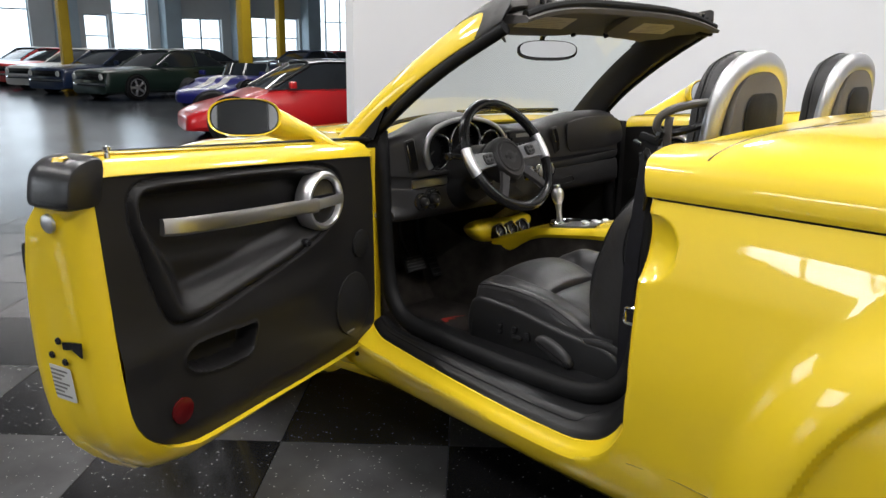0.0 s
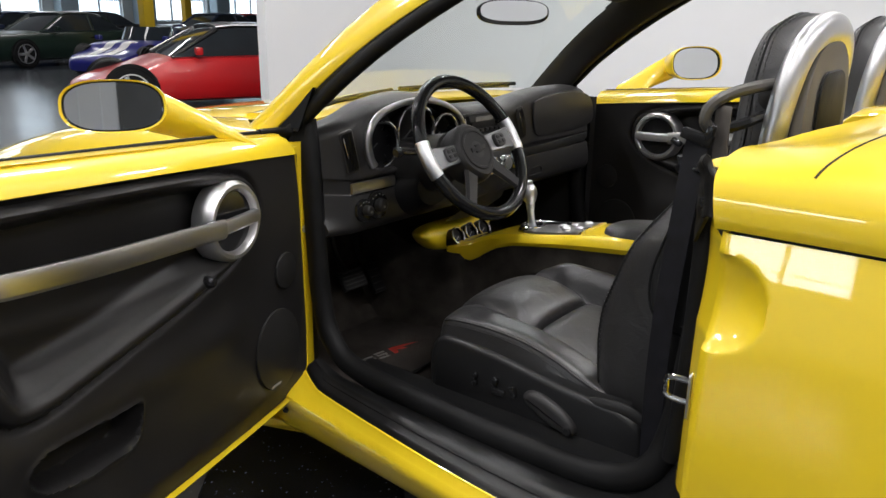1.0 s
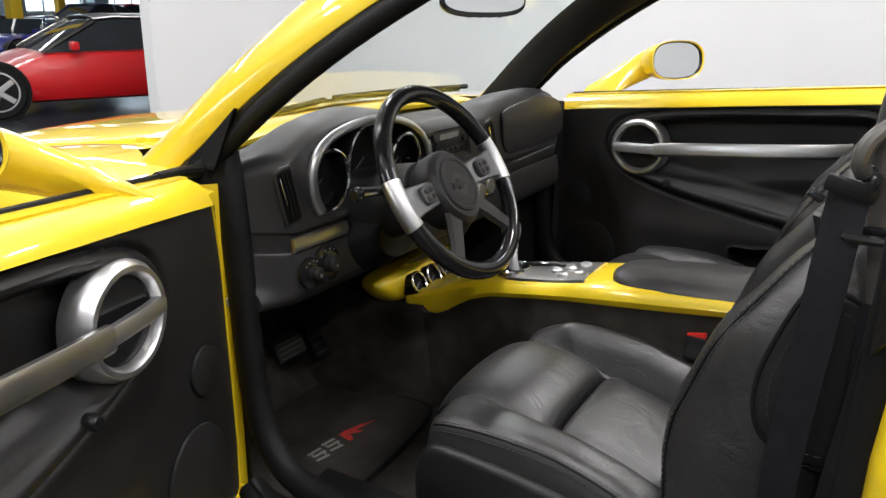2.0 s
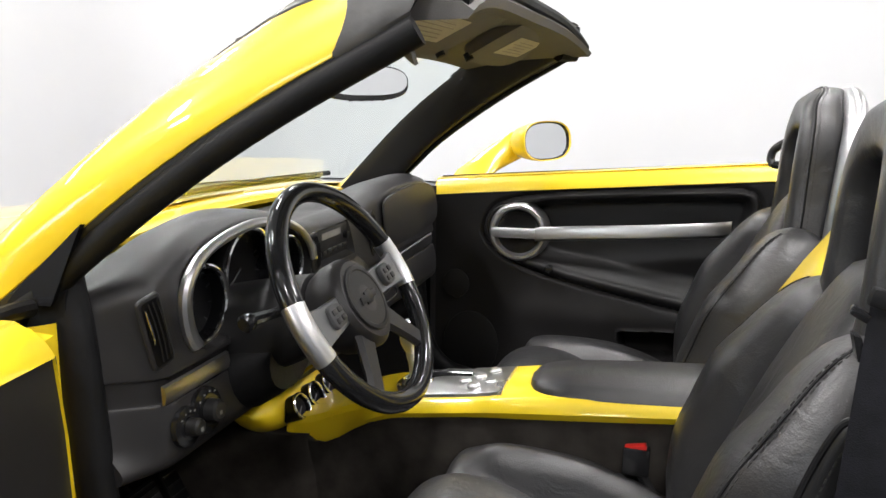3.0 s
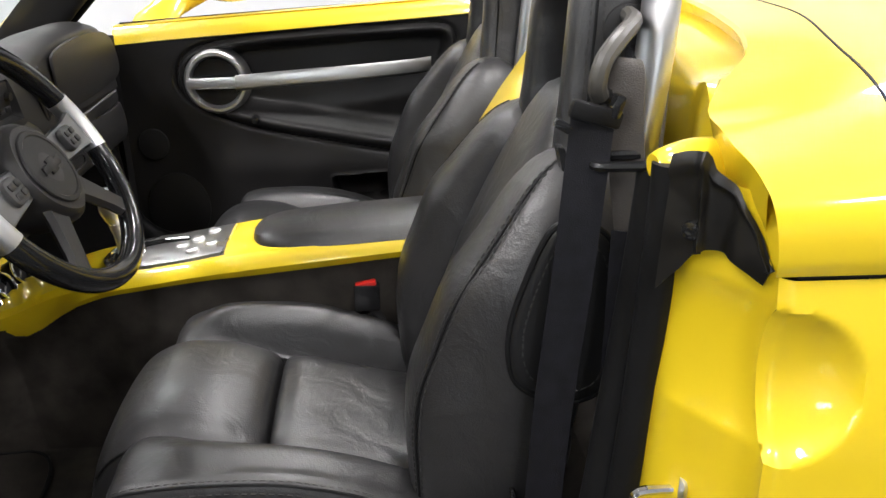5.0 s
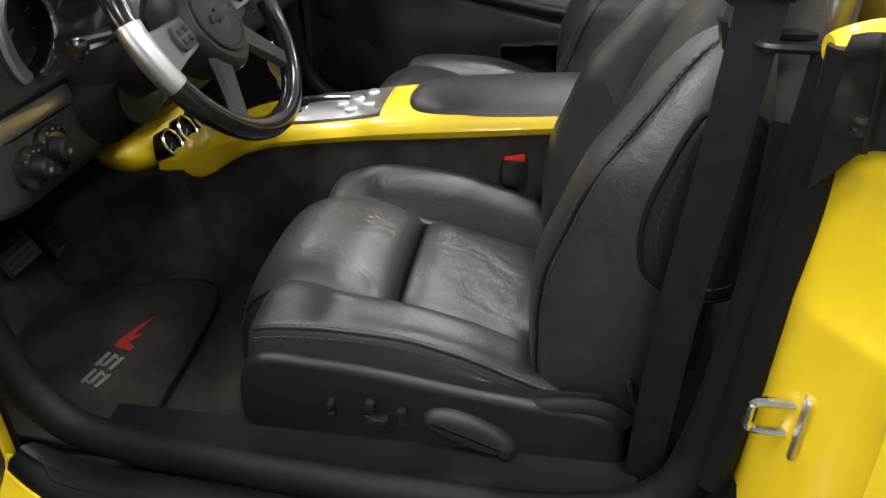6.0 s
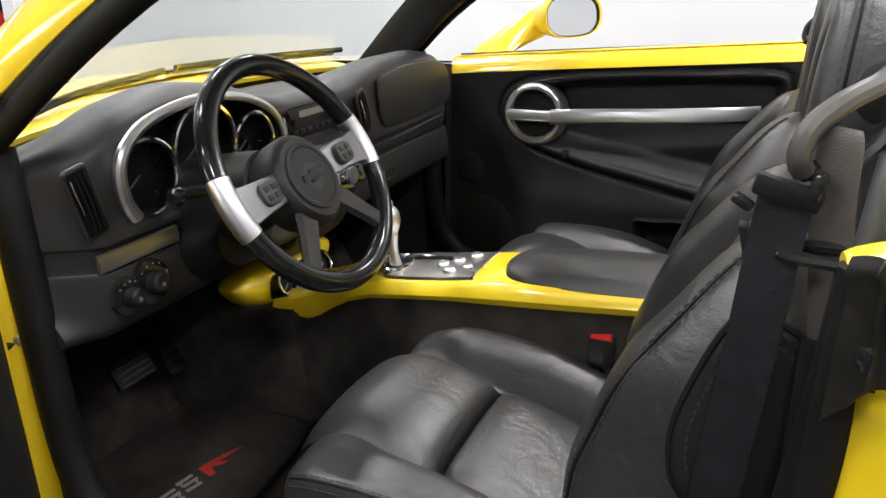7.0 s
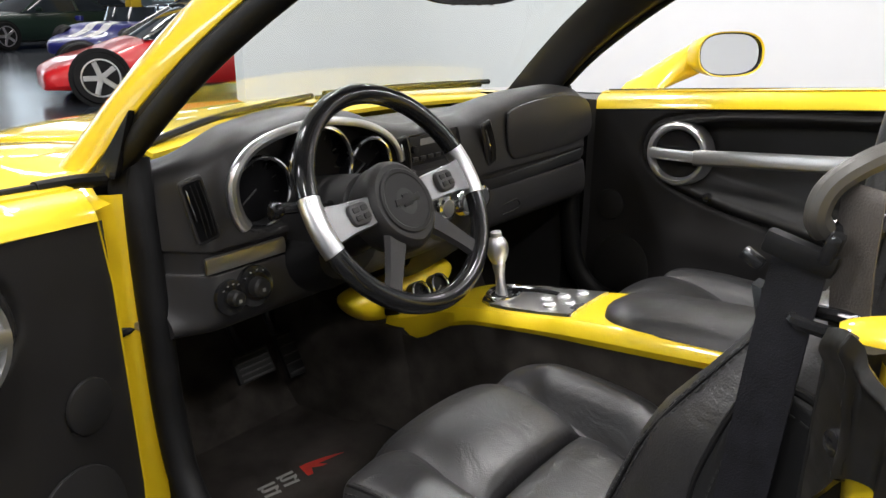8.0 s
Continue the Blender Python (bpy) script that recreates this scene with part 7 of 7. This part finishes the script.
RED, BLUE, GREEN = paint("red_paint", (0.62, 0.010, 0.014)), paint("blue_paint", (0.010, 0.012, 0.16)), paint("dark_green_paint", (0.010, 0.022, 0.016))
WHITE, NAVY, BLACK, SILVER, TEAL, MAROON = paint("white_paint", (0.65, 0.65, 0.63)), paint("navy_paint", (0.015, 0.03, 0.08)), paint("black_paint", (0.008, 0.008, 0.009)), paint("silver_paint", (0.35, 0.36, 0.37)), paint("grey_blue_paint", (0.10, 0.16, 0.2)), paint("maroon_paint", (0.12, 0.012, 0.015))
STRIPE = mat("white_stripe", (0.6, 0.6, 0.6), 0.3)
parked("bright red modern sports coupe on five-spoke wheels", RED, 5.34, 9.06, 70, 4.34, 1.88, 1.22, over=0.63, top=BLACK)
parked("dark blue open roadster with white racing stripes", BLUE, 8.0, 15.6, 112, 4.0, 1.75, 1.15, "roadster", STRIPE)
parked("dark green classic muscle coupe with chrome bumper", GREEN, 8.1, 20.4, 100, 4.75, 1.88, 1.34, "classic")
parked("navy blue classic coupe with a white stripe", NAVY, 8.0, 23.8, 106, 4.8, 1.88, 1.33, "classic", STRIPE)
parked("white classic coupe with a black grille", WHITE, 8.2, 26.8, 108, 4.8, 1.88, 1.33, "classic")
parked("red classic coupe in the row of parked cars", RED, 8.4, 30.0, 108, 4.8, 1.88, 1.34, "classic")
parked("pale blue classic coupe in the row of parked cars", TEAL, 8.6, 33.2, 108, 4.8, 1.88, 1.36, "classic")
for lab, col, x, y, turn in (("black classic coupe in a far row", BLACK, 13.4, 29.0, 80), ("pale blue classic car in a far row", TEAL, 12.4, 33.0, 85), ("dark blue classic coupe in a far row", NAVY, 16.0, 24.6, 95), ("maroon classic coupe in a far row", MAROON, 16.4, 20.6, 95), ("silver classic coupe in a far row", SILVER, 13.6, 16.6, 100), ("red classic coupe in a far row", RED, 19.5, 27.5, 90), ("black classic coupe in a far row", BLACK, 20.5, 31.5, 90), ("white classic coupe in a far row", WHITE, 15.8, 35.2, 85)):
    parked(lab, col, x, y, turn, 4.8, 1.88, 1.36, "classic")
